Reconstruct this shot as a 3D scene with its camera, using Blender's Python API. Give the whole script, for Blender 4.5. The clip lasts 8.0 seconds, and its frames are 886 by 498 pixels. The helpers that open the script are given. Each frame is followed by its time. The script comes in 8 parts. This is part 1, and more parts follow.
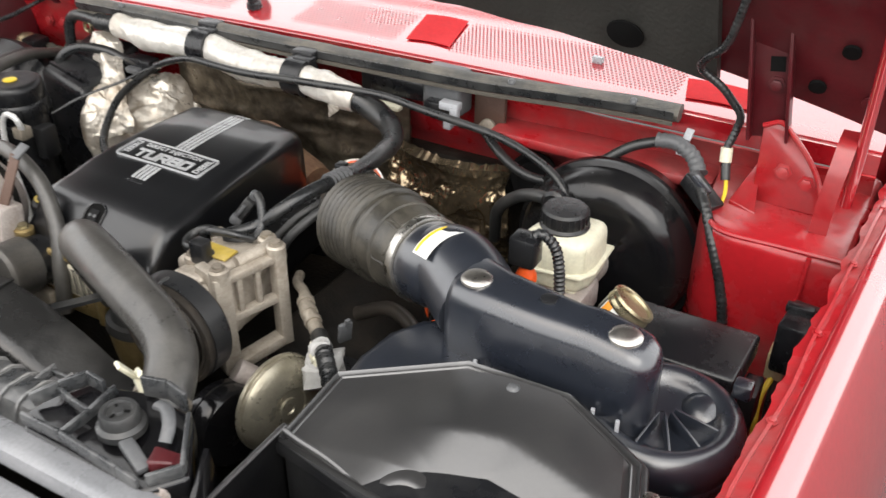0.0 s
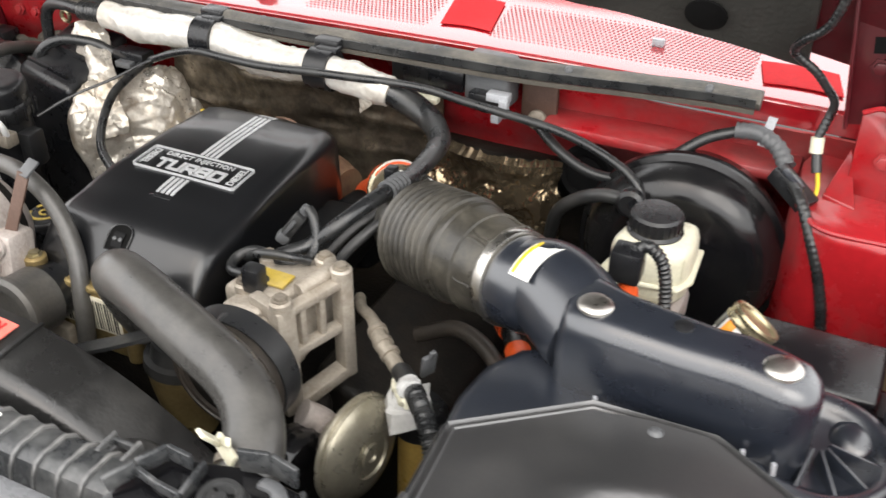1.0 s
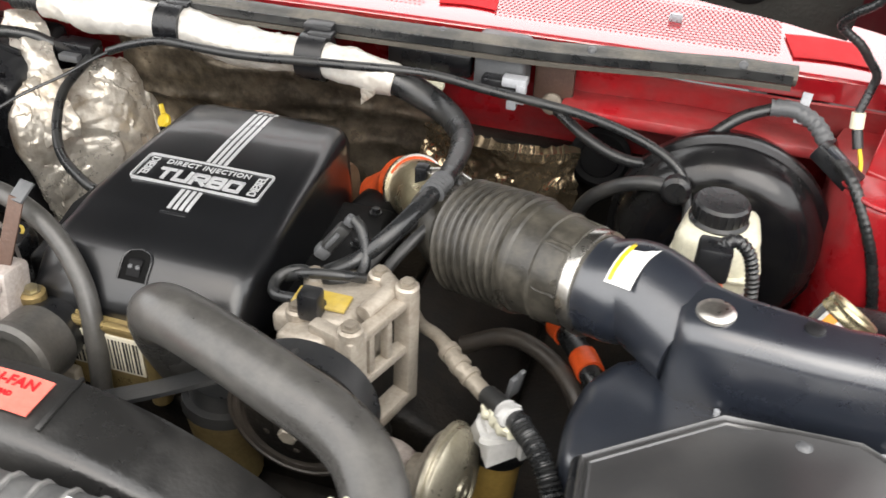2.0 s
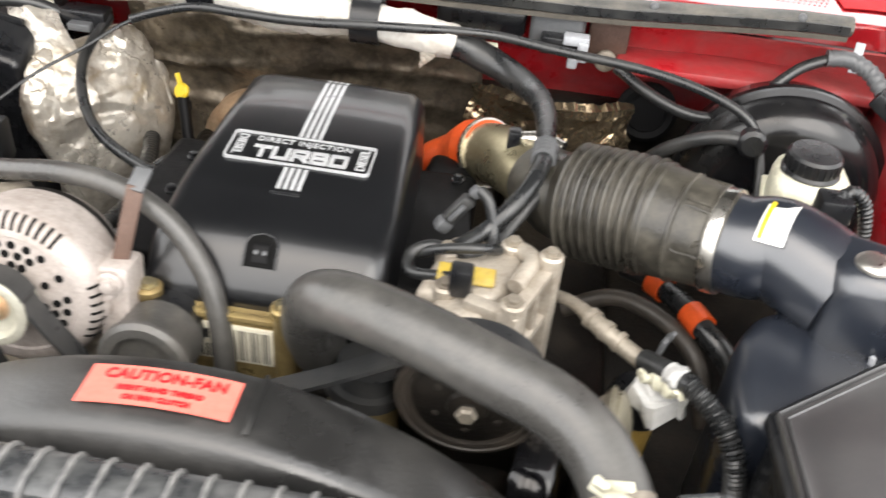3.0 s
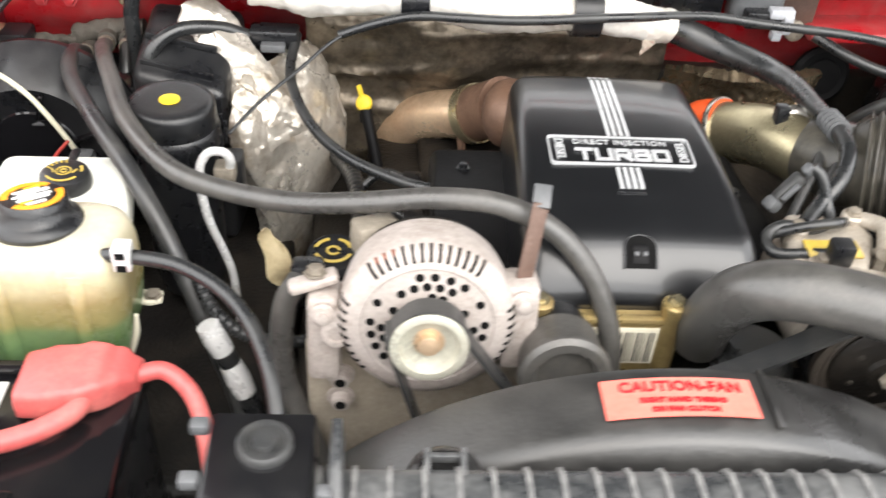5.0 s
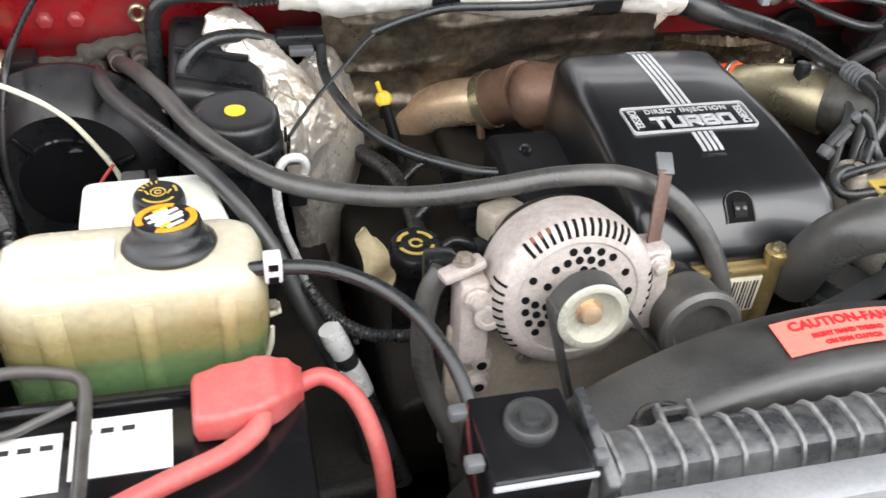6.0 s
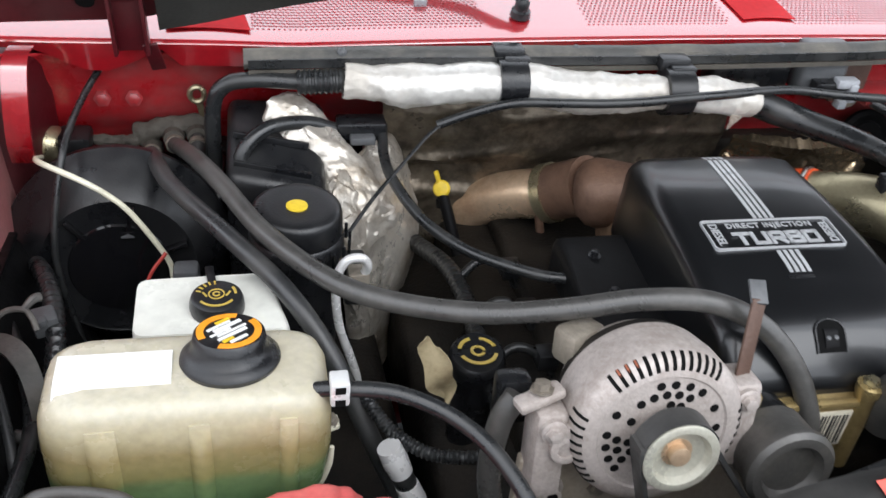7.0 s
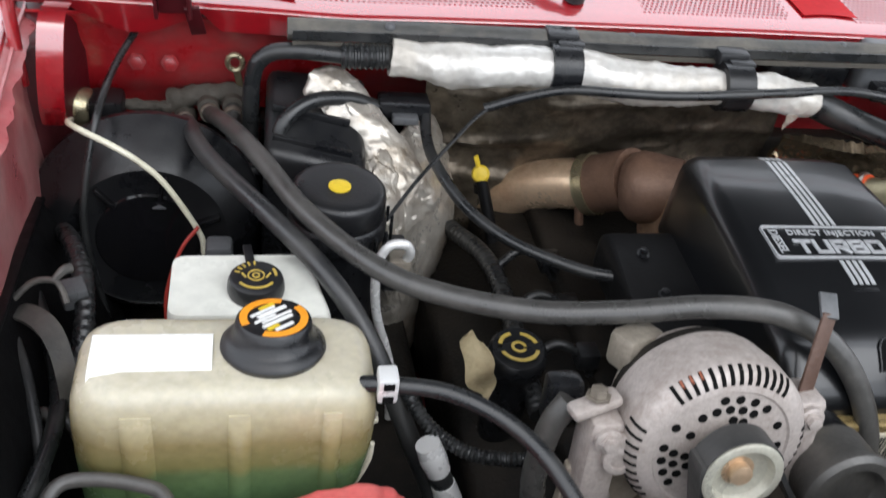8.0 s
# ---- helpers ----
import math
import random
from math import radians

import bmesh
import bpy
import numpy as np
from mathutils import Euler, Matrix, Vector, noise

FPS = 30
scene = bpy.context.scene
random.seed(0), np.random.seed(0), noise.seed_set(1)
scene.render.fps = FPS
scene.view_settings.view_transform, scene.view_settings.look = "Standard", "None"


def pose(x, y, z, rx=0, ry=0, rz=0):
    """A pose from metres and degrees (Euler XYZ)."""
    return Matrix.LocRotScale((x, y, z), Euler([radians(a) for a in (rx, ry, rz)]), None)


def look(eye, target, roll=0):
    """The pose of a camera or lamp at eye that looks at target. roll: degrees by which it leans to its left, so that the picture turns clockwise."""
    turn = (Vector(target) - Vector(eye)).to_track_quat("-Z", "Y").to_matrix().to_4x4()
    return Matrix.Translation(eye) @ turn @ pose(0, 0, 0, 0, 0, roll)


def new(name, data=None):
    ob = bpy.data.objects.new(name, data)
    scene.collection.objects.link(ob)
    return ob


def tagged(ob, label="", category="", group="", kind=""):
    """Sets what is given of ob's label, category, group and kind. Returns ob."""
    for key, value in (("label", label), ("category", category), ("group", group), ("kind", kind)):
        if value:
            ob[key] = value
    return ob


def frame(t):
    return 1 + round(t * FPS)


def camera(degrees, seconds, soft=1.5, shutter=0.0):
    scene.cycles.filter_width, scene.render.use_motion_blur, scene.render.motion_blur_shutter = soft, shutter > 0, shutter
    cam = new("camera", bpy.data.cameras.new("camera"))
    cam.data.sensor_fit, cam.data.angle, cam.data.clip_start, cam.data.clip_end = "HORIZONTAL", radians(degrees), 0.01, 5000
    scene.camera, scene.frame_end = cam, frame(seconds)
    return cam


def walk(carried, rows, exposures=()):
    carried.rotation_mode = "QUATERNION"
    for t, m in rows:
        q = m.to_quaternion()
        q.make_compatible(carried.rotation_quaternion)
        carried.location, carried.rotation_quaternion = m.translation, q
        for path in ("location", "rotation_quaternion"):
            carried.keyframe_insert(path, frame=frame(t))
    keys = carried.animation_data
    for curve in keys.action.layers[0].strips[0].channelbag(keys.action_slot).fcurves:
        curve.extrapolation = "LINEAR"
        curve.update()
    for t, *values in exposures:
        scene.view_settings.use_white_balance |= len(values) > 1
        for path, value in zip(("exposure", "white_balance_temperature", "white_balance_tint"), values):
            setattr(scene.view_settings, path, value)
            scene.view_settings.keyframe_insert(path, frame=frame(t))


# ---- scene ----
cam = camera(51.1, 8.0, 1.5, 0.5)
EXPOSURES = [(0.0, -0.15, 6650, 10), (1.0, 0.03, 6650, 10), (2.5, 0.23, 6700, 10), (3.5, 0.59, 6600, 10), (4.0, 0.64, 6550, 10), (5.0, 0.62, 6600, 10), (6.5, -0.10, 6150, 10), (7.0, -0.36, 6050, 10), (7.5, -0.36, 6050, 10), (8.0, -0.53, 6050, 10)]
PATH = [
    (0, (0.829, 0.018, 1.719), (0.005, 1.497, 0.654), 0.6),
    (0.5, (0.762, 0.059, 1.701), (0.008, 1.551, 0.603), 2.6),
    (1, (0.641, 0.06, 1.692), (-0.054, 1.57, 0.579), 0.8),
    (1.2, (0.602, 0.059, 1.685), (-0.054, 1.584, 0.569), 0.8),
    (2.3, (0.37, 0.083, 1.667), (0.026, 1.645, 0.466), 3.3),
    (2.5, (0.325, 0.081, 1.664), (0.026, 1.631, 0.436), 3.6),
    (3, (0.201, 0.049, 1.666), (0.068, 1.617, 0.432), 5.6),
    (3.5, (0.071, -0.006, 1.673), (-0.004, 1.564, 0.437), 4.3),
    (4, (-0.025, -0.021, 1.676), (-0.027, 1.538, 0.423), 3.1),
    (4.5, (-0.12, 0.012, 1.668), (-0.024, 1.557, 0.402), 4.5),
    (5, (-0.236, 0.03, 1.661), (-0.104, 1.581, 0.405), 4.4),
    (5.2, (-0.298, 0.03, 1.651), (-0.097, 1.576, 0.398), 4.7),
    (6.3, (-0.516, 0.044, 1.662), (-0.047, 1.539, 0.419), 4.7),
    (6.5, (-0.526, 0.069, 1.67), (-0.072, 1.636, 0.514), 3.8),
    (6.7, (-0.523, 0.091, 1.682), (-0.115, 1.695, 0.562), 4.2),
    (7, (-0.515, 0.116, 1.669), (-0.101, 1.69, 0.507), 6.3),
    (7.5, (-0.506, 0.169, 1.671), (-0.2, 1.754, 0.49), 7.2),
    (8, (-0.551, 0.161, 1.651), (-0.137, 1.705, 0.45), 9.6),
]
walk(cam, [(t, look(eye, target, roll)) for t, eye, target, roll in PATH], EXPOSURES)

# ---- world and light ----
world = bpy.data.worlds.new("sky")
scene.world = world
world.use_nodes = True
wn = world.node_tree.nodes
wl = world.node_tree.links
sky = wn.new("ShaderNodeTexSky")
sky.sky_type, sky.sun_disc = "NISHITA", False
sky.sun_elevation, sky.sun_rotation = radians(58), radians(200)
sky.air_density, sky.dust_density, sky.ozone_density = 1.0, 6.0, 1.0
cloud = wn.new("ShaderNodeMix")
cloud.data_type = "RGBA"
cloud.inputs[0].default_value = 0.72
cloud.inputs[7].default_value = (27.0, 27.2, 27.4, 1)
wl.new(sky.outputs[0], cloud.inputs[6])
wl.new(cloud.outputs[2], wn["Background"].inputs[0])
wn["Background"].inputs[1].default_value = 0.15
sun_data = bpy.data.lights.new("sun", "SUN")
sun_data.energy, sun_data.angle, sun_data.color = 1.3, radians(40), (1.0, 0.96, 0.9)
sun = new("sun", sun_data)
sun.matrix_world = look((2.4, -2.6, 5.2), (0, 0.8, 1.1))


# ---- materials ----
def surf(name, color, rough=0.5, metal=0.0, second=None, amount=0.35, scale=18.0, grain=260.0, bump=0.15, coat=0.0, rvar=0.15, spec=0.5, coat_ior=1.5, coat_rough=0.08, mottle=0.5):
    """Base colour broken by large stains, patchy dust and fine grain, with fine relief and uneven gloss."""
    m = bpy.data.materials.new(name)
    m.use_nodes = True
    n, l = m.node_tree.nodes, m.node_tree.links
    b = n["Principled BSDF"]
    tc = n.new("ShaderNodeTexCoord")
    big, fine = n.new("ShaderNodeTexNoise"), n.new("ShaderNodeTexNoise")
    for t, s, d in ((big, scale, 5.0), (fine, grain, 3.0)):
        t.inputs["Scale"].default_value, t.inputs["Detail"].default_value = s, d
        l.new(tc.outputs["Object"], t.inputs["Vector"])
    ramp = n.new("ShaderNodeMapRange")
    ramp.inputs[1].default_value, ramp.inputs[2].default_value = 0.42, 0.68
    ramp.inputs[4].default_value = amount
    mid = n.new("ShaderNodeTexNoise")
    mid.inputs["Scale"].default_value, mid.inputs["Detail"].default_value, mid.inputs["Roughness"].default_value = scale * 5.5, 6.0, 0.65
    l.new(tc.outputs["Object"], mid.inputs["Vector"])
    blot = n.new("ShaderNodeMapRange")
    blot.inputs[1].default_value, blot.inputs[2].default_value = 0.35, 0.68
    blot.inputs[3].default_value, blot.inputs[4].default_value = -mottle * 0.5, mottle * 0.5
    l.new(mid.outputs["Fac"], blot.inputs[0])
    both = n.new("ShaderNodeMath")
    both.operation = "MULTIPLY_ADD"
    both.inputs[1].default_value = 0.28
    l.new(blot.outputs[0], both.inputs[0])
    l.new(big.outputs["Fac"], both.inputs[2])
    l.new(both.outputs[0], ramp.inputs[0])
    mix = n.new("ShaderNodeMix")
    mix.data_type = "RGBA"
    second = second or [min(1.0, c * 1.5 + 0.03) for c in color]
    mix.inputs[6].default_value, mix.inputs[7].default_value = (*color, 1), (*second, 1)
    l.new(ramp.outputs[0], mix.inputs[0])
    shade = n.new("ShaderNodeMix")
    shade.data_type, shade.blend_type = "RGBA", "MULTIPLY"
    shade.inputs[0].default_value = 0.35
    l.new(mix.outputs[2], shade.inputs[6])
    l.new(fine.outputs["Fac"], shade.inputs[7])
    gain = n.new("ShaderNodeMix")
    gain.data_type, gain.blend_type = "RGBA", "MULTIPLY"
    gain.inputs[0].default_value, gain.inputs[7].default_value = 1.0, (1.2, 1.2, 1.2, 1)
    l.new(shade.outputs[2], gain.inputs[6])
    l.new(gain.outputs[2], b.inputs["Base Color"])
    rr = n.new("ShaderNodeMapRange")
    rr.inputs[1].default_value, rr.inputs[2].default_value = 0.3, 0.7
    rr.inputs[3].default_value, rr.inputs[4].default_value = max(0.03, rough - rvar), min(1.0, rough + rvar)
    l.new(both.outputs[0], rr.inputs[0])
    l.new(rr.outputs[0], b.inputs["Roughness"])
    b.inputs["Metallic"].default_value = metal
    b.inputs["Coat Weight"].default_value = coat
    b.inputs["Coat Roughness"].default_value = coat_rough
    b.inputs["Coat IOR"].default_value = coat_ior
    b.inputs["Specular IOR Level"].default_value = spec
    if bump:
        bp = n.new("ShaderNodeBump")
        bp.inputs["Strength"].default_value, bp.inputs["Distance"].default_value = bump, 0.002
        l.new(fine.outputs["Fac"], bp.inputs["Height"])
        l.new(bp.outputs[0], b.inputs["Normal"])
    return m


RED = surf("red_paint", (0.30, 0.006, 0.010), 0.34, 0, (0.24, 0.035, 0.035), 0.55, 9, 160, 0.10, 0.7, coat_ior=1.6, coat_rough=0.16)
RED_OUT = surf("red_body_paint", (0.33, 0.006, 0.012), 0.3, 0, (0.36, 0.02, 0.025), 0.3, 5, 150, 0.02, 1.0, 0.05, coat_ior=2.6, coat_rough=0.10)
# Red without gloss, for cowl patches where the sky's reflection is left out.
RED_DULL = surf("reflection_free_red", (0.42, 0.008, 0.012), 0.55, 0, (0.34, 0.02, 0.022), 0.4, 10, 150, 0.06, spec=0.15)
# Darker red; on the hood frame and left corner shade put into colour.
RED_DARK = surf("dark_shaded_red", (0.065, 0.004, 0.007), 0.5, 0, (0.05, 0.012, 0.012), 0.6, 12, 200, 0.08, 0.2)
BLACK = surf("black_plastic", (0.0085, 0.009, 0.0105), 0.32, 0, (0.026, 0.026, 0.026), 0.5, 14, 420, 0.12, spec=0.5)
SATIN = surf("satin_black_cover", (0.0030, 0.0034, 0.0044), 0.34, 0, (0.0050, 0.0056, 0.007), 0.5, 10, 600, 0.03, 0.35, 0.03, spec=0.55, coat_rough=0.12, coat_ior=1.6, mottle=0.3)
NAVY = surf("blue_black_plastic", (0.0125, 0.0155, 0.023), 0.30, 0, (0.021, 0.025, 0.034), 0.5, 12, 500, 0.10, 0.5, 0.05, spec=0.9, coat_rough=0.23, coat_ior=1.75)
DUSTY = surf("dusty_black_plastic", (0.015, 0.0148, 0.0146), 0.38, 0, (0.045, 0.043, 0.040), 0.75, 8, 300, 0.14, 0.0, spec=0.8)
RUBBER = surf("grey_black_rubber", (0.024, 0.025, 0.026), 0.38, 0, (0.058, 0.056, 0.052), 0.6, 16, 340, 0.10, spec=0.6)
HOSE = surf("dusty_rubber_hose", (0.046, 0.0445, 0.042), 0.36, 0, (0.096, 0.091, 0.083), 0.6, 12, 300, 0.10, spec=0.65, mottle=0.7)
CABLE = surf("black_cable", (0.014, 0.015, 0.016), 0.32, 0, (0.040, 0.040, 0.038), 0.5, 30, 300, 0.08, spec=0.6)
BELLOWS = surf("dusty_bellows_rubber", (0.030, 0.0275, 0.0225), 0.40, 0, (0.082, 0.074, 0.058), 0.8, 18, 300, 0.16, spec=0.55, mottle=0.8)
ALLOY = surf("cast_aluminium", (0.475, 0.425, 0.395), 0.48, 0.25, (0.32, 0.272, 0.24), 0.7, 22, 320, 0.35, mottle=0.8)
ALLOY_D = surf("dirty_cast_metal", (0.30, 0.265, 0.215), 0.55, 0.4, (0.13, 0.11, 0.09), 0.7, 20, 260, 0.4)
STEEL = surf("bright_steel", (0.62, 0.60, 0.56), 0.3, 1.0, (0.5, 0.47, 0.42), 0.4, 25, 400, 0.1)
SILVER = surf("silver_print", (0.50, 0.51, 0.52), 0.4, 0.3, None, 0.2, 40, 500, 0.0)
ZINC = surf("yellow_zinc", (0.42, 0.37, 0.24), 0.34, 0.85, (0.3, 0.26, 0.17), 0.5, 18, 300, 0.12)
GOLD = surf("gold_anodised_case", (0.40, 0.30, 0.13), 0.35, 0.6, (0.24, 0.17, 0.08), 0.6, 16, 280, 0.15)
RUST = surf("rusty_pipe", (0.30, 0.19, 0.115), 0.6, 0.35, (0.13, 0.065, 0.045), 0.75, 16, 220, 0.3)
TAN = surf("heat_tinted_steel", (0.66, 0.49, 0.33), 0.36, 0.6, (0.36, 0.22, 0.13), 0.7, 14, 220, 0.15)
RUST_D = surf("dark_rust", (0.165, 0.095, 0.062), 0.6, 0.3, (0.075, 0.042, 0.03), 0.7, 22, 240, 0.4)
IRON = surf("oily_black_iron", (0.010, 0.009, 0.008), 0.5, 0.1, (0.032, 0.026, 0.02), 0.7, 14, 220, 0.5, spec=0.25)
FOIL = surf("crumpled_foil", (0.58, 0.54, 0.475), 0.36, 0.6, (0.29, 0.225, 0.155), 0.85, 9, 120, 0.4, 0.0, 0.10, mottle=0.9)
FOIL_W = surf("white_foil_sleeve", (0.66, 0.64, 0.60), 0.42, 0.3, (0.42, 0.37, 0.30), 0.55, 11, 110, 0.45, mottle=0.45)
SHIELD = surf("stained_heat_shield", (0.20, 0.165, 0.122), 0.36, 0.65, (0.036, 0.028, 0.020), 0.9, 7, 130, 0.3, mottle=0.9)
SHIELD_D = surf("dark_shiny_shield", (0.44, 0.34, 0.22), 0.22, 0.9, (0.05, 0.04, 0.03), 0.75, 12, 60, 0.5)
SEAL = surf("grey_rubber_seal", (0.055, 0.054, 0.050), 0.6, 0, (0.16, 0.145, 0.12), 0.75, 16, 160, 0.5)
TANK = surf("dust_greyed_plastic", (0.034, 0.036, 0.038), 0.34, 0, (0.135, 0.136, 0.134), 0.75, 20, 260, 0.12, 0.0, spec=0.8, mottle=0.7)
TANK_RIB = surf("worn_and_lit_grey", (0.095, 0.096, 0.097), 0.40, 0, (0.25, 0.246, 0.238), 0.8, 25, 220, 0.15, spec=0.7, mottle=0.8)
MATTE = surf("dull_black_plastic", (0.005, 0.005, 0.0055), 0.5, 0, (0.010, 0.010, 0.010), 0.5, 14, 300, 0.15, spec=0.12)
DRUM = surf("dusty_pulley_rubber", (0.036, 0.031, 0.026), 0.5, 0.1, (0.085, 0.066, 0.05), 0.6, 18, 260, 0.2)
PAPER = surf("yellowed_paper", (0.46, 0.38, 0.23), 0.6, 0, (0.30, 0.22, 0.12), 0.7, 40, 200, 0.1)
WRAP = surf("grey_white_plastic_wrap", (0.50, 0.50, 0.49), 0.35, 0, (0.36, 0.35, 0.33), 0.5, 30, 200, 0.1)
STEEL_D = surf("dusty_grey_steel", (0.085, 0.082, 0.077), 0.45, 0.2, (0.16, 0.145, 0.125), 0.6, 16, 240, 0.2)
RIB = surf("pale_moulded_plastic", (0.68, 0.64, 0.52), 0.36, 0, (0.56, 0.51, 0.38), 0.5, 9, 80, 0.02)
MILK = surf("milky_plastic", (0.68, 0.68, 0.62), 0.4, 0, (0.62, 0.60, 0.50), 0.4, 6, 60, 0.01)
MAGENTA = surf("magenta_print", (0.75, 0.05, 0.35), 0.4, 0, None, 0.1, 20, 200, 0)
LID = surf("glossy_dusty_lid", (0.023, 0.023, 0.0238), 0.32, 0, (0.050, 0.049, 0.048), 0.6, 8, 260, 0.05, 0.7, 0.04, spec=0.9, coat_ior=1.85, coat_rough=0.30, mottle=0.35)
PLATE = surf("dusty_brown_steel", (0.35, 0.305, 0.245), 0.55, 0.1, (0.22, 0.185, 0.145), 0.6, 14, 240, 0.3)
DULL = surf("dull_zinc_plate", (0.40, 0.37, 0.29), 0.36, 0.7, (0.24, 0.21, 0.15), 0.6, 16, 260, 0.2)
DUST = surf("dust_caked_rubber", (0.070, 0.062, 0.050), 0.8, 0, (0.035, 0.031, 0.026), 0.6, 25, 260, 0.4)
COPPER = surf("copper_winding", (0.28, 0.09, 0.05), 0.4, 0.6, (0.15, 0.05, 0.03), 0.5, 60, 300, 0.2)
RED_IN = surf("dusty_red_panel", (0.36, 0.012, 0.017), 0.34, 0, (0.25, 0.085, 0.08), 0.7, 6, 110, 0.2, 0.6, coat_rough=0.26, spec=0.4, mottle=0.6)
GREY = surf("grey_plastic", (0.085, 0.088, 0.092), 0.45, 0, (0.12, 0.12, 0.12), 0.3, 20, 300, 0.1)
LGREY = surf("pale_grey_plastic", (0.34, 0.35, 0.37), 0.5, 0, None, 0.2, 20, 300, 0.1)
PULLEY = surf("pale_pulley_metal", (0.44, 0.43, 0.36), 0.38, 0.3, (0.31, 0.28, 0.23), 0.5, 30, 300, 0.15)
CREAM = surf("aged_white_plastic", (0.68, 0.66, 0.52), 0.38, 0, (0.6, 0.54, 0.36), 0.4, 10, 200, 0.06)
WHITE = surf("white_paper", (0.8, 0.8, 0.78), 0.5, 0, (0.72, 0.71, 0.66), 0.4, 15, 200, 0.02)
YELLOW = surf("yellow_plastic", (0.72, 0.52, 0.03), 0.4, 0, (0.6, 0.42, 0.03), 0.3, 20, 200, 0.03)
OCHRE = surf("faded_yellow_label", (0.50, 0.36, 0.06), 0.5, 0, (0.42, 0.33, 0.14), 0.6, 40, 200, 0.03)
AMBER = surf("amber_yellow_tube", (0.55, 0.37, 0.10), 0.4, 0, (0.42, 0.27, 0.07), 0.5, 14, 200, 0.06)
ORANGE = surf("orange_red_silicone", (0.75, 0.10, 0.02), 0.42, 0, (0.6, 0.08, 0.02), 0.4, 20, 200, 0.06)
CAP_ORANGE = surf("orange_print", (0.85, 0.32, 0.02), 0.45, 0, None, 0.1, 20, 200, 0)
SIGN_RED = surf("salmon_red_sticker", (0.85, 0.17, 0.13), 0.5, 0, (0.8, 0.22, 0.17), 0.4, 12, 200, 0.02)
SIGN_TEXT = surf("dark_red_ink", (0.45, 0.01, 0.015), 0.5, 0, None, 0.1, 20, 200, 0)
BOOT_RED = surf("red_rubber_boot", (0.54, 0.10, 0.095), 0.5, 0, (0.64, 0.25, 0.21), 0.4, 14, 200, 0.08)
GRILLE_HOLE = surf("dark_opening", (0.20, 0.012, 0.016), 0.6, 0, None, 0.1, 20, 200, 0)
# Near-black for openings: their inner shade is put into the colour.
HOLE = surf("opening_shade_black", (0.006, 0.006, 0.006), 0.9, 0, None, 0.1, 20, 200, 0, spec=0.05)
INK = surf("black_ink", (0.02, 0.02, 0.02), 0.5, 0, None, 0.1, 20, 200, 0)
LINER = surf("dark_hood_liner", (0.022, 0.022, 0.019), 0.7, 0, (0.04, 0.039, 0.034), 0.6, 9, 160, 0.5)
# Dusty red for the left inner fender, pale sky light put into colour.
RED_SKYLIT = surf("skylit_dusty_red_panel", (0.40, 0.105, 0.11), 0.38, 0, (0.46, 0.25, 0.24), 0.8, 7, 110, 0.2, 0.6, coat_rough=0.25, spec=0.5, mottle=0.7)
GLOSS = surf("glossy_black_enamel", (0.006, 0.006, 0.007), 0.20, 0, (0.016, 0.0155, 0.014), 0.5, 8, 300, 0.03, 0.0, spec=0.55)
ASPHALT = surf("asphalt", (0.05, 0.05, 0.05), 0.85, 0, (0.08, 0.08, 0.078), 0.6, 0.8, 60, 0.6)
STRIP = surf("grey_painted_support", (0.20, 0.205, 0.215), 0.32, 0.2, (0.28, 0.28, 0.29), 0.5, 8, 300, 0.06, 0.3)
BROWN = surf("rusty_brown_strap", (0.095, 0.055, 0.040), 0.6, 0.2, (0.08, 0.045, 0.035), 0.6, 30, 300, 0.3)
GLASS_D = surf("tinted_windscreen", (0.02, 0.024, 0.026), 0.06, 0, None, 0.1, 5, 100, 0, 1.0, 0.02, spec=1.0, coat_ior=2.2)
COUPLING = surf("brushed_aluminium", (0.80, 0.80, 0.79), 0.26, 0.3, (0.66, 0.66, 0.65), 0.35, 30, 4000, 0.0, mottle=0.3)
BRAKE_W = surf("red_brown_wire", (0.35, 0.03, 0.02), 0.5, 0, None, 0.2, 20, 200, 0)
ALLOY_B = surf("beige_dusty_casting", (0.43, 0.385, 0.325), 0.48, 0.3, (0.25, 0.21, 0.165), 0.7, 20, 300, 0.35, mottle=0.7)
BELT = surf("worn_belt_rubber", (0.018, 0.019, 0.021), 0.30, 0, (0.032, 0.032, 0.032), 0.5, 20, 300, 0.06, spec=0.6)


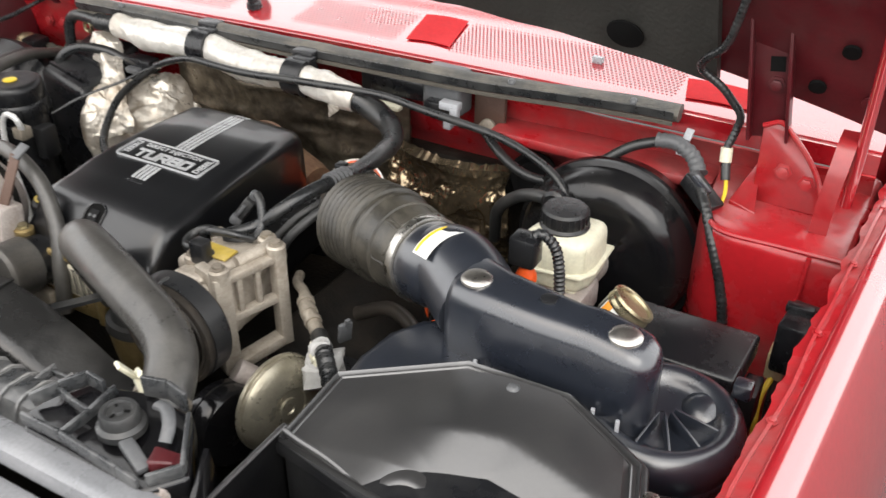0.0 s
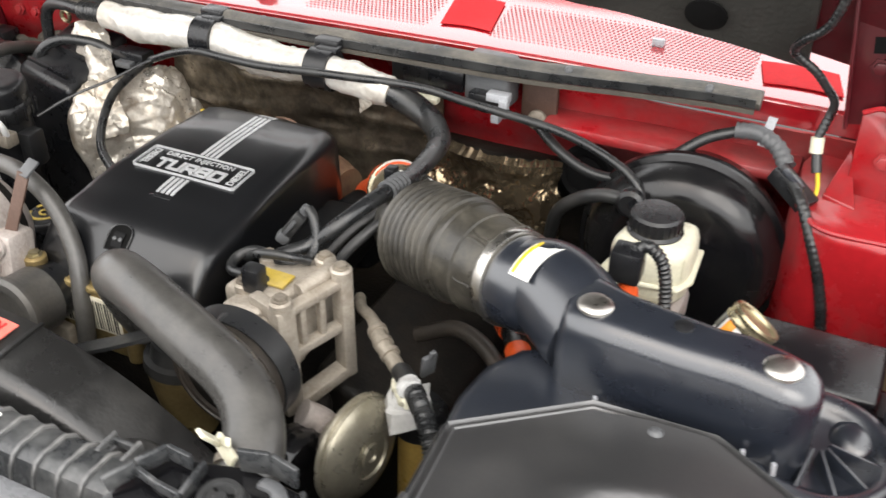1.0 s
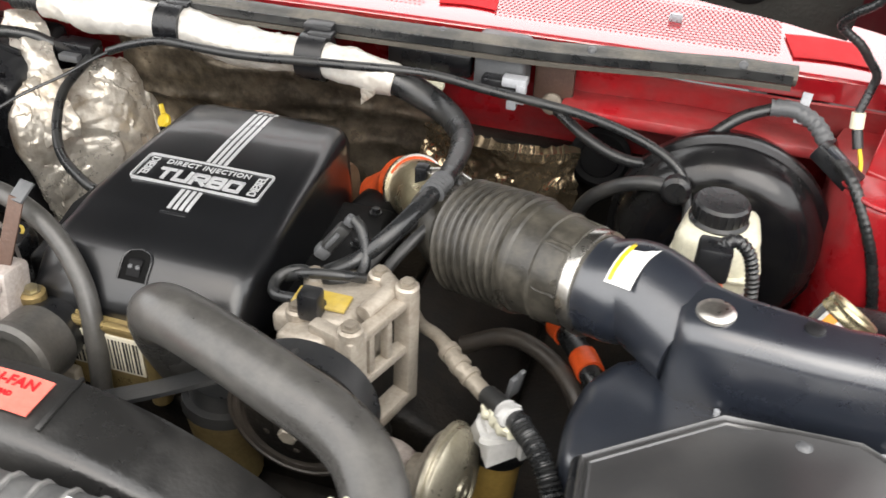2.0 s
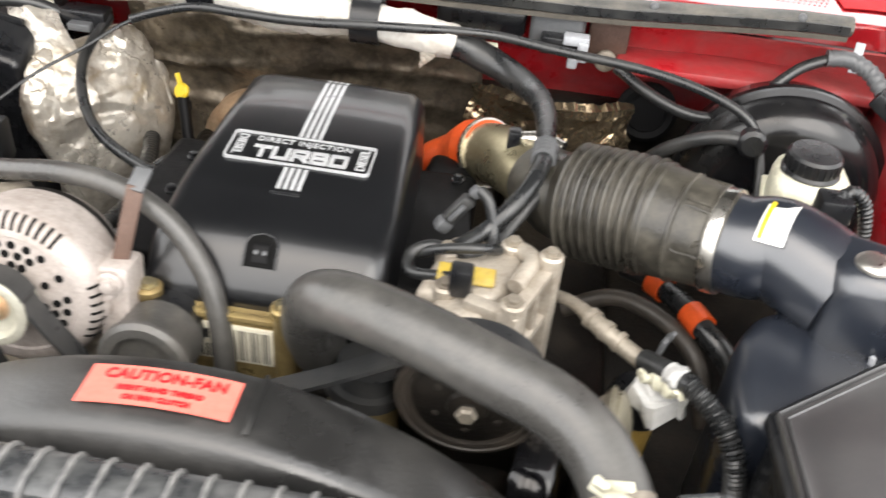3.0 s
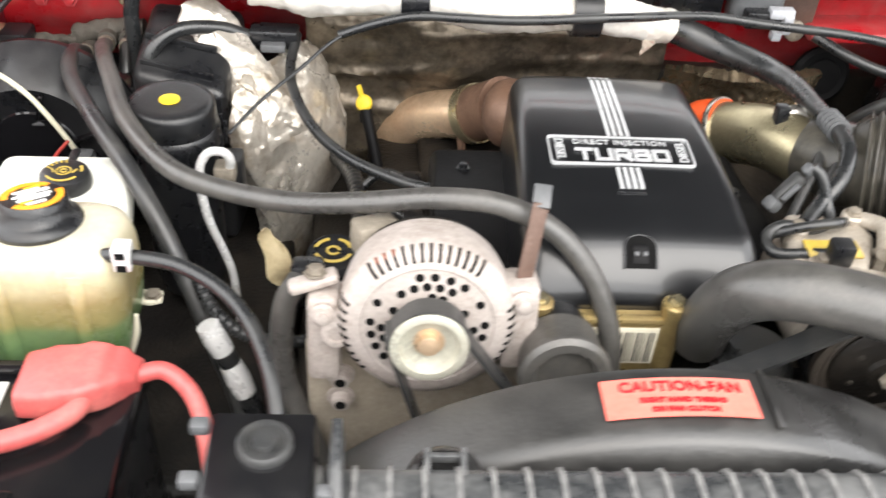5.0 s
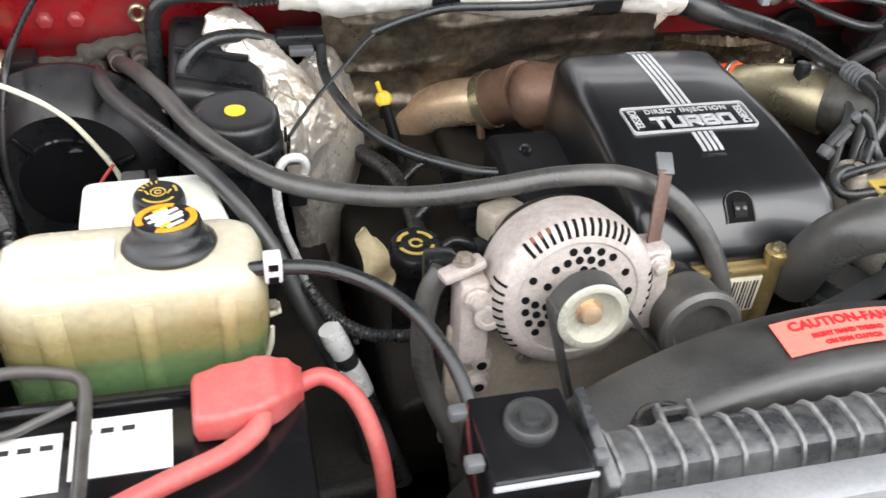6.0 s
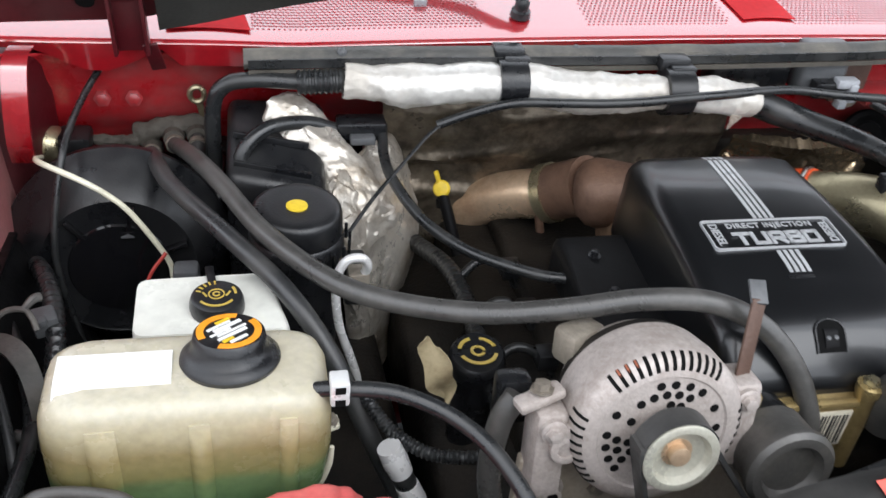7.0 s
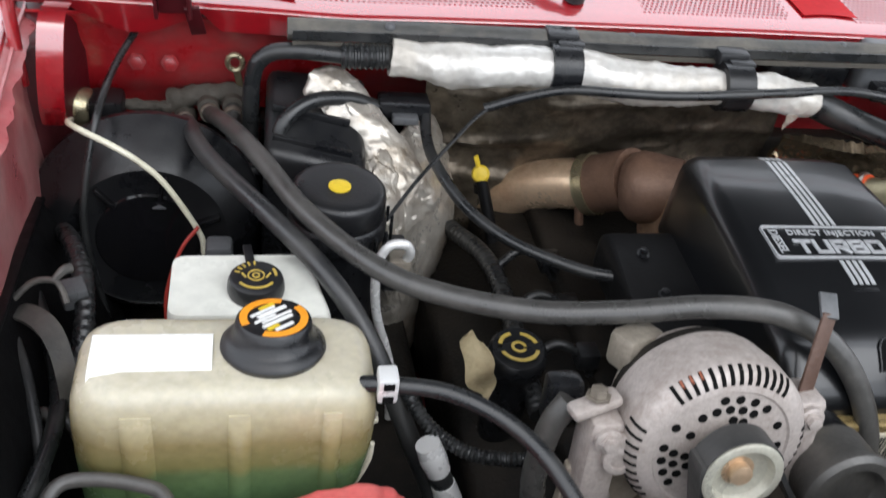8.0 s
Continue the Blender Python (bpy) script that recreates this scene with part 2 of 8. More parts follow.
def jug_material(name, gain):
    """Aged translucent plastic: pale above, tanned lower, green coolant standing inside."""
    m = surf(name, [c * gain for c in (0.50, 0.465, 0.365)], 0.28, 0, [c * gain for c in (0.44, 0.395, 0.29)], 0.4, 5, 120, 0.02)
    n, l = m.node_tree.nodes, m.node_tree.links
    b = n["Principled BSDF"]
    geo, sep, ramp, mix = n.new("ShaderNodeNewGeometry"), n.new("ShaderNodeSeparateXYZ"), n.new("ShaderNodeMapRange"), n.new("ShaderNodeMix")
    cr = n.new("ShaderNodeValToRGB")
    mix.data_type, mix.blend_type = "RGBA", "MULTIPLY"
    mix.inputs[0].default_value = 1.0
    l.new(geo.outputs["Position"], sep.inputs[0])
    l.new(sep.outputs[2], ramp.inputs[0])
    ramp.inputs[1].default_value, ramp.inputs[2].default_value = 1.008, 1.168
    l.new(ramp.outputs[0], cr.inputs[0])
    e = cr.color_ramp.elements
    e[0].position, e[0].color = 0.34, (0.22, 0.40, 0.22, 1)
    e[1].position, e[1].color = 0.94, (1.0, 1.0, 1.0, 1)
    for pos, col in ((0.47, (0.26, 0.40, 0.22, 1)), (0.53, (0.42, 0.41, 0.21, 1)), (0.68, (0.54, 0.47, 0.28, 1)), (0.82, (0.88, 0.84, 0.70, 1))):
        k = e.new(pos)
        k.color = col
    src = b.inputs["Base Color"].links[0].from_socket
    l.new(src, mix.inputs[6])
    l.new(cr.outputs[0], mix.inputs[7])
    l.new(mix.outputs[2], b.inputs["Base Color"])
    b.inputs["Subsurface Weight"].default_value = 0.35
    b.inputs["Subsurface Radius"].default_value = (0.02, 0.018, 0.01)
    return m


JUG = jug_material("translucent_coolant_bottle", 1.0)
# Brightened copy of the bottle plastic: the ribs' lighter look put into colour.
JUG_RIB = jug_material("brightened_bottle_plastic", 1.10)


# ---- mesh tools ----
def V(*a):
    return Vector(a[0]) if len(a) == 1 else Vector(a)


def thing(name, base, label, category, group="", kind=""):
    ob = new(name)
    ob.empty_display_size = 0.02
    ob.location = base
    return tagged(ob, label, category, group, kind)


def origin_of(ob):
    at = Vector((0, 0, 0))
    while ob:
        at = at + ob.location
        ob = ob.parent
    return at


def part(name, bm, material, parent, label="", sharp=38):
    """Links a bmesh, made in world metres, as one mesh under a thing or a part."""
    bmesh.ops.recalc_face_normals(bm, faces=bm.faces)
    me = bpy.data.meshes.new(name)
    if parent is not None:
        bmesh.ops.translate(bm, vec=-origin_of(parent), verts=bm.verts)
    bm.to_mesh(me)
    bm.free()
    me.shade_smooth()
    me.set_sharp_from_angle(angle=radians(sharp))
    me.materials.append(material)
    ob = new(name, me)
    if parent is not None:
        ob.parent = parent
    if label:
        tagged(ob, label)
    return ob


def twin(ob, m_world):
    """The same mesh again under the same parent, moved by m_world (world metres)."""
    o = ob.copy()
    scene.collection.objects.link(o)
    at = Matrix.Translation(origin_of(ob.parent))
    o.parent = ob.parent
    o.matrix_basis = at.inverted() @ m_world @ at @ ob.matrix_basis
    return o


def frame_of(axis):
    a = Vector(axis).normalized()
    u = a.cross(Vector((0, 0, 1)))
    if u.length < 1e-3:
        u = Vector((1, 0, 0))
    u.normalize()
    return a, u, a.cross(u).normalized()


def smooth(pts, sub=6):
    """A rounded line through the points."""
    p = [Vector(q) for q in pts]
    if len(p) < 3:
        return [p[0].lerp(p[-1], i / sub) for i in range(sub + 1)]
    p = [p[0] * 2 - p[1]] + p + [p[-1] * 2 - p[-2]]
    out = []
    for i in range(1, len(p) - 2):
        for k in range(sub):
            t = k / sub
            out.append(0.5 * (2 * p[i] + (p[i + 1] - p[i - 1]) * t + (2 * p[i - 1] - 5 * p[i] + 4 * p[i + 1] - p[i + 2]) * t * t
                              + (3 * p[i] - p[i - 1] - 3 * p[i + 1] + p[i + 2]) * t ** 3))
    return out + [p[-2]]


def skin(bm, loops, cap=True, wrap=False):
    rows = [[bm.verts.new(v) for v in loop] for loop in loops]
    n = len(rows[0])
    for a, b in zip(rows, rows[1:] + ([rows[0]] if wrap else [])):
        for i in range(n):
            bm.faces.new((a[i], a[(i + 1) % n], b[(i + 1) % n], b[i]))
    if cap and not wrap:
        bm.faces.new(rows[0])
        bm.faces.new(rows[-1])
    return bm


def tube(pts, r, seg=14, sub=6, bm=None, bead=None, flat=1.0):
    """A hose along the points; r: one radius, a list over the points, or a function of 0..1; bead: (pitch, depth) of corrugations."""
    bm = bm or bmesh.new()
    line = smooth(pts, sub)
    if bead:
        dense, step = [], bead[0] / 4
        for a, b in zip(line, line[1:]):
            k = max(1, int((b - a).length / step))
            dense += [a.lerp(b, i / k) for i in range(k)]
        line = dense + [line[-1]]
    total = sum((b - a).length for a, b in zip(line, line[1:])) or 1
    loops, u, run = [], None, 0.0
    for i, p in enumerate(line):
        d = (line[min(i + 1, len(line) - 1)] - line[max(i - 1, 0)]).normalized()
        if u is None:
            u = frame_of(d)[1]
        u = (u - d * u.dot(d)).normalized()
        w = d.cross(u)
        if i:
            run += (p - line[i - 1]).length
        f = run / total
        rad = r(f) if callable(r) else (np.interp(f * (len(r) - 1), range(len(r)), r) if isinstance(r, (list, tuple)) else r)
        if bead:
            rad += bead[1] * math.cos(2 * math.pi * run / bead[0])
        loops.append([p + (u * math.cos(2 * math.pi * k / seg) + w * math.sin(2 * math.pi * k / seg) * flat) * rad for k in range(seg)])
    return skin(bm, loops)


def lathe(origin, axis, profile, seg=32, bm=None):
    """A turned shape: profile of (height along the axis, radius)."""
    bm = bm or bmesh.new()
    a, u, w = frame_of(axis)
    o = Vector(origin)
    loops = [[o + a * h + (u * math.cos(2 * math.pi * k / seg) + w * math.sin(2 * math.pi * k / seg)) * max(r, 1e-4) for k in range(seg)] for h, r in profile]
    return skin(bm, loops)


def box(lo, hi, bev=0.003, bm=None, turn=0.0, seg=2):
    bm = bm or bmesh.new()
    lo, hi = Vector(lo), Vector(hi)
    c = (lo + hi) / 2
    got = bmesh.ops.create_cube(bm, size=1.0)
    bmesh.ops.scale(bm, vec=hi - lo, verts=got["verts"])
    if turn:
        bmesh.ops.rotate(bm, cent=(0, 0, 0), matrix=Matrix.Rotation(radians(turn), 3, "Z"), verts=got["verts"])
    bmesh.ops.translate(bm, vec=c, verts=got["verts"])
    if bev:
        edges = list({e for v in got["verts"] for e in v.link_edges})
        bmesh.ops.bevel(bm, geom=edges, offset=min(bev, min(hi - lo) * 0.45), segments=seg, affect="EDGES", profile=0.5)
    return bm


def bar(a, b, width, thick, bev=0.001, bm=None, up=(0, 0, 1)):
    """A straight flat bar from a to b."""
    bm = bm or bmesh.new()
    a, b = Vector(a), Vector(b)
    d = (b - a).normalized()
    s = d.cross(Vector(up)).normalized()
    t = s.cross(d)
    loops = [[p + s * x * width / 2 + t * y * thick / 2 for x, y in ((-1, -1), (1, -1), (1, 1), (-1, 1))] for p in (a, b)]
    old = set(bm.edges)
    skin(bm, loops)
    if bev:
        bmesh.ops.bevel(bm, geom=[e for e in bm.edges if e not in old], offset=min(bev, thick * 0.4), segments=2, affect="EDGES", profile=0.5)
    return bm


def prism(poly, z0, z1, bev=0.004, bm=None, top_scale=1.0):
    """An upright block over a plan polygon; z1 may be a list, one height for each corner."""
    bm = bm or bmesh.new()
    cx, cy = sum(p[0] for p in poly) / len(poly), sum(p[1] for p in poly) / len(poly)
    zt = z1 if isinstance(z1, (list, tuple)) else [z1] * len(poly)
    low = [Vector((x, y, z0)) for x, y in poly]
    high = [Vector((cx + (x - cx) * top_scale, cy + (y - cy) * top_scale, z)) for (x, y), z in zip(poly, zt)]
    skin(bm, [low, high])
    if bev:
        bmesh.ops.bevel(bm, geom=list(bm.edges), offset=bev, segments=3, affect="EDGES", profile=0.5)
    return bm


def rrect(hw, hh, r, n=4):
    """Corner-rounded outline in two axes."""
    out = []
    for cx, cy, a0 in ((hw - r, hh - r, 0), (-hw + r, hh - r, 90), (-hw + r, -hh + r, 180), (hw - r, -hh + r, 270)):
        for k in range(n + 1):
            a = radians(a0 + 90 * k / n)
            out.append((cx + r * math.cos(a), cy + r * math.sin(a)))
    return out


def rumple(bm, size, amount, seed=0.0):
    """Pushes the points about as crushed foil is."""
    bm.normal_update()
    for v in bm.verts:
        q = v.co * size + Vector((seed, seed * 1.7, 0))
        v.co = v.co + v.normal * amount * (abs(noise.noise(q)) * 2 - 0.6 + 0.5 * noise.noise(q * 2.7))
    return bm


def crumple(bm, seed, cells=((45.0, 0.30), (120.0, 0.25)), soft=14.0, fold=0.007):
    """Crushed foil: broad folds broken into small planes that tip at random."""
    bm.normal_update()
    moves = []
    for v in bm.verts:
        d = fold * (1 - 2 * abs(noise.noise(v.co * soft + Vector((seed, 0, 0)))))
        for size, slope in cells:
            q = v.co * size + Vector((seed * 3.1, 0, 0))
            near = noise.voronoi(q)[1][0]
            tip = noise.noise_vector(near * 7.3 + Vector((0.37, 0.11, 0.59)))
            d += slope * tip.dot(q - near) / size * 1.6
        moves.append((v, v.normal * d))
    for v, d in moves:
        v.co = v.co + d
    return bm


def crease(bm, seed, waves, warp=0.35):
    """Crushed foil: sharp continuous folds of several sizes; waves of (folds per metre, depth)."""
    bm.normal_update()
    moves = []
    for v in bm.verts:
        d = 0.0
        for k, (size, depth) in enumerate(waves):
            q = v.co * size + Vector((seed * 3.7 + k * 11.3, seed, k * 5.1))
            q = q + noise.noise_vector(q * 0.6) * warp
            d += depth * (1 - 2.2 * abs(noise.noise(q)))
        moves.append((v, v.normal * d))
    for v, d in moves:
        v.co = v.co + d
    return bm


def sheet(fn, nu, nv, thick=0.003, bm=None):
    """A curved plate: fn(u, v) over 0..1, with thickness along its normals."""
    bm = bm or bmesh.new()
    grid = [[bm.verts.new(fn(i / nu, j / nv)) for j in range(nv + 1)] for i in range(nu + 1)]
    for i in range(nu):
        for j in range(nv):
            bm.faces.new((grid[i][j], grid[i + 1][j], grid[i + 1][j + 1], grid[i][j + 1]))
    if thick:
        bmesh.ops.recalc_face_normals(bm, faces=bm.faces)
        bmesh.ops.solidify(bm, geom=list(bm.faces), thickness=thick)
    return bm


def letters(text, size, m, material, parent, name="lettering", bold=0.0, spacing=1.0, stretch=1.0):
    """Raised lettering in the plane of m, centred."""
    cu = bpy.data.curves.new(name, "FONT")
    cu.body, cu.size, cu.align_x, cu.align_y = text, size, "CENTER", "CENTER"
    cu.extrude, cu.offset, cu.space_character, cu.resolution_u = 0.0004, bold, spacing, 3
    ob = new(name, cu)
    bpy.context.view_layer.update()
    me = bpy.data.meshes.new_from_object(ob.evaluated_get(bpy.context.evaluated_depsgraph_get()))
    bpy.data.objects.remove(ob)
    bm = bmesh.new()
    bm.from_mesh(me)
    bpy.data.meshes.remove(me)
    bm.transform(m @ Matrix.Diagonal((stretch, 1, 1, 1)))
    return part(name, bm, material, parent)


def bolt(at, axis, r=0.008, h=0.006, seg=6):
    bm = lathe(at, axis, [(0, r * 1.5), (h * 0.25, r * 1.5), (h * 0.25, r), (h * 0.95, r), (h, r * 0.85)], seg * 2 if seg > 6 else 6)
    return bm

# ---- ground and truck body ----
def plane_bm(x0, x1, y0, y1, z):
    bm = bmesh.new()
    bm.faces.new([bm.verts.new(p) for p in ((x0, y0, z), (x1, y0, z), (x1, y1, z), (x0, y1, z))])
    return bm


tagged(part("ground", plane_bm(-900, 900, -900, 900, 0), ASPHALT, None), "grey asphalt ground under the truck", "ground", "", "structure")

truck = thing("pickup_truck", (0, 1.2, 0), "red pickup truck with its hood raised over the engine bay", "truck")


def cowl_z(x):
    if x < -0.45:
        return float(np.interp(x, [-0.80, -0.70, -0.55, -0.45], [-0.006, -0.008, -0.0095, -0.01215]))
    return 0.018 * x - 0.02 * x * x


def flange_low(x):
    """Lower edge of the cowl's front flange: straight, with a deep tab in each corner."""
    if x < -0.60:
        return float(np.interp(x, [-0.78, -0.74, -0.685, -0.655, -0.60], [1.222, 1.222, 1.196, 1.196, 1.222]))
    return 1.203


def cowl_panel():
    """The panel under the windscreen: upright front flange, folded edge, sloping top."""
    line = [(1.136, 0.0), (1.133, 0.35), (1.130, 0.7), (1.128, 0.94), (1.1275, 1.0), (1.1295, 1.235), (1.134, 1.2375), (1.150, 1.241), (1.200, 1.249), (1.262, 1.258), (1.33, 1.262)]
    n = 80
    def f(u, v):
        x = -0.80 + 1.60 * u
        i = round(v * (len(line) - 1))
        y, z = line[i]
        if i < 5:
            lo = flange_low(x)
            z = lo + (1.2325 - lo) * z
        return V(x, y, z + cowl_z(x))
    return sheet(f, n, len(line) - 1, 0.002)


cowl = part("cowl_panel", cowl_panel(), RED_OUT, truck, "glossy red cowl panel under the windscreen")


def perforations(x0, x1, y0, y1, px=0.0062, py=0.0062):
    """A field of small openings in the cowl."""
    bm = bmesh.new()
    rows = int((y1 - y0) / py)
    for j in range(rows + 1):
        y = y0 + j * py
        z = np.interp(y, [1.150, 1.200, 1.262], [1.241, 1.249, 1.258])
        for i in range(int((x1 - x0) / px)):
            x = x0 + i * px + (px / 2 if j % 2 else 0)
            zz = z + cowl_z(x) + 0.0024
            bm.faces.new([bm.verts.new((x + a, y + b, zz + b * 0.18)) for a, b in ((-0.0016, -0.0009), (0, -0.0018), (0.0016, -0.0009), (0.0016, 0.0009), (0, 0.0018), (-0.0016, 0.0009))])
    return bm


for a, b in ((-0.498, -0.215), (-0.085, 0.112), (0.200, 0.545)):
    tagged(part("cowl_grille", perforations(a, b, 1.158, 1.240), GRILLE_HOLE, cowl, "rows of small openings"), kind="stuff")
for x, y in ((-0.292, 1.205), (0.415, 1.199)):
    part("clip", box((x - 0.008, y - 0.004, 1.248 + cowl_z(x)), (x + 0.008, y + 0.004, 1.258 + cowl_z(x)), 0.0015), LGREY, cowl)


def sheen_gap(x0, x1, y0, y1):
    """A flush dull red plate added to the cowl: missing sky reflection put into its colour."""
    def f(u, v):
        x = x0 + (x1 - x0) * u
        y = y0 + (y1 - y0) * v + 0.004 * math.sin(u * math.pi)
        x += (0.5 - v) * 0.012
        z = np.interp(y, [1.150, 1.200, 1.262], [1.241, 1.249, 1.258]) + cowl_z(x)
        return V(x, y, float(z) + 0.0030)
    return sheet(f, 16, 6, 0.0008)


for x0, x1, y0, y1 in ((0.549, 0.640, 1.152, 1.200), (-0.600, -0.506, 1.146, 1.214), (0.120, 0.194, 1.160, 1.242)):
    part("cowl_sheen_gap", sheen_gap(x0, x1, y0, y1), RED_DULL, cowl)
wip = part("wiper_pivot", lathe((-0.172, 1.172, 1.244), (0, -0.2, 1), [(0, 0.013), (0.008, 0.012), (0.010, 0.009), (0.020, 0.009), (0.024, 0.006), (0.025, 0.002)], 20), BLACK, cowl, "black wiper spindle and arm")
part("wiper_arm", tube([(-0.172, 1.170, 1.266), (-0.185, 1.20, 1.280), (-0.26, 1.27, 1.292), (-0.48, 1.33, 1.300)], [0.009, 0.008, 0.006, 0.006], 10), BLACK, wip)

part("windscreen", sheet(lambda u, v: V(-0.80 + 1.6 * u, 1.31 + 0.85 * v - 0.04 * (2 * u - 1) ** 2, 1.262 + 0.50 * v - 0.015 * (2 * u - 1) ** 2), 20, 4, 0.005), GLASS_D, truck, "sloping windscreen reflecting the sky")
part("roof", box((-0.75, 2.12, 1.74), (0.75, 3.2, 1.79), 0.03), RED_OUT, truck)
for s in (-1, 1):
    part("door_side", box((0.80 * s - 0.04, 1.30, 0.45), (0.80 * s + 0.04, 3.2, 1.26), 0.02), RED_OUT, truck)


part("cab_back", box((-0.78, 3.12, 0.45), (0.78, 3.20, 1.76), 0.02), RED_OUT, truck)
for s in (-1, 1):
    part("windscreen_pillar", bar((0.78 * s, 1.30, 1.25), (0.72 * s, 2.16, 1.75), 0.05, 0.05, 0.01), RED_OUT, truck)
    part("side_window", sheet(lambda u, v: V((0.79 - 0.06 * v) * s, 1.36 + 1.76 * u + 0.70 * v * (1 - u), 1.255 + 0.49 * v), 6, 4, 0.004), GLASS_D, truck, "dark side window")


def firewall():
    """Pressed red bulkhead, stepped and creased."""
    def f(u, v):
        x = -0.80 + 1.60 * u
        z = 1.205 - 0.75 * v
        base = float(np.interp(x, [-0.8, -0.54, -0.46, -0.2, 0.2], [1.172, 1.178, 1.215, 1.22, 1.165]))
        y = base - 0.012 * math.exp(-((z - 1.165) / 0.014) ** 2) - 0.03 * max(0, min(1, (z - 1.172) / 0.03)) + 0.03 * max(0, min(1, (1.12 - z) / 0.05)) + 0.004 * math.sin(x * 31) * max(0, 1 - abs(z - 1.13) / 0.06) + 0.006 * noise.noise(V(x * 9, z * 9, 0))
        return V(x, y, z)
    return sheet(f, 64, 40, 0.003)


part("firewall", firewall(), RED_IN, truck, "red painted firewall with dust and scratches")
part("firewall_ledge", box((0.30, 1.095, 1.150), (0.62, 1.16, 1.166), 0.006), RED_IN, truck)
part("firewall_ledge", rumple(tube([(-0.735, 1.160, 1.082), (-0.69, 1.158, 1.085), (-0.640, 1.160, 1.083)], 0.0075, 14, 20), 55, 0.0035), DUST, truck, "dust-caked ledge")


# stepped red corner beside the brake booster
def corner_tower():
    bm = prism([(0.616, 1.050), (0.640, 1.000), (0.665, 0.980), (0.805, 0.972), (0.81, 1.20), (0.640, 1.20), (0.622, 1.12)], 0.70, [1.162, 1.162, 1.163, 1.170, 1.175, 1.175, 1.172], 0.010)
    bmesh.ops.subdivide_edges(bm, edges=[e for e in bm.edges if e.calc_length() > 0.02], cuts=10, use_grid_fill=True)
    bmesh.ops.triangulate(bm, faces=[f for f in bm.faces if len(f.verts) > 4])
    rumple(bm, 9, 0.005)
    return rumple(bm, 28, 0.0016, 3)


part("corner_panel", corner_tower(), RED_IN, truck, "stepped red sheet-metal corner")
# Dark red puts this corner's shadow into its colour.
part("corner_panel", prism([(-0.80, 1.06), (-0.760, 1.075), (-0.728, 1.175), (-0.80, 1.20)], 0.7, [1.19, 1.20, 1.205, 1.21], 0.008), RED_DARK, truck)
part("corner_seam", tube([(0.622, 1.046, 1.163), (0.642, 1.004, 1.164), (0.668, 0.984, 1.165), (0.73, 0.980, 1.168), (0.80, 0.976, 1.171)], 0.0035, 8), RED_IN, truck)
part("corner_seam", tube([(0.762, 0.975, 1.165), (0.759, 0.974, 1.10), (0.754, 0.974, 1.02), (0.752, 0.974, 0.94)], 0.003, 8), RED_IN, truck)
part("corner_gusset", prism([(0.650, 1.055), (0.686, 1.040), (0.668, 1.118)], 1.160, [1.170, 1.168, 1.205], 0.002), RED, truck)


def inner_fender(s):
    """Inner wing: sloping wall, bolt flange on top."""
    def f(u, v):
        y = 0.20 + 1.05 * u
        top = 0.760 + 0.0685 * (y - 0.2) if s > 0 else 0.715 + 0.075 * (y - 0.2)
        x = top - 0.045 * v - 0.05 * v * v + 0.006 * noise.noise(V(y * 8, v * 4, 3))
        z = 1.205 - 0.80 * v
        return V(s * x, y, z)
    return sheet(f, 30, 24, 0.003)


def fender(s):
    """Outer wing: flange, bright rolled edge, crown and outer skin."""
    prof = [(0.012, 1.2050), (0.013, 1.2072), (0.015, 1.2090), (0.019, 1.2094), (0.033, 1.2088), (0.038, 1.2065), (0.046, 1.196), (0.066, 1.150), (0.090, 1.07), (0.105, 0.98), (0.115, 0.85), (0.11, 0.60)]
    if s < 0:
        prof = [(0.012, 1.2050), (0.013, 1.2072), (0.015, 1.2090), (0.019, 1.2094), (0.05, 1.2090), (0.085, 1.2060), (0.115, 1.196), (0.140, 1.165), (0.155, 1.10), (0.160, 1.0), (0.158, 0.85), (0.15, 0.60)]
    def f(u, v):
        y = 0.12 + 1.20 * u
        k = v * (len(prof) - 1)
        i = min(int(k), len(prof) - 2)
        dx = prof[i][0] + (prof[i + 1][0] - prof[i][0]) * (k - i)
        z = prof[i][1] + (prof[i + 1][1] - prof[i][1]) * (k - i)
        top = 0.757 + 0.0685 * (y - 0.2) if s > 0 else 0.710 + 0.075 * (y - 0.2)
        return V(s * (top + dx), y, z - 0.02 * max(0, (0.45 - y)))
    return sheet(f, 120, len(prof) - 1, 0.002)


def fender_flange(s):
    """Uneven spot-welded lip inside the wing's edge."""
    def f(u, v):
        y = 0.12 + 1.20 * u
        top = 0.757 + 0.0685 * (y - 0.2) if s > 0 else 0.710 + 0.075 * (y - 0.2)
        wave = 0.006 * noise.noise(V(y * 22, 0, 4)) + 0.004 * noise.noise(V(y * 60, 1, 4))
        dx = -0.008 + wave + (0.026 - wave) * v
        return V(s * (top + dx), y, 1.199 + 0.0065 * v - 0.02 * max(0, (0.45 - y)) + 0.0025 * noise.noise(V(y * 40, v * 3, 1)))
    return sheet(f, 140, 4, 0.002)


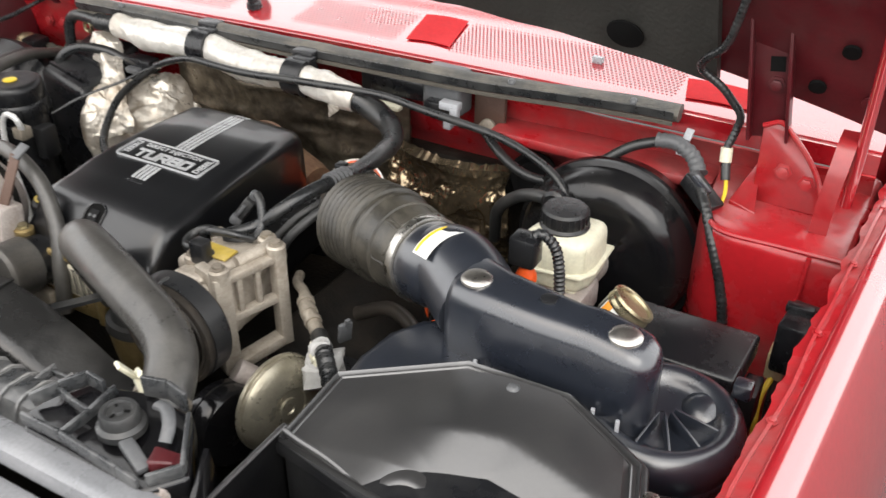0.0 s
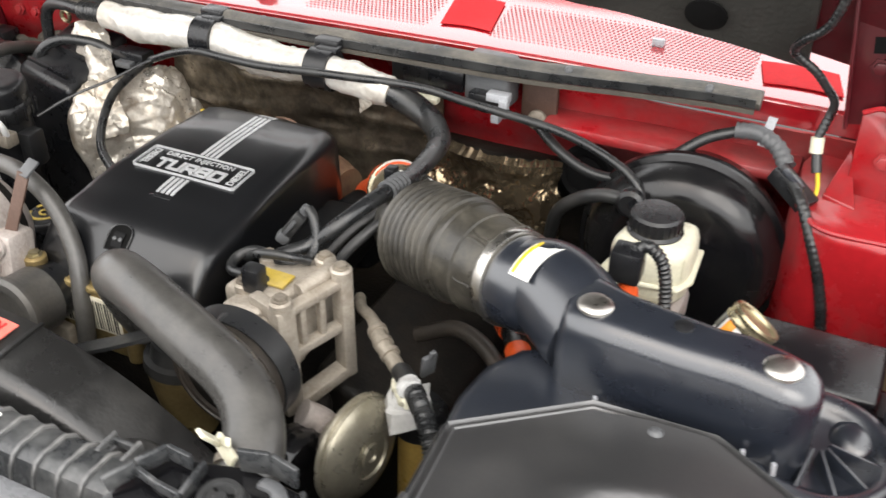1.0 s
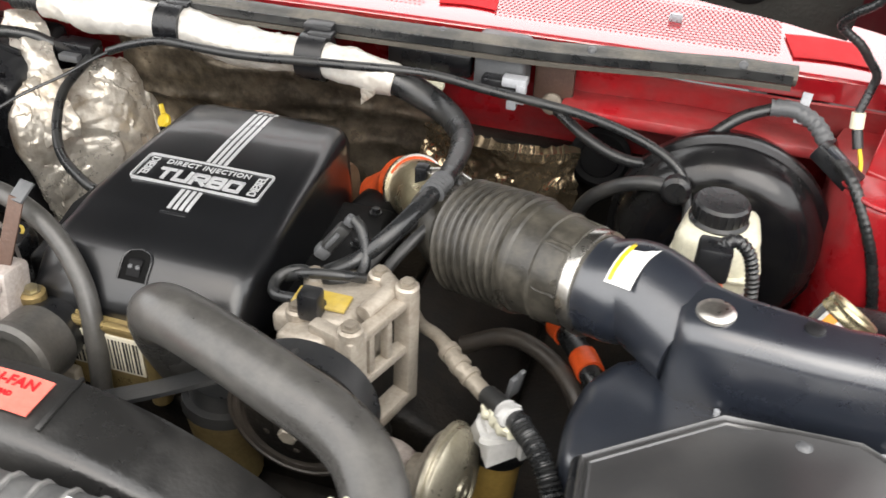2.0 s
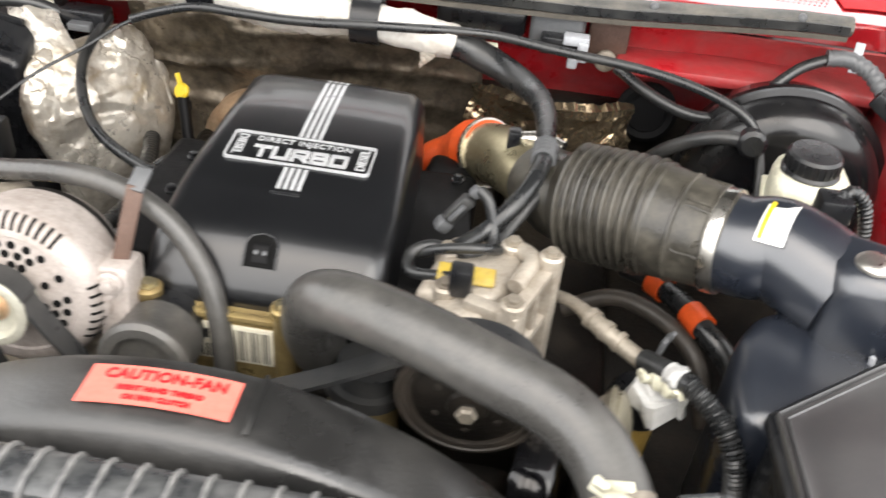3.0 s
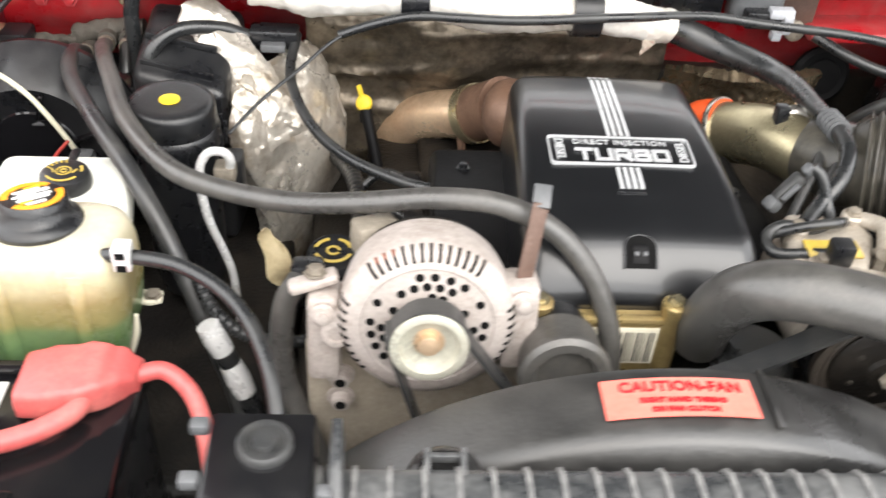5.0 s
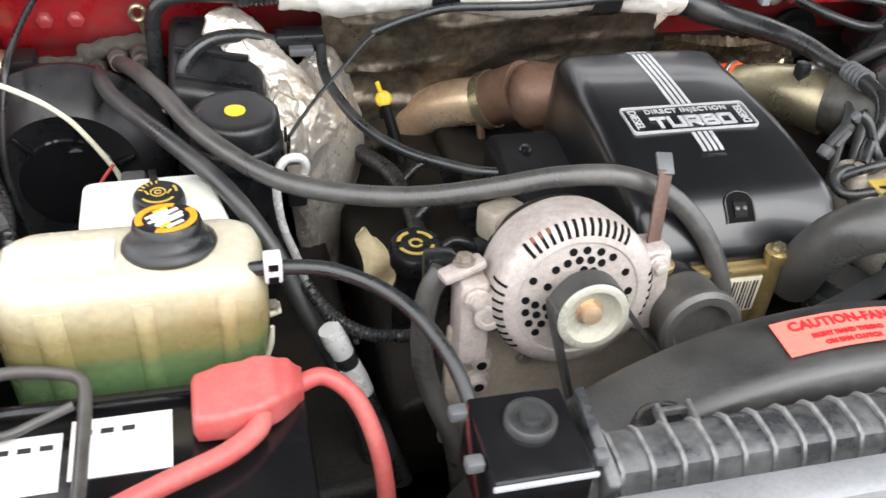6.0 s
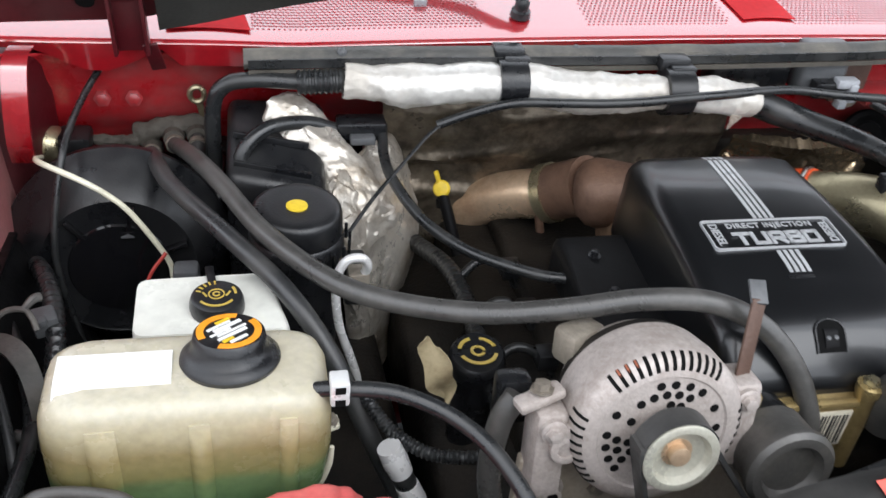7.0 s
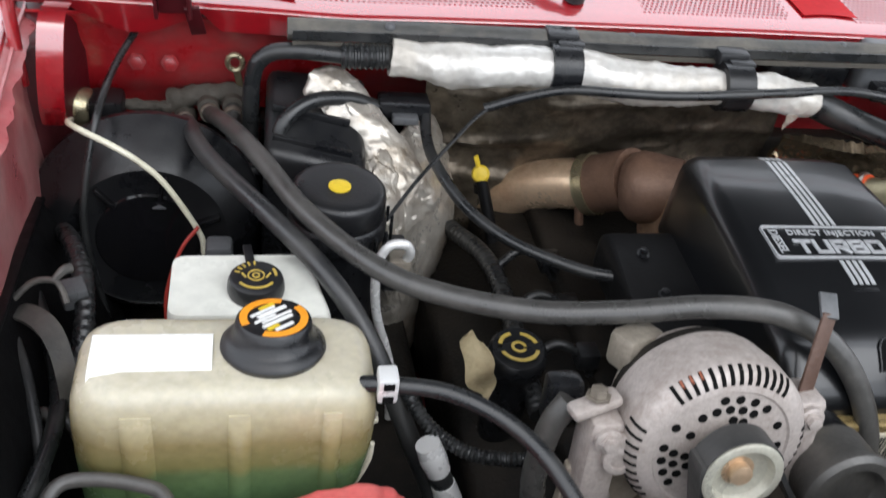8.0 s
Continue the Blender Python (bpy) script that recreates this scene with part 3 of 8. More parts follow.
for s in (1, -1):
    part("fender_flange", fender_flange(s), RED_IN if s > 0 else RED_SKYLIT, truck)
    part("inner_fender", inner_fender(s), RED_IN if s > 0 else RED_SKYLIT, truck, "red inner fender wall")
    fend = part("fender", fender(s), RED_OUT, truck, "glossy red front fender with a bright rolled edge")
    for k in range(6):
        y = 0.36 + 0.14 * k
        x = (0.757 + 0.0685 * (y - 0.2) if s > 0 else 0.715 + 0.075 * (y - 0.2)) * s
        part("flange_bolt", bolt((x + 0.002 * s, y, 1.2035), (0, 0, 1), 0.0036, 0.003), RED_IN, fend)


# hood, raised
def hood_line(x, k):
    """The underside of the raised hood: k 0 at its rear edge, 1 at its front edge."""
    zr = 1.339 + 0.0373 * x - 0.17 * (max(x, -0.62)) ** 2
    return V(x, 1.125 - 0.56 * k, zr + 0.02 * math.sin(k * 3) + 1.0 * k)


def hood_inner(u, v):
    x = -0.60 + 1.2 * u
    return hood_line(x, v) + V(0, 0, -0.006 + 0.004 * noise.noise(V(x * 14, v * 20, 0)))


hood = part("hood", sheet(lambda u, v: hood_line(-0.83 + 1.66 * u, v) + V(0, 0.02, 0.035), 30, 10, 0.004), RED_OUT, truck, "raised red hood")
part("hood_liner", sheet(hood_inner, 40, 30, 0.012), LINER, hood, "dark grey fibre liner")
# Frame faces down; its shade is put into a darker red.
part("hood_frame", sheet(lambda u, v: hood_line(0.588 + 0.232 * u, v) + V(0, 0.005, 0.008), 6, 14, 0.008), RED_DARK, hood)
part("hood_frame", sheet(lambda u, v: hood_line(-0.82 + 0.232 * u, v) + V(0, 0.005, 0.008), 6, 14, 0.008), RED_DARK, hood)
for x in (0.484, -0.42):
    part("liner_hole", lathe(hood_line(x, 0.03) + V(0, -0.016, -0.010), (0, -0.85, -0.53), [(0, 0.024), (0.002, 0.024), (0.003, 0.020)], 20), HOLE, hood)


def hood_hinge(s):
    """Slotted channel leaning up to the hood, gusset foot, spring pad and stay."""
    if s > 0:
        low, high = V(0.676, 1.094, 1.245), V(0.640, 1.094, 1.50)
    else:
        low, high = V(-0.628, 1.116, 1.222), V(-0.640, 1.10, 1.50)
    ax = (high - low).normalized()
    out = V(0, -1, 0)
    half = 0.021 if s > 0 else 0.016
    shift = V(0.006, 0, 0) if s > 0 else V(0, 0, 0)
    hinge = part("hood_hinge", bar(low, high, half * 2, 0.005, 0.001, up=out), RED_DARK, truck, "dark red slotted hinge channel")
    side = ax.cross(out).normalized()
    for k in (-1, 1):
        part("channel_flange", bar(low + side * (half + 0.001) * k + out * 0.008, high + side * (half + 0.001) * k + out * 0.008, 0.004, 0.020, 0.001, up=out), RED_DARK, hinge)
    for z in (1.336, 1.364, 1.428) if s > 0 else ():
        p = low + ax * ((z - low.z) / ax.z) + out * 0.0015 + shift
        part("slot", bar(p - ax * 0.009, p + ax * 0.009, 0.017, 0.003, 0, up=out), HOLE, hinge)
    for z in (1.312, 1.395, 1.460) if s > 0 else (1.40,):
        p = low + ax * ((z - low.z) / ax.z) + out * 0.003 + shift
        part("bolt", bolt(p, out, 0.007, 0.007), RED_DARK, hinge)
    if s > 0:
        outline = [V(0.672, 1.078, 1.164), V(0.750, 1.070, 1.168), V(0.750, 1.072, 1.196), V(0.742, 1.076, 1.214), V(0.726, 1.080, 1.236), V(0.706, 1.084, 1.256), V(0.688, 1.086, 1.270), V(0.668, 1.086, 1.262)]
        bm = skin(bmesh.new(), [outline, [p + V(0, 0.007, 0) for p in outline]])
        bmesh.ops.bevel(bm, geom=list(bm.edges), offset=0.002, segments=2, affect="EDGES", profile=0.5)
        foot = part("hinge_foot", bm, RED, hinge)
        rim = [p + V(0, -0.002, 0) for p in outline[2:]]
        part("foot_flange", tube(rim, 0.0032, 8, 4), RED_IN, foot)
        for p in (V(0.702, 1.077, 1.212), V(0.731, 1.075, 1.204)):
            part("foot_bolt", bolt(p, (0, -1, 0.1), 0.0072, 0.006), RED_IN, foot)
        arc = [(0.766, 1.074, 1.280), (0.766, 1.050, 1.278), (0.765, 1.034, 1.258), (0.763, 1.028, 1.235), (0.761, 1.026, 1.205), (0.760, 1.028, 1.170)]
        stay = [(0.780, 1.050, 1.20), (0.781, 1.050, 1.27), (0.781, 1.045, 1.33), (0.782, 1.020, 1.44), (0.784, 0.985, 1.545)]
    else:
        part("hinge_foot", bar(low + V(0.018, -0.008, 0.01), V(-0.604, 1.132, 1.192), 0.016, 0.004, 0.001, up=out), RED_DARK, hinge)
        arc = [(-0.738, 1.090, 1.236), (-0.738, 1.062, 1.240), (-0.739, 1.045, 1.228), (-0.742, 1.036, 1.190), (-0.745, 1.038, 1.15), (-0.748, 1.055, 1.118)]
        stay = [(-0.775, 1.060, 1.16), (-0.778, 1.055, 1.26), (-0.79, 1.06, 1.44), (-0.80, 1.05, 1.55)]
    loops = []
    for i, c in enumerate(smooth(arc, 4)):
        w = 0.010 if s > 0 else 0.0125
        loops.append([c + V(dx, dy, 0) for dx, dy in ((-w, -0.003), (w, -0.003), (w, 0.004), (-w, 0.004))])
    part("spring_guide", skin(bmesh.new(), loops), RED_OUT if s < 0 else RED, hinge, "curved red spring pad")
    part("hinge_arm", tube(stay, 0.0065, 10), RED_OUT, hinge)
    return hinge


hood_hinge(1)
hood_hinge(-1)
for s, hx in ((1, 0.745), (-1, -0.700)):
    for k, (du, dv) in enumerate(((-0.03, 0.03), (0.03, 0.035), (0.0, 0.09), (0.05, 0.13))):
        p = hood_line(hx + du * s, dv)
        part("frame_hole", lathe(p + V(0, -0.004, 0.004), (0, -0.87, -0.5), [(0, 0.010), (0.004, 0.010), (0.004, 0.007)], 14), HOLE if k % 2 == 0 else RED_DARK, hood)


# front support panel and grille shell
part("radiator_support", box((-0.72, 0.315, 1.168), (0.72, 0.345, 1.190), 0.006), STRIP, truck, "grey painted radiator support bar")
part("radiator_support_lip", box((-0.72, 0.255, 1.120), (0.72, 0.313, 1.165), 0.008), STRIP, truck)
part("front_panel", box((-0.72, 0.22, 0.50), (0.72, 0.26, 1.13), 0.012), RED_DARK, truck)
# Floor added below the bay, black so its depths stay dark.
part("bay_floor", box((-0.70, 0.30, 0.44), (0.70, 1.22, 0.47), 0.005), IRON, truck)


def wheel(x, y):
    w = part("wheel", lathe((x, y, 0.39), (1, 0, 0), [(-0.125, 0.26), (-0.13, 0.36), (-0.09, 0.39), (0.09, 0.39), (0.13, 0.36), (0.125, 0.26)], 40), RUBBER, truck, "black tyred road wheel")
    part("rim", lathe((x, y, 0.39), (1, 0, 0), [(-0.10, 0.10), (-0.11, 0.25), (0.11, 0.25), (0.10, 0.10)], 32), STEEL, w)


for wx in (-0.80, 0.80):
    for wy in (0.72, 2.9):
        wheel(wx, wy)


# cowl seal
def seal_shift(x):
    """How far the seal runs back and up towards its driver-side end."""
    k = max(0.0, min(1.0, (x - 0.25) / 0.30))
    return k * k * (3 - 2 * k)


def seal_bm():
    def f(u, v):
        x = -0.51 + 1.07 * u
        a = v * 2 * math.pi
        y = 1.108 + 0.014 * math.cos(a) - 0.010 * math.exp(-((x) / 0.3) ** 2) + 0.012 * seal_shift(x)
        z = 1.226 + 0.012 * math.sin(a) + 0.016 * x - 0.012 * x * x + 0.008 * seal_shift(x) + 0.0015 * noise.noise(V(x * 25, a, 0))
        return V(x, y, z)
    bm = bmesh.new()
    loops = [[f(i / 60, k / 10) for k in range(10)] for i in range(61)]
    return skin(bm, loops)


seal = tagged(part("cowl_seal", seal_bm(), SEAL, None), "weathered grey rubber cowl seal along the firewall top", "seal")
def seal_strip(off_y, z0, z1):
    def f(u, v):
        x = -0.505 + 1.06 * u
        return V(x, 1.108 + off_y - 0.010 * math.exp(-((x) / 0.3) ** 2) + 0.012 * seal_shift(x), 1.226 + z0 + (z1 - z0) * v + 0.016 * x - 0.012 * x * x + 0.008 * seal_shift(x))
    return sheet(f, 50, 1, 0.002)


part("seal_groove", seal_strip(-0.0145, -0.0050, 0.0055), CABLE, seal, "black hollow of the seal")
part("seal_lip", seal_strip(-0.0150, -0.0125, -0.0065), DUST, seal)
for x in (-0.40, -0.12, 0.15, 0.33, 0.50):
    part("seal_pin", lathe((x, 1.099 + 0.012 * seal_shift(x), 1.234 + 0.016 * x + 0.004 * seal_shift(x)), (0, -0.5, 0.85), [(0, 0.006), (0.003, 0.005), (0.005, 0.002)], 10), GREY, seal)


# ---- engine ----
engine = thing("engine_block", (0, 0.85, 0.47), "oily black diesel engine block filling the bay", "engine")
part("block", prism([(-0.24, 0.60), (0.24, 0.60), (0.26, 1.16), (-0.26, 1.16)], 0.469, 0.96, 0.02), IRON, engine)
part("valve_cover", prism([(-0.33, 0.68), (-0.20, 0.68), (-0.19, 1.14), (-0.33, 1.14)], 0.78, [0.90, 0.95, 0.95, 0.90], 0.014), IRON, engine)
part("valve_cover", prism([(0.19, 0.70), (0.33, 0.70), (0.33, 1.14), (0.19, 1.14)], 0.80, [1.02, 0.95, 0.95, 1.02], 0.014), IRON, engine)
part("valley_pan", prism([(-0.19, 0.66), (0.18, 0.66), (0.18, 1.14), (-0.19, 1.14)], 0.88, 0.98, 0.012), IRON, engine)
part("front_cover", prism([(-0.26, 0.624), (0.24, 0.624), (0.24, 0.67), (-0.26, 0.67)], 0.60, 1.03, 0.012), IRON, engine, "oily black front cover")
part("turbo_body", lathe((-0.02, 1.00, 1.03), (1, 0, 0), [(-0.05, 0.05), (-0.03, 0.065), (0.03, 0.07), (0.06, 0.06), (0.08, 0.05)], 28), RUST, engine, "rusty cast turbocharger housing")
part("compressor_cover", prism([(0.095, 0.895), (0.150, 0.905), (0.158, 0.950), (0.100, 0.965)], 1.00, [1.098, 1.096, 1.090, 1.092], 0.014), MATTE, engine)
part("turbo_plenum", prism([(-0.10, 0.66), (0.09, 0.66), (0.09, 0.94), (-0.10, 0.94)], 1.03, 1.10, 0.01), IRON, engine)

# Black fillers added so the empty gaps beside the engine stay dark.
part("dark_filler", prism([(0.30, 0.60), (0.66, 0.66), (0.70, 1.00), (0.34, 1.20)], 0.60, [0.90, 0.93, 0.95, 0.95], 0.02), IRON, engine)
part("dark_filler", prism([(-0.66, 0.58), (-0.34, 0.60), (-0.36, 1.18), (-0.70, 1.10)], 0.60, 0.88, 0.02), IRON, engine)
# Black backing added to darken the lower firewall.
part("dark_backing", box((-0.56, 1.165, 0.62), (0.60, 1.20, 1.07), 0.01), IRON, engine, "black backing added to keep the lower firewall dark")
# inner bay shadows put in as black sheets: frame rails and wheel arches
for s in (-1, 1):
    tagged(part("wheel_arch_filler", sheet(lambda u, v: V(s * (0.40 + 0.32 * u), 0.33 + 0.80 * v, 0.80 + 0.10 * math.sin(v * math.pi) - 0.25 * (1 - u)), 10, 14, 0.006), IRON, truck, "black sheet added over the wheel arch to darken the bay"))


# ---- turbo cover ----
cover = thing("engine_cover", (-0.004, 0.80, 1.10), "satin black turbo diesel engine cover with silver lettering", "engine cover")
CX = -0.004
SECTIONS = [(0.954, 0.078, 1.130, 1.085), (0.950, 0.087, 1.156, 1.080), (0.941, 0.093, 1.172, 1.078), (0.922, 0.097, 1.1795, 1.076), (0.85, 0.101, 1.180, 1.075), (0.78, 0.104, 1.1775, 1.075), (0.735, 0.106, 1.1730, 1.075),
            (0.720, 0.107, 1.1700, 1.075), (0.706, 0.107, 1.1675, 1.075), (0.690, 0.107, 1.1660, 1.08), (0.678, 0.107, 1.1645, 1.084), (0.668, 0.107, 1.1615, 1.088), (0.659, 0.107, 1.1560, 1.092), (0.650, 0.1065, 1.1480, 1.097), (0.642, 0.106, 1.1390, 1.101), (0.635, 0.105, 1.1300, 1.105), (0.630, 0.103, 1.1210, 1.108), (0.628, 0.101, 1.115, 1.109)]


def cover_top(y):
    s = sorted((a[0], a[2]) for a in SECTIONS)
    return float(np.interp(y, [a for a, _ in s], [b for _, b in s]))


def cover_body():
    bm, loops = bmesh.new(), []
    for y, hw, zt, zb in SECTIONS:
        h = zt - zb
        r = min(0.019, h * 0.45)
        loop = [V(CX + hw * 1.03, y, zb), V(CX + hw, y, zt - r)]
        loop += [V(CX + hw - r + r * math.cos(radians(a)), y, zt - r + r * math.sin(radians(a))) for a in (22, 45, 68, 90)]
        loop += [V(CX + hw * f, y, zt + 0.0015 * (1 - abs(f))) for f in (0.4, 0, -0.4)]
        loop += [V(CX - hw + r - r * math.cos(radians(a)), y, zt - r + r * math.sin(radians(a))) for a in (90, 68, 45, 22)]
        loop += [V(CX - hw, y, zt - r), V(CX - hw * 1.03, y, zb)]
        loops.append(loop)
    return skin(bm, loops)


part("cover_shell", cover_body(), SATIN, cover, "", 50)
part("cover_base", prism([(-0.185, 0.80), (-0.175, 0.70), (0.155, 0.70), (0.165, 0.79), (0.160, 0.915), (-0.185, 0.91)], 1.045, 1.098, 0.012), MATTE, cover)
for x, y in ((-0.150, 0.865), (0.140, 0.83), (0.138, 0.895), (-0.150, 0.80)):
    part("cover_bolt", bolt((x, y, 1.098), (0, 0, 1), 0.005, 0.007), BLACK, cover)
# recessed fixing pocket on the front slope
def pocket_point(u, v, lift, grow=0.0):
    """A point of the arched recess that runs down the front slope."""
    y = 0.6455 - grow * 0.3 + (0.0235 + grow) * v
    w = (0.0135 + grow) * math.sqrt(max(0.0, 1 - max(0.0, (v - 0.55) / 0.45) ** 2))
    return V(CX - 0.004 + w * (2 * u - 1), y, cover_top(y) + lift)


part("pocket_recess", sheet(lambda u, v: pocket_point(u, v, 0.0024), 10, 16, 0.0008), HOLE, cover)
lip = [pocket_point(0, v / 10, 0.0026, 0.001) for v in range(10)] + [pocket_point(0.5, 1, 0.0026, 0.001)] + [pocket_point(1, v / 10, 0.0026, 0.001) for v in range(9, -1, -1)]
part("pocket_rim", tube(lip, 0.0011, 8, 3), BLACK, cover)
part("fixing_tab", sheet(lambda u, v: pocket_point(0.25 + 0.5 * u, 0.10 + 0.55 * v, 0.0036 + 0.0016 * math.sin(v * math.pi)), 8, 10, 0.0008), MATTE, cover)
for u in (0.36, 0.64):
    part("fixing_stud", lathe(pocket_point(u, 0.34, 0.0046), (0, -0.45, 0.9), [(0, 0.0024), (0.0014, 0.0022), (0.002, 0.001)], 12), GREY, cover)
part("badge_notch", lathe((CX - 0.002, 0.714, 1.1690), (0, -0.17, 0.98), [(0, 0.0115), (0.0010, 0.0115)], 20), HOLE, cover)
part("notch_lip", bar((CX - 0.016, 0.7225, 1.1715), (CX + 0.012, 0.7225, 1.1715), 0.004, 0.002, 0.0008), BLACK, cover)


def badge():
    """Silver frame, stripes and lettering lying on the cover's top."""
    tilt = math.atan2(cover_top(0.83) - cover_top(0.76), 0.07)
    yc, xc = 0.783, -0.0065
    m = Matrix.Translation((xc, yc, cover_top(yc) + 0.0022)) @ Matrix.Rotation(tilt, 4, "X")
    hw, hh = 0.0705, 0.0225
    bm = bmesh.new()
    loops = []
    for a, b, z in ((hw, hh, -0.003), (hw, hh, 0.0006), (hw - 0.0014, hh - 0.0014, 0.0006), (hw - 0.0014, hh - 0.0014, -0.003)):
        loops.append([m @ V(x, y, z) for x, y in rrect(a, b, 0.004, 3)])
    skin(bm, loops, False, True)
    part("badge_frame", bm, SILVER, cover)
    # extended block capitals drawn as strokes on a grid one unit high
    strokes = {"T": [((0, 1), (1, 1)), ((0.5, 1), (0.5, 0))], "U": [((0, 1), (0, 0.12)), ((0, 0.0), (1, 0.0)), ((1, 0.12), (1, 1))],
               "R": [((0, 0), (0, 1)), ((0, 1), (0.9, 1)), ((1, 0.9), (1, 0.52)), ((0, 0.44), (0.95, 0.44)), ((0.50, 0.44), (1, 0))],
               "B": [((0, 0), (0, 1)), ((0, 1), (0.9, 1)), ((0.96, 0.92), (0.96, 0.58)), ((0, 0.52), (0.96, 0.52)), ((1, 0.46), (1, 0.08)), ((0, 0), (0.94, 0))],
               "O": [((0, 0.06), (0, 0.94)), ((0.04, 1), (0.96, 1)), ((1, 0.94), (1, 0.06)), ((0.96, 0), (0.04, 0))]}
    lw, lh, pitch, thick = 0.0134, 0.0150, 0.0188, 0.0041
    for k, ch in enumerate("TURBO"):
        bm = bmesh.new()
        for (x0, y0), (x1, y1) in strokes[ch]:
            p, q = V(x0 * lw, y0 * lh, 0), V(x1 * lw, y1 * lh, 0)
            e = (q - p).normalized() * thick * 0.5
            bar(p - e, q + e, thick, 0.0012, 0, bm)
        bm.transform(m @ Matrix.Translation((0.0012 + pitch * (k - 2) - lw / 2, -0.0150, 0.0002)))
        part("badge_lettering", bm, SILVER, cover)
    letters("DIRECT INJECTION", 0.0104, m @ Matrix.Translation((0.001, 0.0125, 0)), SILVER, cover, "badge_lettering", 0.0001, 1.10, 0.96)
    letters("DIESEL", 0.0125, m @ Matrix.Translation((-0.0600, 0, 0)) @ Matrix.Rotation(radians(-90), 4, "Z"), SILVER, cover, "badge_lettering", 0.0002, 1.0, 0.92)
    letters("DIESEL", 0.0125, m @ Matrix.Translation((0.0610, 0, 0)) @ Matrix.Rotation(radians(90), 4, "Z"), SILVER, cover, "badge_lettering", 0.0002, 1.0, 0.92)
    for k in range(4):
        x = CX + 0.0064 * (k - 1.5)
        for y0, y1 in ((0.8085, 0.934), (0.728, 0.7575)):
            steps = 8
            loops = []
            for i in range(steps + 1):
                y = y0 + (y1 - y0) * i / steps
                z = cover_top(y) + 0.0022
                loops.append([V(x - 0.0019, y, z - 0.003), V(x + 0.0019, y, z - 0.003), V(x + 0.0019, y, z), V(x - 0.0019, y, z)])
            part("badge_stripe", skin(bmesh.new(), loops), SILVER, cover)


badge()

# ---- radiator, fan shroud ----
radiator = thing("radiator", (0, 0.38, 0.55), "black radiator with a ribbed plastic top tank", "radiator")
part("core", box((-0.40, 0.355, 0.55), (0.40, 0.395, 1.13), 0.004), IRON, radiator)
TANK_LINE = [(0.410, 1.128), (0.410, 1.162), (0.406, 1.172), (0.397, 1.178), (0.376, 1.179), (0.368, 1.176), (0.363, 1.168), (0.359, 1.153), (0.354, 1.148), (0.347, 1.146), (0.345, 1.142), (0.345, 1.128)]
def tank():
    """Moulded tank: rounded top, leaning front, foot ledge."""
    loops = []
    for x, k in ((-0.287, 0.80), (-0.283, 0.94), (-0.272, 1), (0.262, 1), (0.273, 0.94), (0.277, 0.80)):
        loops.append([V(x, 0.378 + (y - 0.378) * k, 1.128 + (z - 1.128) * k) for y, z in TANK_LINE])
    return skin(bmesh.new(), loops)
part("top_tank", tank(), TANK, radiator, "", 30)
part("tank_flange", box((-0.285, 0.350, 1.125), (0.275, 0.414, 1.142), 0.003), TANK, radiator)
# Ledge blocks: light caught on top put into a paler, dusty grey.
for k in range(24):
    part("tank_lip", box((-0.2692 + 0.0222 * k, 0.3400, 1.134), (-0.2526 + 0.0222 * k, 0.3550, 1.1515), 0.0020), TANK_RIB, radiator)
def tank_rib(x):
    """A thin web over the tank, highest on its leaning front."""
    loops = []
    for dx in (-0.0015, 0.0015):
        loops.append([V(x + dx, 0.382 + (y - 0.382) * 1.055, 1.128 + (z - 1.128) * 1.055) for y, z in TANK_LINE[1:8]] + [V(x + dx, 0.351, 1.1495), V(x + dx, 0.351, 1.135), V(x + dx, 0.405, 1.135)])
    return skin(bmesh.new(), loops)
rib = part("rib", tank_rib(-0.272), TANK_RIB, radiator)
for k in range(1, 25):
    twin(rib, Matrix.Translation((0.0222 * k, 0, 0)))
for x in (-0.19, 0.215):
    b = part("clip_boss", lathe((x, 0.414, 1.145), (0, 0, 1), [(0, 0.028), (0.010, 0.026), (0.016, 0.021), (0.018, 0.014), (0.018, 0.004)], 24), DUSTY, radiator, "low black clip boss")
    for dx in (-0.014, 0.010):
        part("clip_rib", bar((x + dx, 0.392, 1.172), (x + dx + 0.001, 0.420, 1.174), 0.0035, 0.010, 0.001), TANK_RIB, b)
    part("clip_bridge", bar((x - 0.014, 0.416, 1.172), (x + 0.011, 0.416, 1.172), 0.004, 0.007, 0.001), TANK, b)
for k, (dy, ln) in enumerate(((0.0, 0.0028), (0.0062, 0.0022), (0.0108, 0.0015), (0.0170, 0.0034))):
    part("paint_mark", bar((0.1095 + 0.0001 * dy, 0.3735 + dy - ln, 1.1814), (0.1105, 0.3735 + dy + ln, 1.1814), 0.0048, 0.001, 0), WHITE, radiator)


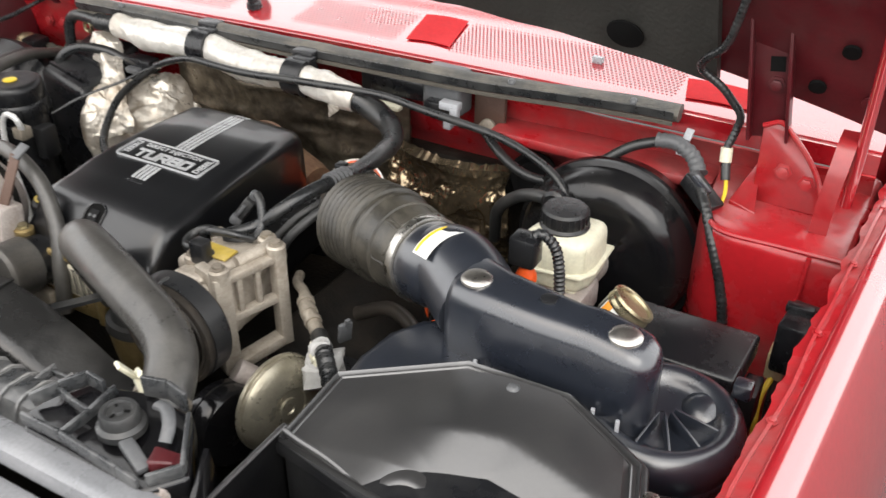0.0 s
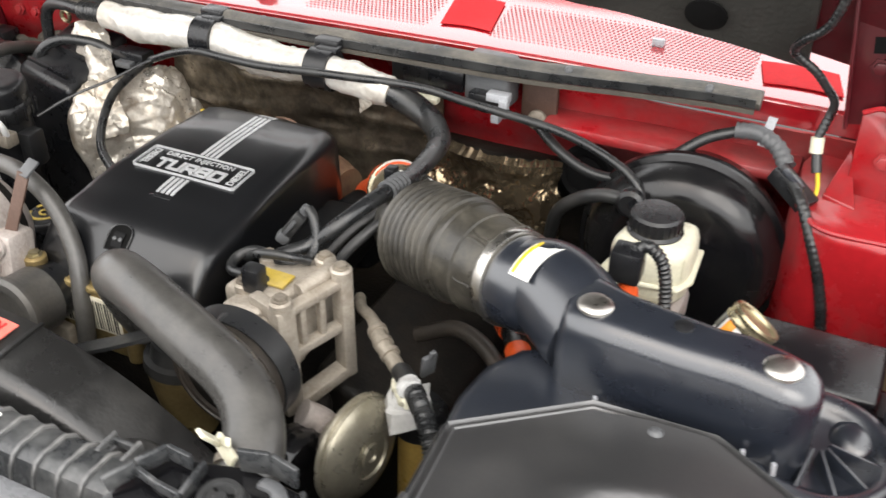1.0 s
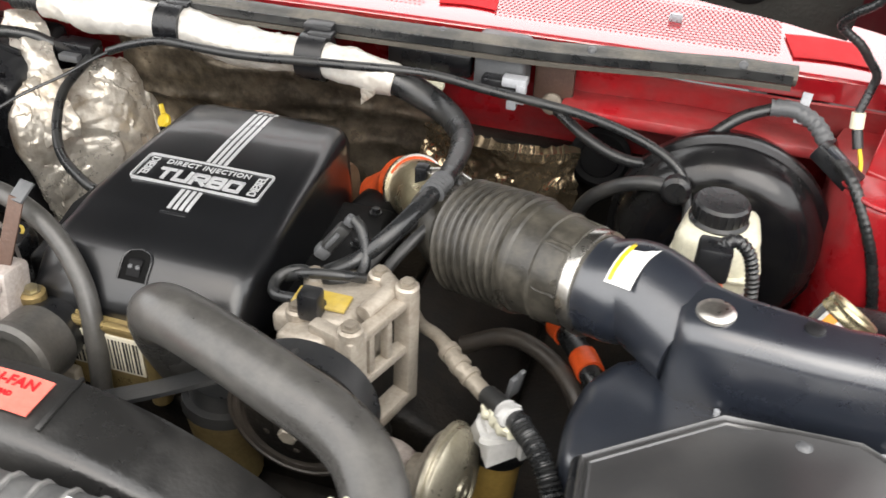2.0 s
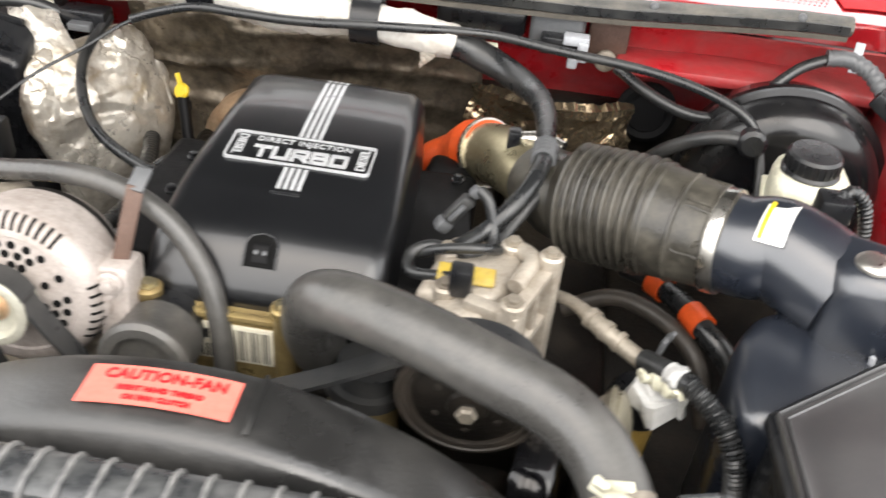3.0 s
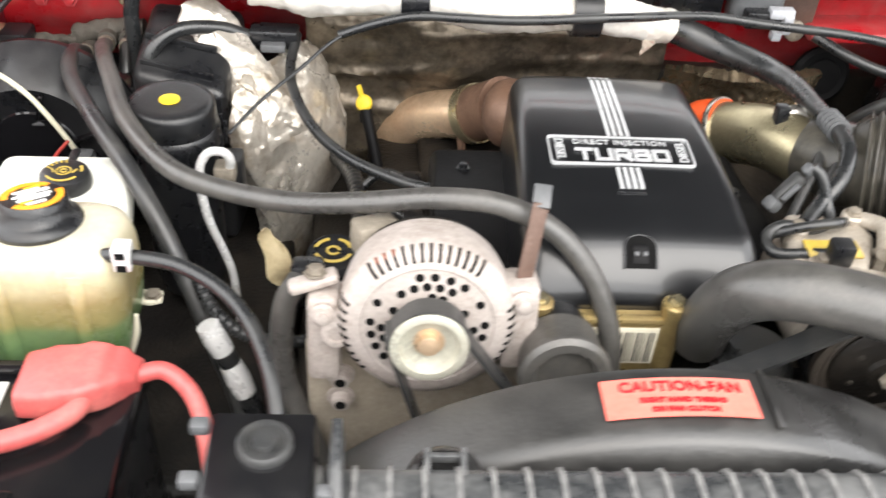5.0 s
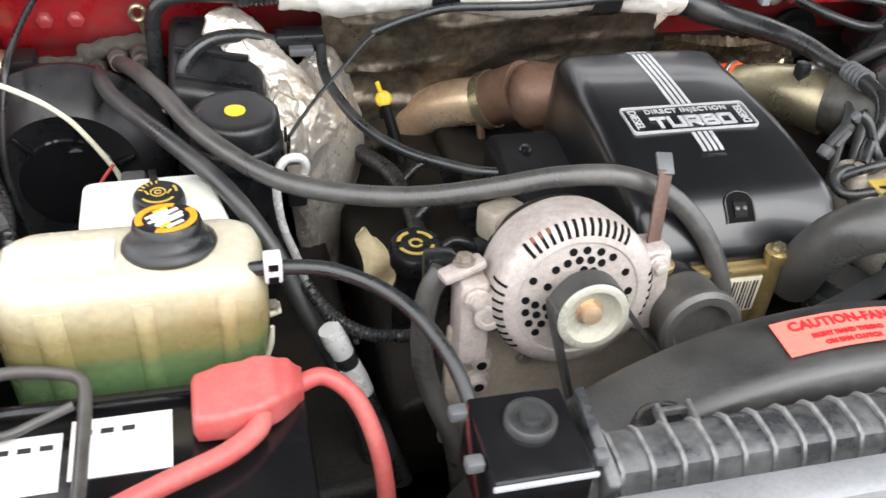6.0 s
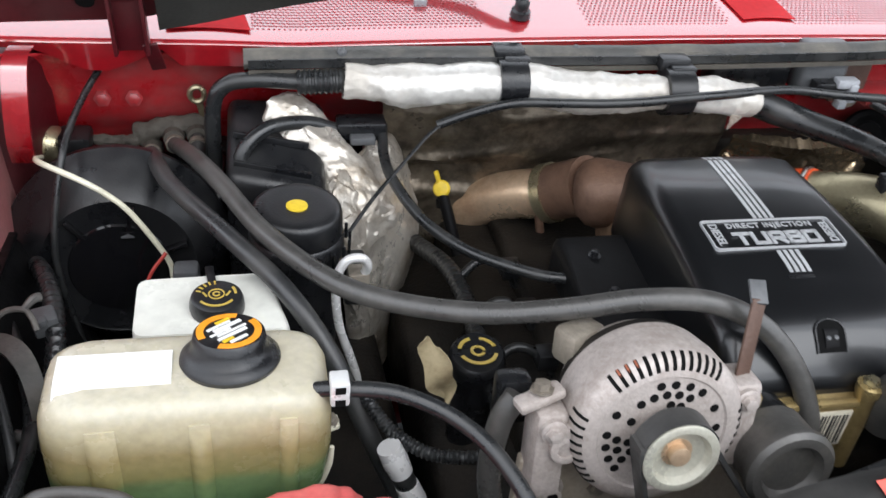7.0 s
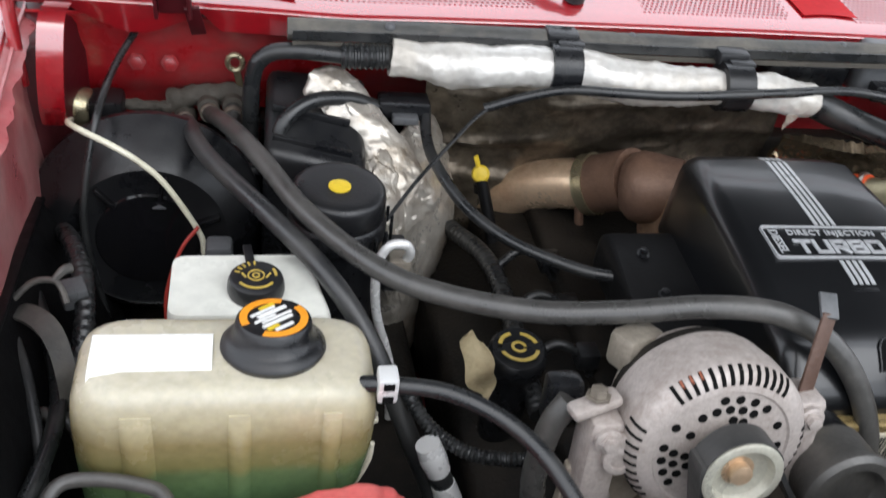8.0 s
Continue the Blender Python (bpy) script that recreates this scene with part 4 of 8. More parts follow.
def mount(x, y, z, name):
    """Radiator mount: bracket box with a rubber bushing."""
    m = thing(name, (x, y, z - 0.06), "black radiator mounting bracket with a round rubber bushing", "bracket", "radiator mounts")
    part("bracket", box((x - 0.033, y - 0.036, z - 0.07), (x + 0.033, y + 0.036, z - 0.010), 0.003), GLOSS, m)
    part("bracket_edge", bar((x - 0.034, y - 0.0375, z - 0.012), (x + 0.034, y - 0.0375, z - 0.012), 0.003, 0.004, 0.001), LGREY, m)
    part("bracket_side", rumple(bar((x + 0.046, y + 0.036, z - 0.026), (x + 0.046, y - 0.036, z - 0.040), 0.006, 0.030), 40, 0.004), TANK, m)
    part("side_clip", box((x + 0.036, y - 0.028, z - 0.020), (x + 0.046, y - 0.018, z - 0.010), 0.003), GREY, m)
    part("bushing", lathe((x + 0.003, y + 0.008, z - 0.010), (0, 0, 1), [(0, 0.0175), (0.005, 0.0175), (0.007, 0.016), (0.007, 0.0135), (0.004, 0.0122), (0.004, 0.0085), (0.008, 0.007), (0.008, 0.003)], 28), RUBBER, m, "ringed rubber bushing")
    part("bracket_tab", box((x - 0.046, y - 0.02, z - 0.018), (x - 0.034, y - 0.010, z - 0.009), 0.002), GREY, m)
    part("bracket_tab", box((x - 0.046, y + 0.022, z - 0.018), (x - 0.034, y + 0.032, z - 0.009), 0.002), GREY, m)
    return m


mount(-0.308, 0.393, 1.210, "radiator_mount")
m2 = thing("radiator_mount", (0.335, 0.375, 1.16), "glossy black moulded radiator mount with ribs and a rubber bushing", "bracket", "radiator mounts")
part("bracket", prism([(0.246, 0.354), (0.262, 0.338), (0.392, 0.336), (0.416, 0.366), (0.378, 0.414), (0.328, 0.417), (0.272, 0.404), (0.250, 0.374)], 1.150, [1.192, 1.190, 1.190, 1.192, 1.200, 1.202, 1.198, 1.194], 0.004), GLOSS, m2)
for pts, h in (([(0.256, 0.345, 1.198), (0.302, 0.344, 1.200), (0.366, 0.341, 1.196), (0.388, 0.340, 1.194)], 0.012), ([(0.250, 0.360, 1.202), (0.262, 0.380, 1.206), (0.274, 0.400, 1.208), (0.296, 0.398, 1.208)], 0.014), ([(0.302, 0.345, 1.200), (0.306, 0.372, 1.204), (0.304, 0.402, 1.206)], 0.010),
               ([(0.262, 0.379, 1.204), (0.284, 0.374, 1.204), (0.306, 0.372, 1.204)], 0.009), ([(0.326, 0.412, 1.212), (0.350, 0.417, 1.214), (0.372, 0.414, 1.212)], 0.020), ([(0.392, 0.345, 1.196), (0.410, 0.366, 1.198), (0.380, 0.408, 1.206)], 0.012)):
    for p, q in zip(pts, pts[1:]):
        part("rib", bar(p, q, 0.0042, h, 0.0012), TANK, m2)
part("bushing", lathe((0.338, 0.375, 1.200), (0, 0, 1), [(0, 0.0200), (0.006, 0.0200), (0.008, 0.0175), (0.009, 0.0165), (0.017, 0.0160), (0.020, 0.0145), (0.020, 0.0110), (0.0175, 0.0100), (0.0175, 0.0050), (0.0195, 0.0040), (0.0195, 0.001)], 32), RUBBER, m2, "dusty ringed rubber bushing")
for k in range(3):
    a = radians(30 + 120 * k)
    part("bushing_slot", bar((0.338 + 0.004 * math.cos(a), 0.375 + 0.004 * math.sin(a), 1.2180), (0.338 + 0.009 * math.cos(a), 0.375 + 0.009 * math.sin(a), 1.2180), 0.002, 0.001, 0), HOLE, m2)
part("latch", tube([(0.352, 0.402, 1.210), (0.366, 0.398, 1.214), (0.377, 0.388, 1.210), (0.381, 0.378, 1.202)], 0.0055, 10, 5, None, None, 0.6), GREY, m2, "grey worn latch")
part("latch_tab", bar((0.352, 0.364, 1.202), (0.384, 0.352, 1.196), 0.012, 0.007, 0.002), GREY, m2)
part("red_tab", rumple(box((0.380, 0.356, 1.180), (0.404, 0.376, 1.204), 0.004, None, 25, 3), 60, 0.006), RED_DARK, m2, "dark red corroded tab")
part("tab_bolt", bolt((0.398, 0.346, 1.178), (0.4, -1, 0.3), 0.008, 0.008, 12), ALLOY, m2)
part("side_plate", bar((0.404, 0.400, 1.170), (0.424, 0.360, 1.160), 0.005, 0.050, 0.001), GLOSS, m2)


shroud = thing("fan_shroud", (0, 0.46, 0.60), "dusty black plastic fan shroud behind the radiator", "fan shroud")


def shroud_shell():
    """Arched top: apron from the radiator, crease, flat crown, rear ring."""
    prof = [(0.412, -0.055), (0.418, -0.030), (0.430, -0.006), (0.436, -0.001), (0.445, 0.0), (0.470, 0.0015), (0.492, 0.0015), (0.499, -0.001), (0.502, -0.008), (0.502, -0.04)]
    def f(u, v):
        a = radians(-68 + 136 * u)
        k = v * (len(prof) - 1)
        i = min(int(k), len(prof) - 2)
        y = prof[i][0] + (prof[i + 1][0] - prof[i][0]) * (k - i)
        dz = prof[i][1] + (prof[i + 1][1] - prof[i][1]) * (k - i)
        R = 0.36 + dz
        return V(-0.012 + R * math.sin(a), y, 1.174 - 0.36 + R * math.cos(a))
    return sheet(f, 48, len(prof) - 1, 0.003)


part("shroud_shell", shroud_shell(), DUSTY, shroud)
part("shroud_panel", box((-0.40, 0.398, 0.62), (0.40, 0.411, 0.97), 0.003), DUSTY, shroud)
for a in (9.2,):
    c, s = math.cos(radians(a)), math.sin(radians(a))
    part("shroud_seam", bar((-0.012 + 0.3625 * s, 0.444, 1.174 - 0.36 + 0.3625 * c), (-0.012 + 0.3625 * s, 0.500, 1.174 - 0.36 + 0.3625 * c), 0.004, 0.003, 0.0008, up=(s, 0, c)), DUSTY, shroud)


def caution_label():
    """Salmon sticker wrapped over the crown, with its warning."""
    lab = part("warning_label", sheet(lambda u, v: V(-0.012 + 0.3636 * math.sin(radians(-10.3 + 17.4 * u)), 0.449 + 0.036 * v + 0.001 * u, 1.174 - 0.36 + 0.3640 * math.cos(radians(-10.3 + 17.4 * u))), 16, 2, 0.0006), SIGN_RED, shroud, "salmon-red fan warning sticker")
    for text, dy, size, st in (("CAUTION-FAN", 0.0275, 0.0130, 0.98), ("RIGHT HAND THREAD", 0.0150, 0.0060, 0.98), ("ON FAN CLUTCH", 0.0065, 0.0060, 0.98)):
        m = Matrix.Translation((-0.0205, 0.449 + dy, 1.1789)) @ Matrix.Rotation(radians(1.5), 4, "Y")
        ob = letters(text, size, m, SIGN_TEXT, lab, "lettering", 0.0004, 1.05, st)
        for v in ob.data.vertices:
            x = v.co.x
            wx = x + origin_of(lab).x
            v.co.z = v.co.z - 1.1789 + (1.174 - 0.36 + 0.3645 * math.cos(math.asin((wx + 0.012) / 0.3645))) - 0.0002 - (wx + 0.0205) * -0.026


caution_label()


def hose(name, pts, r, material, label, category="hose", seg=14, bead=None, group=""):
    return tagged(part(name, tube(pts, r, seg, 6, None, bead), material, None), label, category, group)


def band(at, axis, r, width, material, parent, name="clamp_band", thick=0.0015):
    return part(name, lathe(V(at) - V(axis).normalized() * width / 2, axis, [(0, r - 0.002), (0, r + thick), (width * 0.15, r + thick * 1.3), (width * 0.85, r + thick * 1.3), (width, r + thick), (width, r - 0.002)], 28), material, parent)


# ---- alternator ----
alt = thing("alternator", (-0.197, 0.62, 1.05), "pale cast alternator with slotted vents and a pulley", "alternator")
AX, AZ = -0.197, 1.135
T = Matrix.Translation((AX, 0.60, AZ))
FACE = [(-0.026, 0.064), (-0.022, 0.070), (0, 0.0735), (0.020, 0.0737), (0.026, 0.0728), (0.0310, 0.0700), (0.0345, 0.0655), (0.0360, 0.0600), (0.0362, 0.0555), (0.0345, 0.0540), (0.0347, 0.040), (0.0355, 0.030), (0.0365, 0.015)]


def face_y(r):
    return 0.612 - float(np.interp(r, [b for _, b in FACE[::-1]], [a for a, _ in FACE[::-1]]))


part("front_housing", lathe((AX, 0.612, AZ), (0, -1, 0), FACE, 72), ALLOY, alt)
part("stator_ring", lathe((AX, 0.637, AZ), (0, 1, 0), [(0, 0.066), (0.0090, 0.066)], 56), IRON, alt)
part("rear_housing", lathe((AX, 0.645, AZ - 0.001), (0, 1, 0), [(0, 0.064), (0.012, 0.060), (0.025, 0.045), (0.03, 0.01)], 48), ALLOY, alt)


def vent(deg, steps, w):
    """A dark slit laid along the housing's profile."""
    loops = []
    a = radians(deg)
    n = V(math.sin(a), 0, math.cos(a))
    s = V(math.cos(a), 0, -math.sin(a))
    for h, r, dh, dr in steps:
        c = V(AX, 0.612 - h - dh * 0.0006, AZ) + n * (r + dr * 0.0006)
        back = V(0, dh * 0.003, 0) - n * dr * 0.003
        loops.append([c - s * w / 2, c + s * w / 2, c + s * w / 2 + back, c - s * w / 2 + back])
    return skin(bmesh.new(), loops)


LONG = [(0.0255, 0.0729, 0.3, 0.95), (0.0310, 0.0700, 0.6, 0.8), (0.0345, 0.0655, 0.85, 0.5), (0.0356, 0.0615, 1, 0.2)]
INNER = [(0.0258, 0.0729, 0.3, 0.96), (0.0290, 0.0712, 0.5, 0.88), (0.0315, 0.0696, 0.65, 0.8)]
SHORT = [(0.0180, 0.0737, 0, 1), (0.0220, 0.0735, 0.2, 1), (0.0265, 0.0727, 0.35, 0.95), (0.0315, 0.0696, 0.65, 0.8), (0.0340, 0.0664, 0.85, 0.5)]
spin = lambda deg: Matrix.Translation((AX, 0, AZ)) @ Matrix.Rotation(radians(deg), 4, "Y") @ Matrix.Translation((-AX, 0, -AZ))
slot = part("vent_slot", vent(0, LONG, 0.0031), HOLE, alt)
for dg in [k * 6.1 for k in range(-7, 7) if k]:
    twin(slot, spin(dg))
slit = part("copper_slot", vent(-36.6, INNER, 0.0018), COPPER, alt)
twin(slit, spin(6.1))
twin(slit, spin(12.2))
fine_slit = part("vent_slit", vent(-74, SHORT, 0.0024), HOLE, alt)
for k in range(1, 9):
    twin(fine_slit, spin(-7 * k))
for k in range(1, 8):
    twin(fine_slit, spin(144 + 7 * k))
for r, angles in ((0.0468, (-10, 5, 21, 37, -62, 63, -86, -101, -116, -131, 88, 103, 118)), (0.0378, (-36, -19, -3, 13, 29, -93, -109, -126, 95, 111, 127)), (0.0285, (5, 23, -100, -120, 106)), (0.0320, (-62, 66))):
    vh = part("vent_hole", lathe((AX, face_y(r) + 0.002, AZ + r), (0, -1, 0.12), [(0, 0.0037), (0.0026, 0.0037)], 12), HOLE, alt)
    vh.matrix_basis = Matrix.Translation(-origin_of(alt)) @ spin(angles[0]) @ Matrix.Translation(origin_of(alt))
    for dg in angles[1:]:
        twin(vh, spin(dg - angles[0]))
hub = part("pulley", lathe((AX, 0.570, AZ + 0.004), (0, -1, 0), [(0, 0.022), (0.004, 0.030), (0.006, 0.0275), (0.010, 0.0285), (0.013, 0.027), (0.016, 0.0285), (0.019, 0.027), (0.022, 0.0285), (0.026, 0.031), (0.029, 0.0315), (0.030, 0.030), (0.030, 0.0245), (0.024, 0.0215), (0.020, 0.013), (0.020, 0.001)], 44), PULLEY, alt, "pale grooved pulley")
part("pulley_nut", bolt((AX, 0.552, AZ + 0.004), (0, -1, 0), 0.0085, 0.010, 12), TAN, hub, "rusty nut")
for x0, dx, z0, z1 in ((-0.283, 0.014, 1.065, 1.150), (-0.118, 0.015, 1.080, 1.165)):
    ear = part("mounting_ear", box((x0 - dx, 0.592, z0), (x0 + dx, 0.628, z1), 0.006), ALLOY, alt)
    part("ear_web", bar((x0, 0.612, (z0 + z1) / 2 + 0.01), (AX + (x0 - AX) * 0.6, 0.612, AZ), 0.03, 0.05, 0.004, up=(0, 1, 0)), ALLOY, alt)
    part("ear_boss", lathe((x0, 0.592, z1 - 0.014), (0, -1, 0), [(0, 0.011), (0.004, 0.011), (0.005, 0.009)], 16), ALLOY, ear)
    part("ear_bolt", bolt((x0, 0.587, z1 - 0.014), (0, -1, 0), 0.006, 0.006), ALLOY, ear)
part("terminal_arm", bar((-0.312, 0.604, 1.152), (-0.272, 0.612, 1.162), 0.018, 0.010, 0.004), ALLOY, alt)
part("terminal_nut", bolt((-0.290, 0.609, 1.163), (0, 0.1, 1), 0.007, 0.008), ALLOY_D, alt)
part("bolt_hole", lathe((-0.272, 0.5925, 1.118), (0, -1, 0.1), [(0, 0.013), (0.006, 0.013), (0.007, 0.011), (0.007, 0.0075), (0.003, 0.007), (0.003, 0.001)], 22), ALLOY, alt)
part("regulator", box((-0.262, 0.648, 1.155), (-0.222, 0.676, 1.188), 0.006, None, 25), ALLOY_D, alt)
part("wire_cover", box((-0.315, 0.640, 1.105), (-0.285, 0.665, 1.150), 0.006), BLACK, alt)

# the alternator sits tipped back a little
alt.rotation_euler = (radians(-9), 0, 0)
alt.location = V(alt.location) + V(0, -0.012, -0.006)

brk = thing("alternator_bracket", (-0.20, 0.60, 0.96), "grey-brown steel plate bracket with bolts under the alternator", "bracket")
part("plate", prism([(-0.300, 0.606), (-0.060, 0.606), (-0.060, 0.618), (-0.300, 0.618)], 0.93, [1.085, 1.05, 1.05, 1.085], 0.003), PLATE, brk)
for z in (1.049, 1.020):
    b = part("bracket_bolt", bolt((-0.270, 0.606, z), (0, -1, 0), 0.0085, 0.012, 12), ALLOY, brk)
    part("bolt_recess", lathe((-0.270, 0.5938, z), (0, -1, 0), [(0, 0.005), (0.0006, 0.005)], 12), HOLE, b)
part("bracket_bolt", bolt((-0.225, 0.606, 1.042), (0, -1, 0), 0.006, 0.006), ALLOY_D, brk)

# belt
belt = thing("drive_belt", (0, 0.56, 1.0), "black rubber drive belt round the front pulleys", "belt")
def ribbon(pts, w=0.022, th=0.004, s=(0, 1, 0)):
    loops = []
    line = smooth(pts, 6)
    for i, p in enumerate(line):
        d = (line[min(i + 1, len(line) - 1)] - line[max(i - 1, 0)]).normalized()
        s = V(s)
        nrm = d.cross(s).normalized()
        loops.append([p + s * a * w / 2 + nrm * b * th / 2 for a, b in ((-1, -1), (1, -1), (1, 1), (-1, 1))])
    return skin(bmesh.new(), loops)
arc = [(AX + 0.0308 * math.cos(radians(a)), 0.5557 + 0.0048 * math.sin(radians(a)), 1.1424 + 0.0304 * math.sin(radians(a))) for a in (200, 160, 120, 90, 60, 30, 5)]
part("belt_run", ribbon([(-0.175, 0.548, 0.96)] + arc + [(-0.118, 0.552, 1.075)], 0.021, 0.004, (0, 0.988, -0.156)), RUBBER, belt)
part("belt_run", ribbon([(-0.04, 0.556, 1.060), (0.06, 0.556, 1.112), (0.14, 0.566, 1.152), (0.188, 0.570, 1.174)]), RUBBER, belt)

idler = thing("water_outlet_housing", (-0.081, 0.575, 1.05), "dusty grey round housing with a raised ring", "housing")
part("body", lathe((-0.081, 0.60, 1.092), (0, -1, 0.15), [(0, 0.036), (0.030, 0.036), (0.036, 0.040), (0.042, 0.040), (0.046, 0.036), (0.046, 0.028), (0.038, 0.024), (0.038, 0.006)], 32), STEEL_D, idler)
part("neck", lathe((-0.081, 0.60, 1.092), (0, 1, -0.1), [(0, 0.034), (0.03, 0.03)], 24), BLACK, idler)

# strap that carries the coolant hose
strap = thing("hose_strap", (-0.118, 0.605, 1.12), "rusty brown steel strap with a hooked top holding a hose", "bracket")
part("strap_bar", bar((-0.122, 0.600, 1.125), (-0.106, 0.640, 1.218), 0.014, 0.003, 0.0008, up=(0.2, -1, 0.4)), BROWN, strap)
part("strap_hook", bar((-0.1065, 0.637, 1.215), (-0.1035, 0.655, 1.226), 0.015, 0.0035, 0.001, up=(0, -0.5, 1)), GREY, strap)
part("strap_bolt", bolt((-0.121, 0.597, 1.140), (0, -1, 0.3), 0.009, 0.006), ALLOY, strap)

# gold module under the cover
mod = thing("driver_module", (-0.04, 0.62, 1.03), "gold metal control module with a barcode label", "control module")
part("case", box((-0.106, 0.618, 1.025), (0.030, 0.680, 1.112), 0.006), GOLD, mod)
part("case_lip", box((-0.086, 0.614, 1.104), (0.020, 0.624, 1.113), 0.005), GOLD, mod)
for x in (-0.098, 0.022):
    p = part("case_post", lathe((x, 0.620, 1.03), (0, 0, 1), [(0, 0.010), (0.086, 0.010), (0.09, 0.012), (0.098, 0.012), (0.100, 0.009)], 14), GOLD, mod)
    part("post_screw", bolt((x, 0.620, 1.130), (0, 0, 1), 0.006, 0.005), ZINC, p)
lab = part("label", box((-0.087, 0.6150, 1.058), (0.012, 0.6175, 1.101), 0.0005), RIB, mod, "pale barcode label")
for k, (x, w) in enumerate([(-0.083 + 0.0042 * k, 0.001 + 0.0014 * ((k * 7) % 3) / 2) for k in range(12)] + [(-0.022 + 0.0036 * k, 0.001 + 0.001 * ((k * 5) % 3) / 2) for k in range(9)]):
    part("print_bar", box((x, 0.6144, 1.061), (x + w, 0.6152, 1.076 if k < 12 else 1.097), 0), INK, lab)
letters("5G", 0.019, Matrix.Translation((-0.070, 0.6144, 1.0885)) @ Matrix.Rotation(radians(90), 4, "X"), INK, lab, "lettering", 0.0005)
for k in range(3):
    part("print_bar", box((-0.052 + 0.009 * k, 0.6144, 1.083), (-0.046 + 0.009 * k, 0.6152, 1.094), 0), INK, lab)

# ---- hoses of the cooling system ----
rad_hose = thing("radiator_hose", (0.15, 0.53, 1.05), "thick dusty grey rubber upper radiator hose", "hose")
part("hose_body", tube([(0.052, 0.622, 1.085), (0.049, 0.606, 1.125), (0.056, 0.588, 1.165), (0.076, 0.570, 1.190), (0.112, 0.553, 1.199), (0.156, 0.536, 1.199), (0.205, 0.520, 1.192), (0.247, 0.507, 1.184), (0.277, 0.489, 1.174), (0.297, 0.462, 1.162), (0.305, 0.435, 1.150), (0.307, 0.405, 1.140)], 0.0245, 28), HOSE, rad_hose)
hd = V(0.26, -0.88, -0.40).normalized()
for o in (0.0, 0.016):
    band(V(0.3005, 0.4495, 1.1565) + hd * o, hd, 0.0250, 0.007, ALLOY_D, rad_hose, "clamp_ring", 0.0016)
for p, q, w in ((V(0.284, 0.438, 1.186), V(0.281, 0.425, 1.206), 0.010), (V(0.288, 0.440, 1.187), V(0.302, 0.430, 1.201), 0.007), (V(0.279, 0.444, 1.184), V(0.304, 0.430, 1.181), 0.011)):
    part("clamp_ear", bar(p, q, w, 0.004, 0.0012, up=(-0.3, -0.8, 0.5)), CREAM, rad_hose, "pale bent clamp ear")
neck = thing("thermostat_neck", (0.06, 0.63, 1.02), "tan cast thermostat neck", "housing")
part("neck_body", tube([(0.105, 0.60, 0.985), (0.100, 0.60, 1.035), (0.098, 0.602, 1.068)], [0.026, 0.028, 0.034], 20), GOLD, neck)
part("neck_flange", lathe((0.098, 0.602, 1.066), (0.1, 0.1, 1), [(0, 0.036), (0.012, 0.036), (0.014, 0.030), (0.03, 0.028)], 24), RUBBER, neck)

hs = thing("coolant_hose", (-0.598, 1.16, 1.088), "long grey rubber coolant hose looping over the alternator", "hose")
part("hose_body", tube([(-0.598, 1.160, 1.088), (-0.594, 1.130, 1.094), (-0.582, 1.08, 1.116), (-0.563, 1.02, 1.136), (-0.535, 0.945, 1.148), (-0.498, 0.855, 1.152), (-0.445, 0.775, 1.155), (-0.395, 0.735, 1.158), (-0.320, 0.700, 1.168), (-0.250, 0.681, 1.184), (-0.190, 0.673, 1.196), (-0.134, 0.661, 1.199), (-0.085, 0.650, 1.178), (-0.050, 0.632, 1.140), (-0.033, 0.612, 1.095), (-0.028, 0.600, 1.04)], 0.0098, 16), HOSE, hs)
band((-0.594, 1.13, 1.094), (0.004, -0.03, 0.006), 0.0098, 0.008, ALLOY_D, hs, "hose_clamp", 0.0012)
hs = thing("heater_hose", (-0.624, 1.16, 1.07), "grey-black heater hose running down past the coolant bottle", "hose")
part("hose_body", tube([(-0.624, 1.160, 1.070), (-0.622, 1.130, 1.082), (-0.613, 1.06, 1.118), (-0.589, 0.975, 1.132), (-0.530, 0.862, 1.142), (-0.482, 0.790, 1.132), (-0.444, 0.742, 1.092), (-0.405, 0.70, 1.01), (-0.375, 0.66, 0.95), (-0.36, 0.64, 0.88)], 0.0095, 16), RUBBER, hs)
band((-0.622, 1.13, 1.082), (0.002, -0.03, 0.012), 0.0095, 0.008, ALLOY_D, hs, "hose_clamp", 0.0012)
hs = thing("heater_hose", (-0.569, 1.16, 1.092), "short dusty heater hose dropping behind the others", "hose")
part("hose_body", tube([(-0.569, 1.160, 1.092), (-0.568, 1.135, 1.090), (-0.566, 1.10, 1.06), (-0.56, 1.07, 0.99)], 0.0095, 14), RUBBER, hs)
band((-0.568, 1.135, 1.09), (0.001, -0.025, -0.002), 0.0095, 0.008, ALLOY_D, hs, "hose_clamp", 0.0012)
hm = thing("hose_grommet", (-0.595, 1.165, 1.06), "dust-caked rubber grommet gathering three heater hoses", "grommet")
part("plate", rumple(tube([(-0.642, 1.168, 1.086), (-0.60, 1.168, 1.098), (-0.552, 1.168, 1.100)], 0.0135, 16, 20), 45, 0.004), DUST, hm)
for x, z in ((-0.624, 1.072), (-0.597, 1.090), (-0.569, 1.093)):
    part("hose_cuff", tube([(x, 1.166, z - 0.002), (x + 0.001, 1.142, z + 0.003)], [0.0135, 0.0135, 0.012], 18, 4), DUST, hm)
oh = thing("overflow_hose", (-0.40, 0.60, 1.10), "thin black overflow hose from the coolant bottle with a bright clip", "hose")
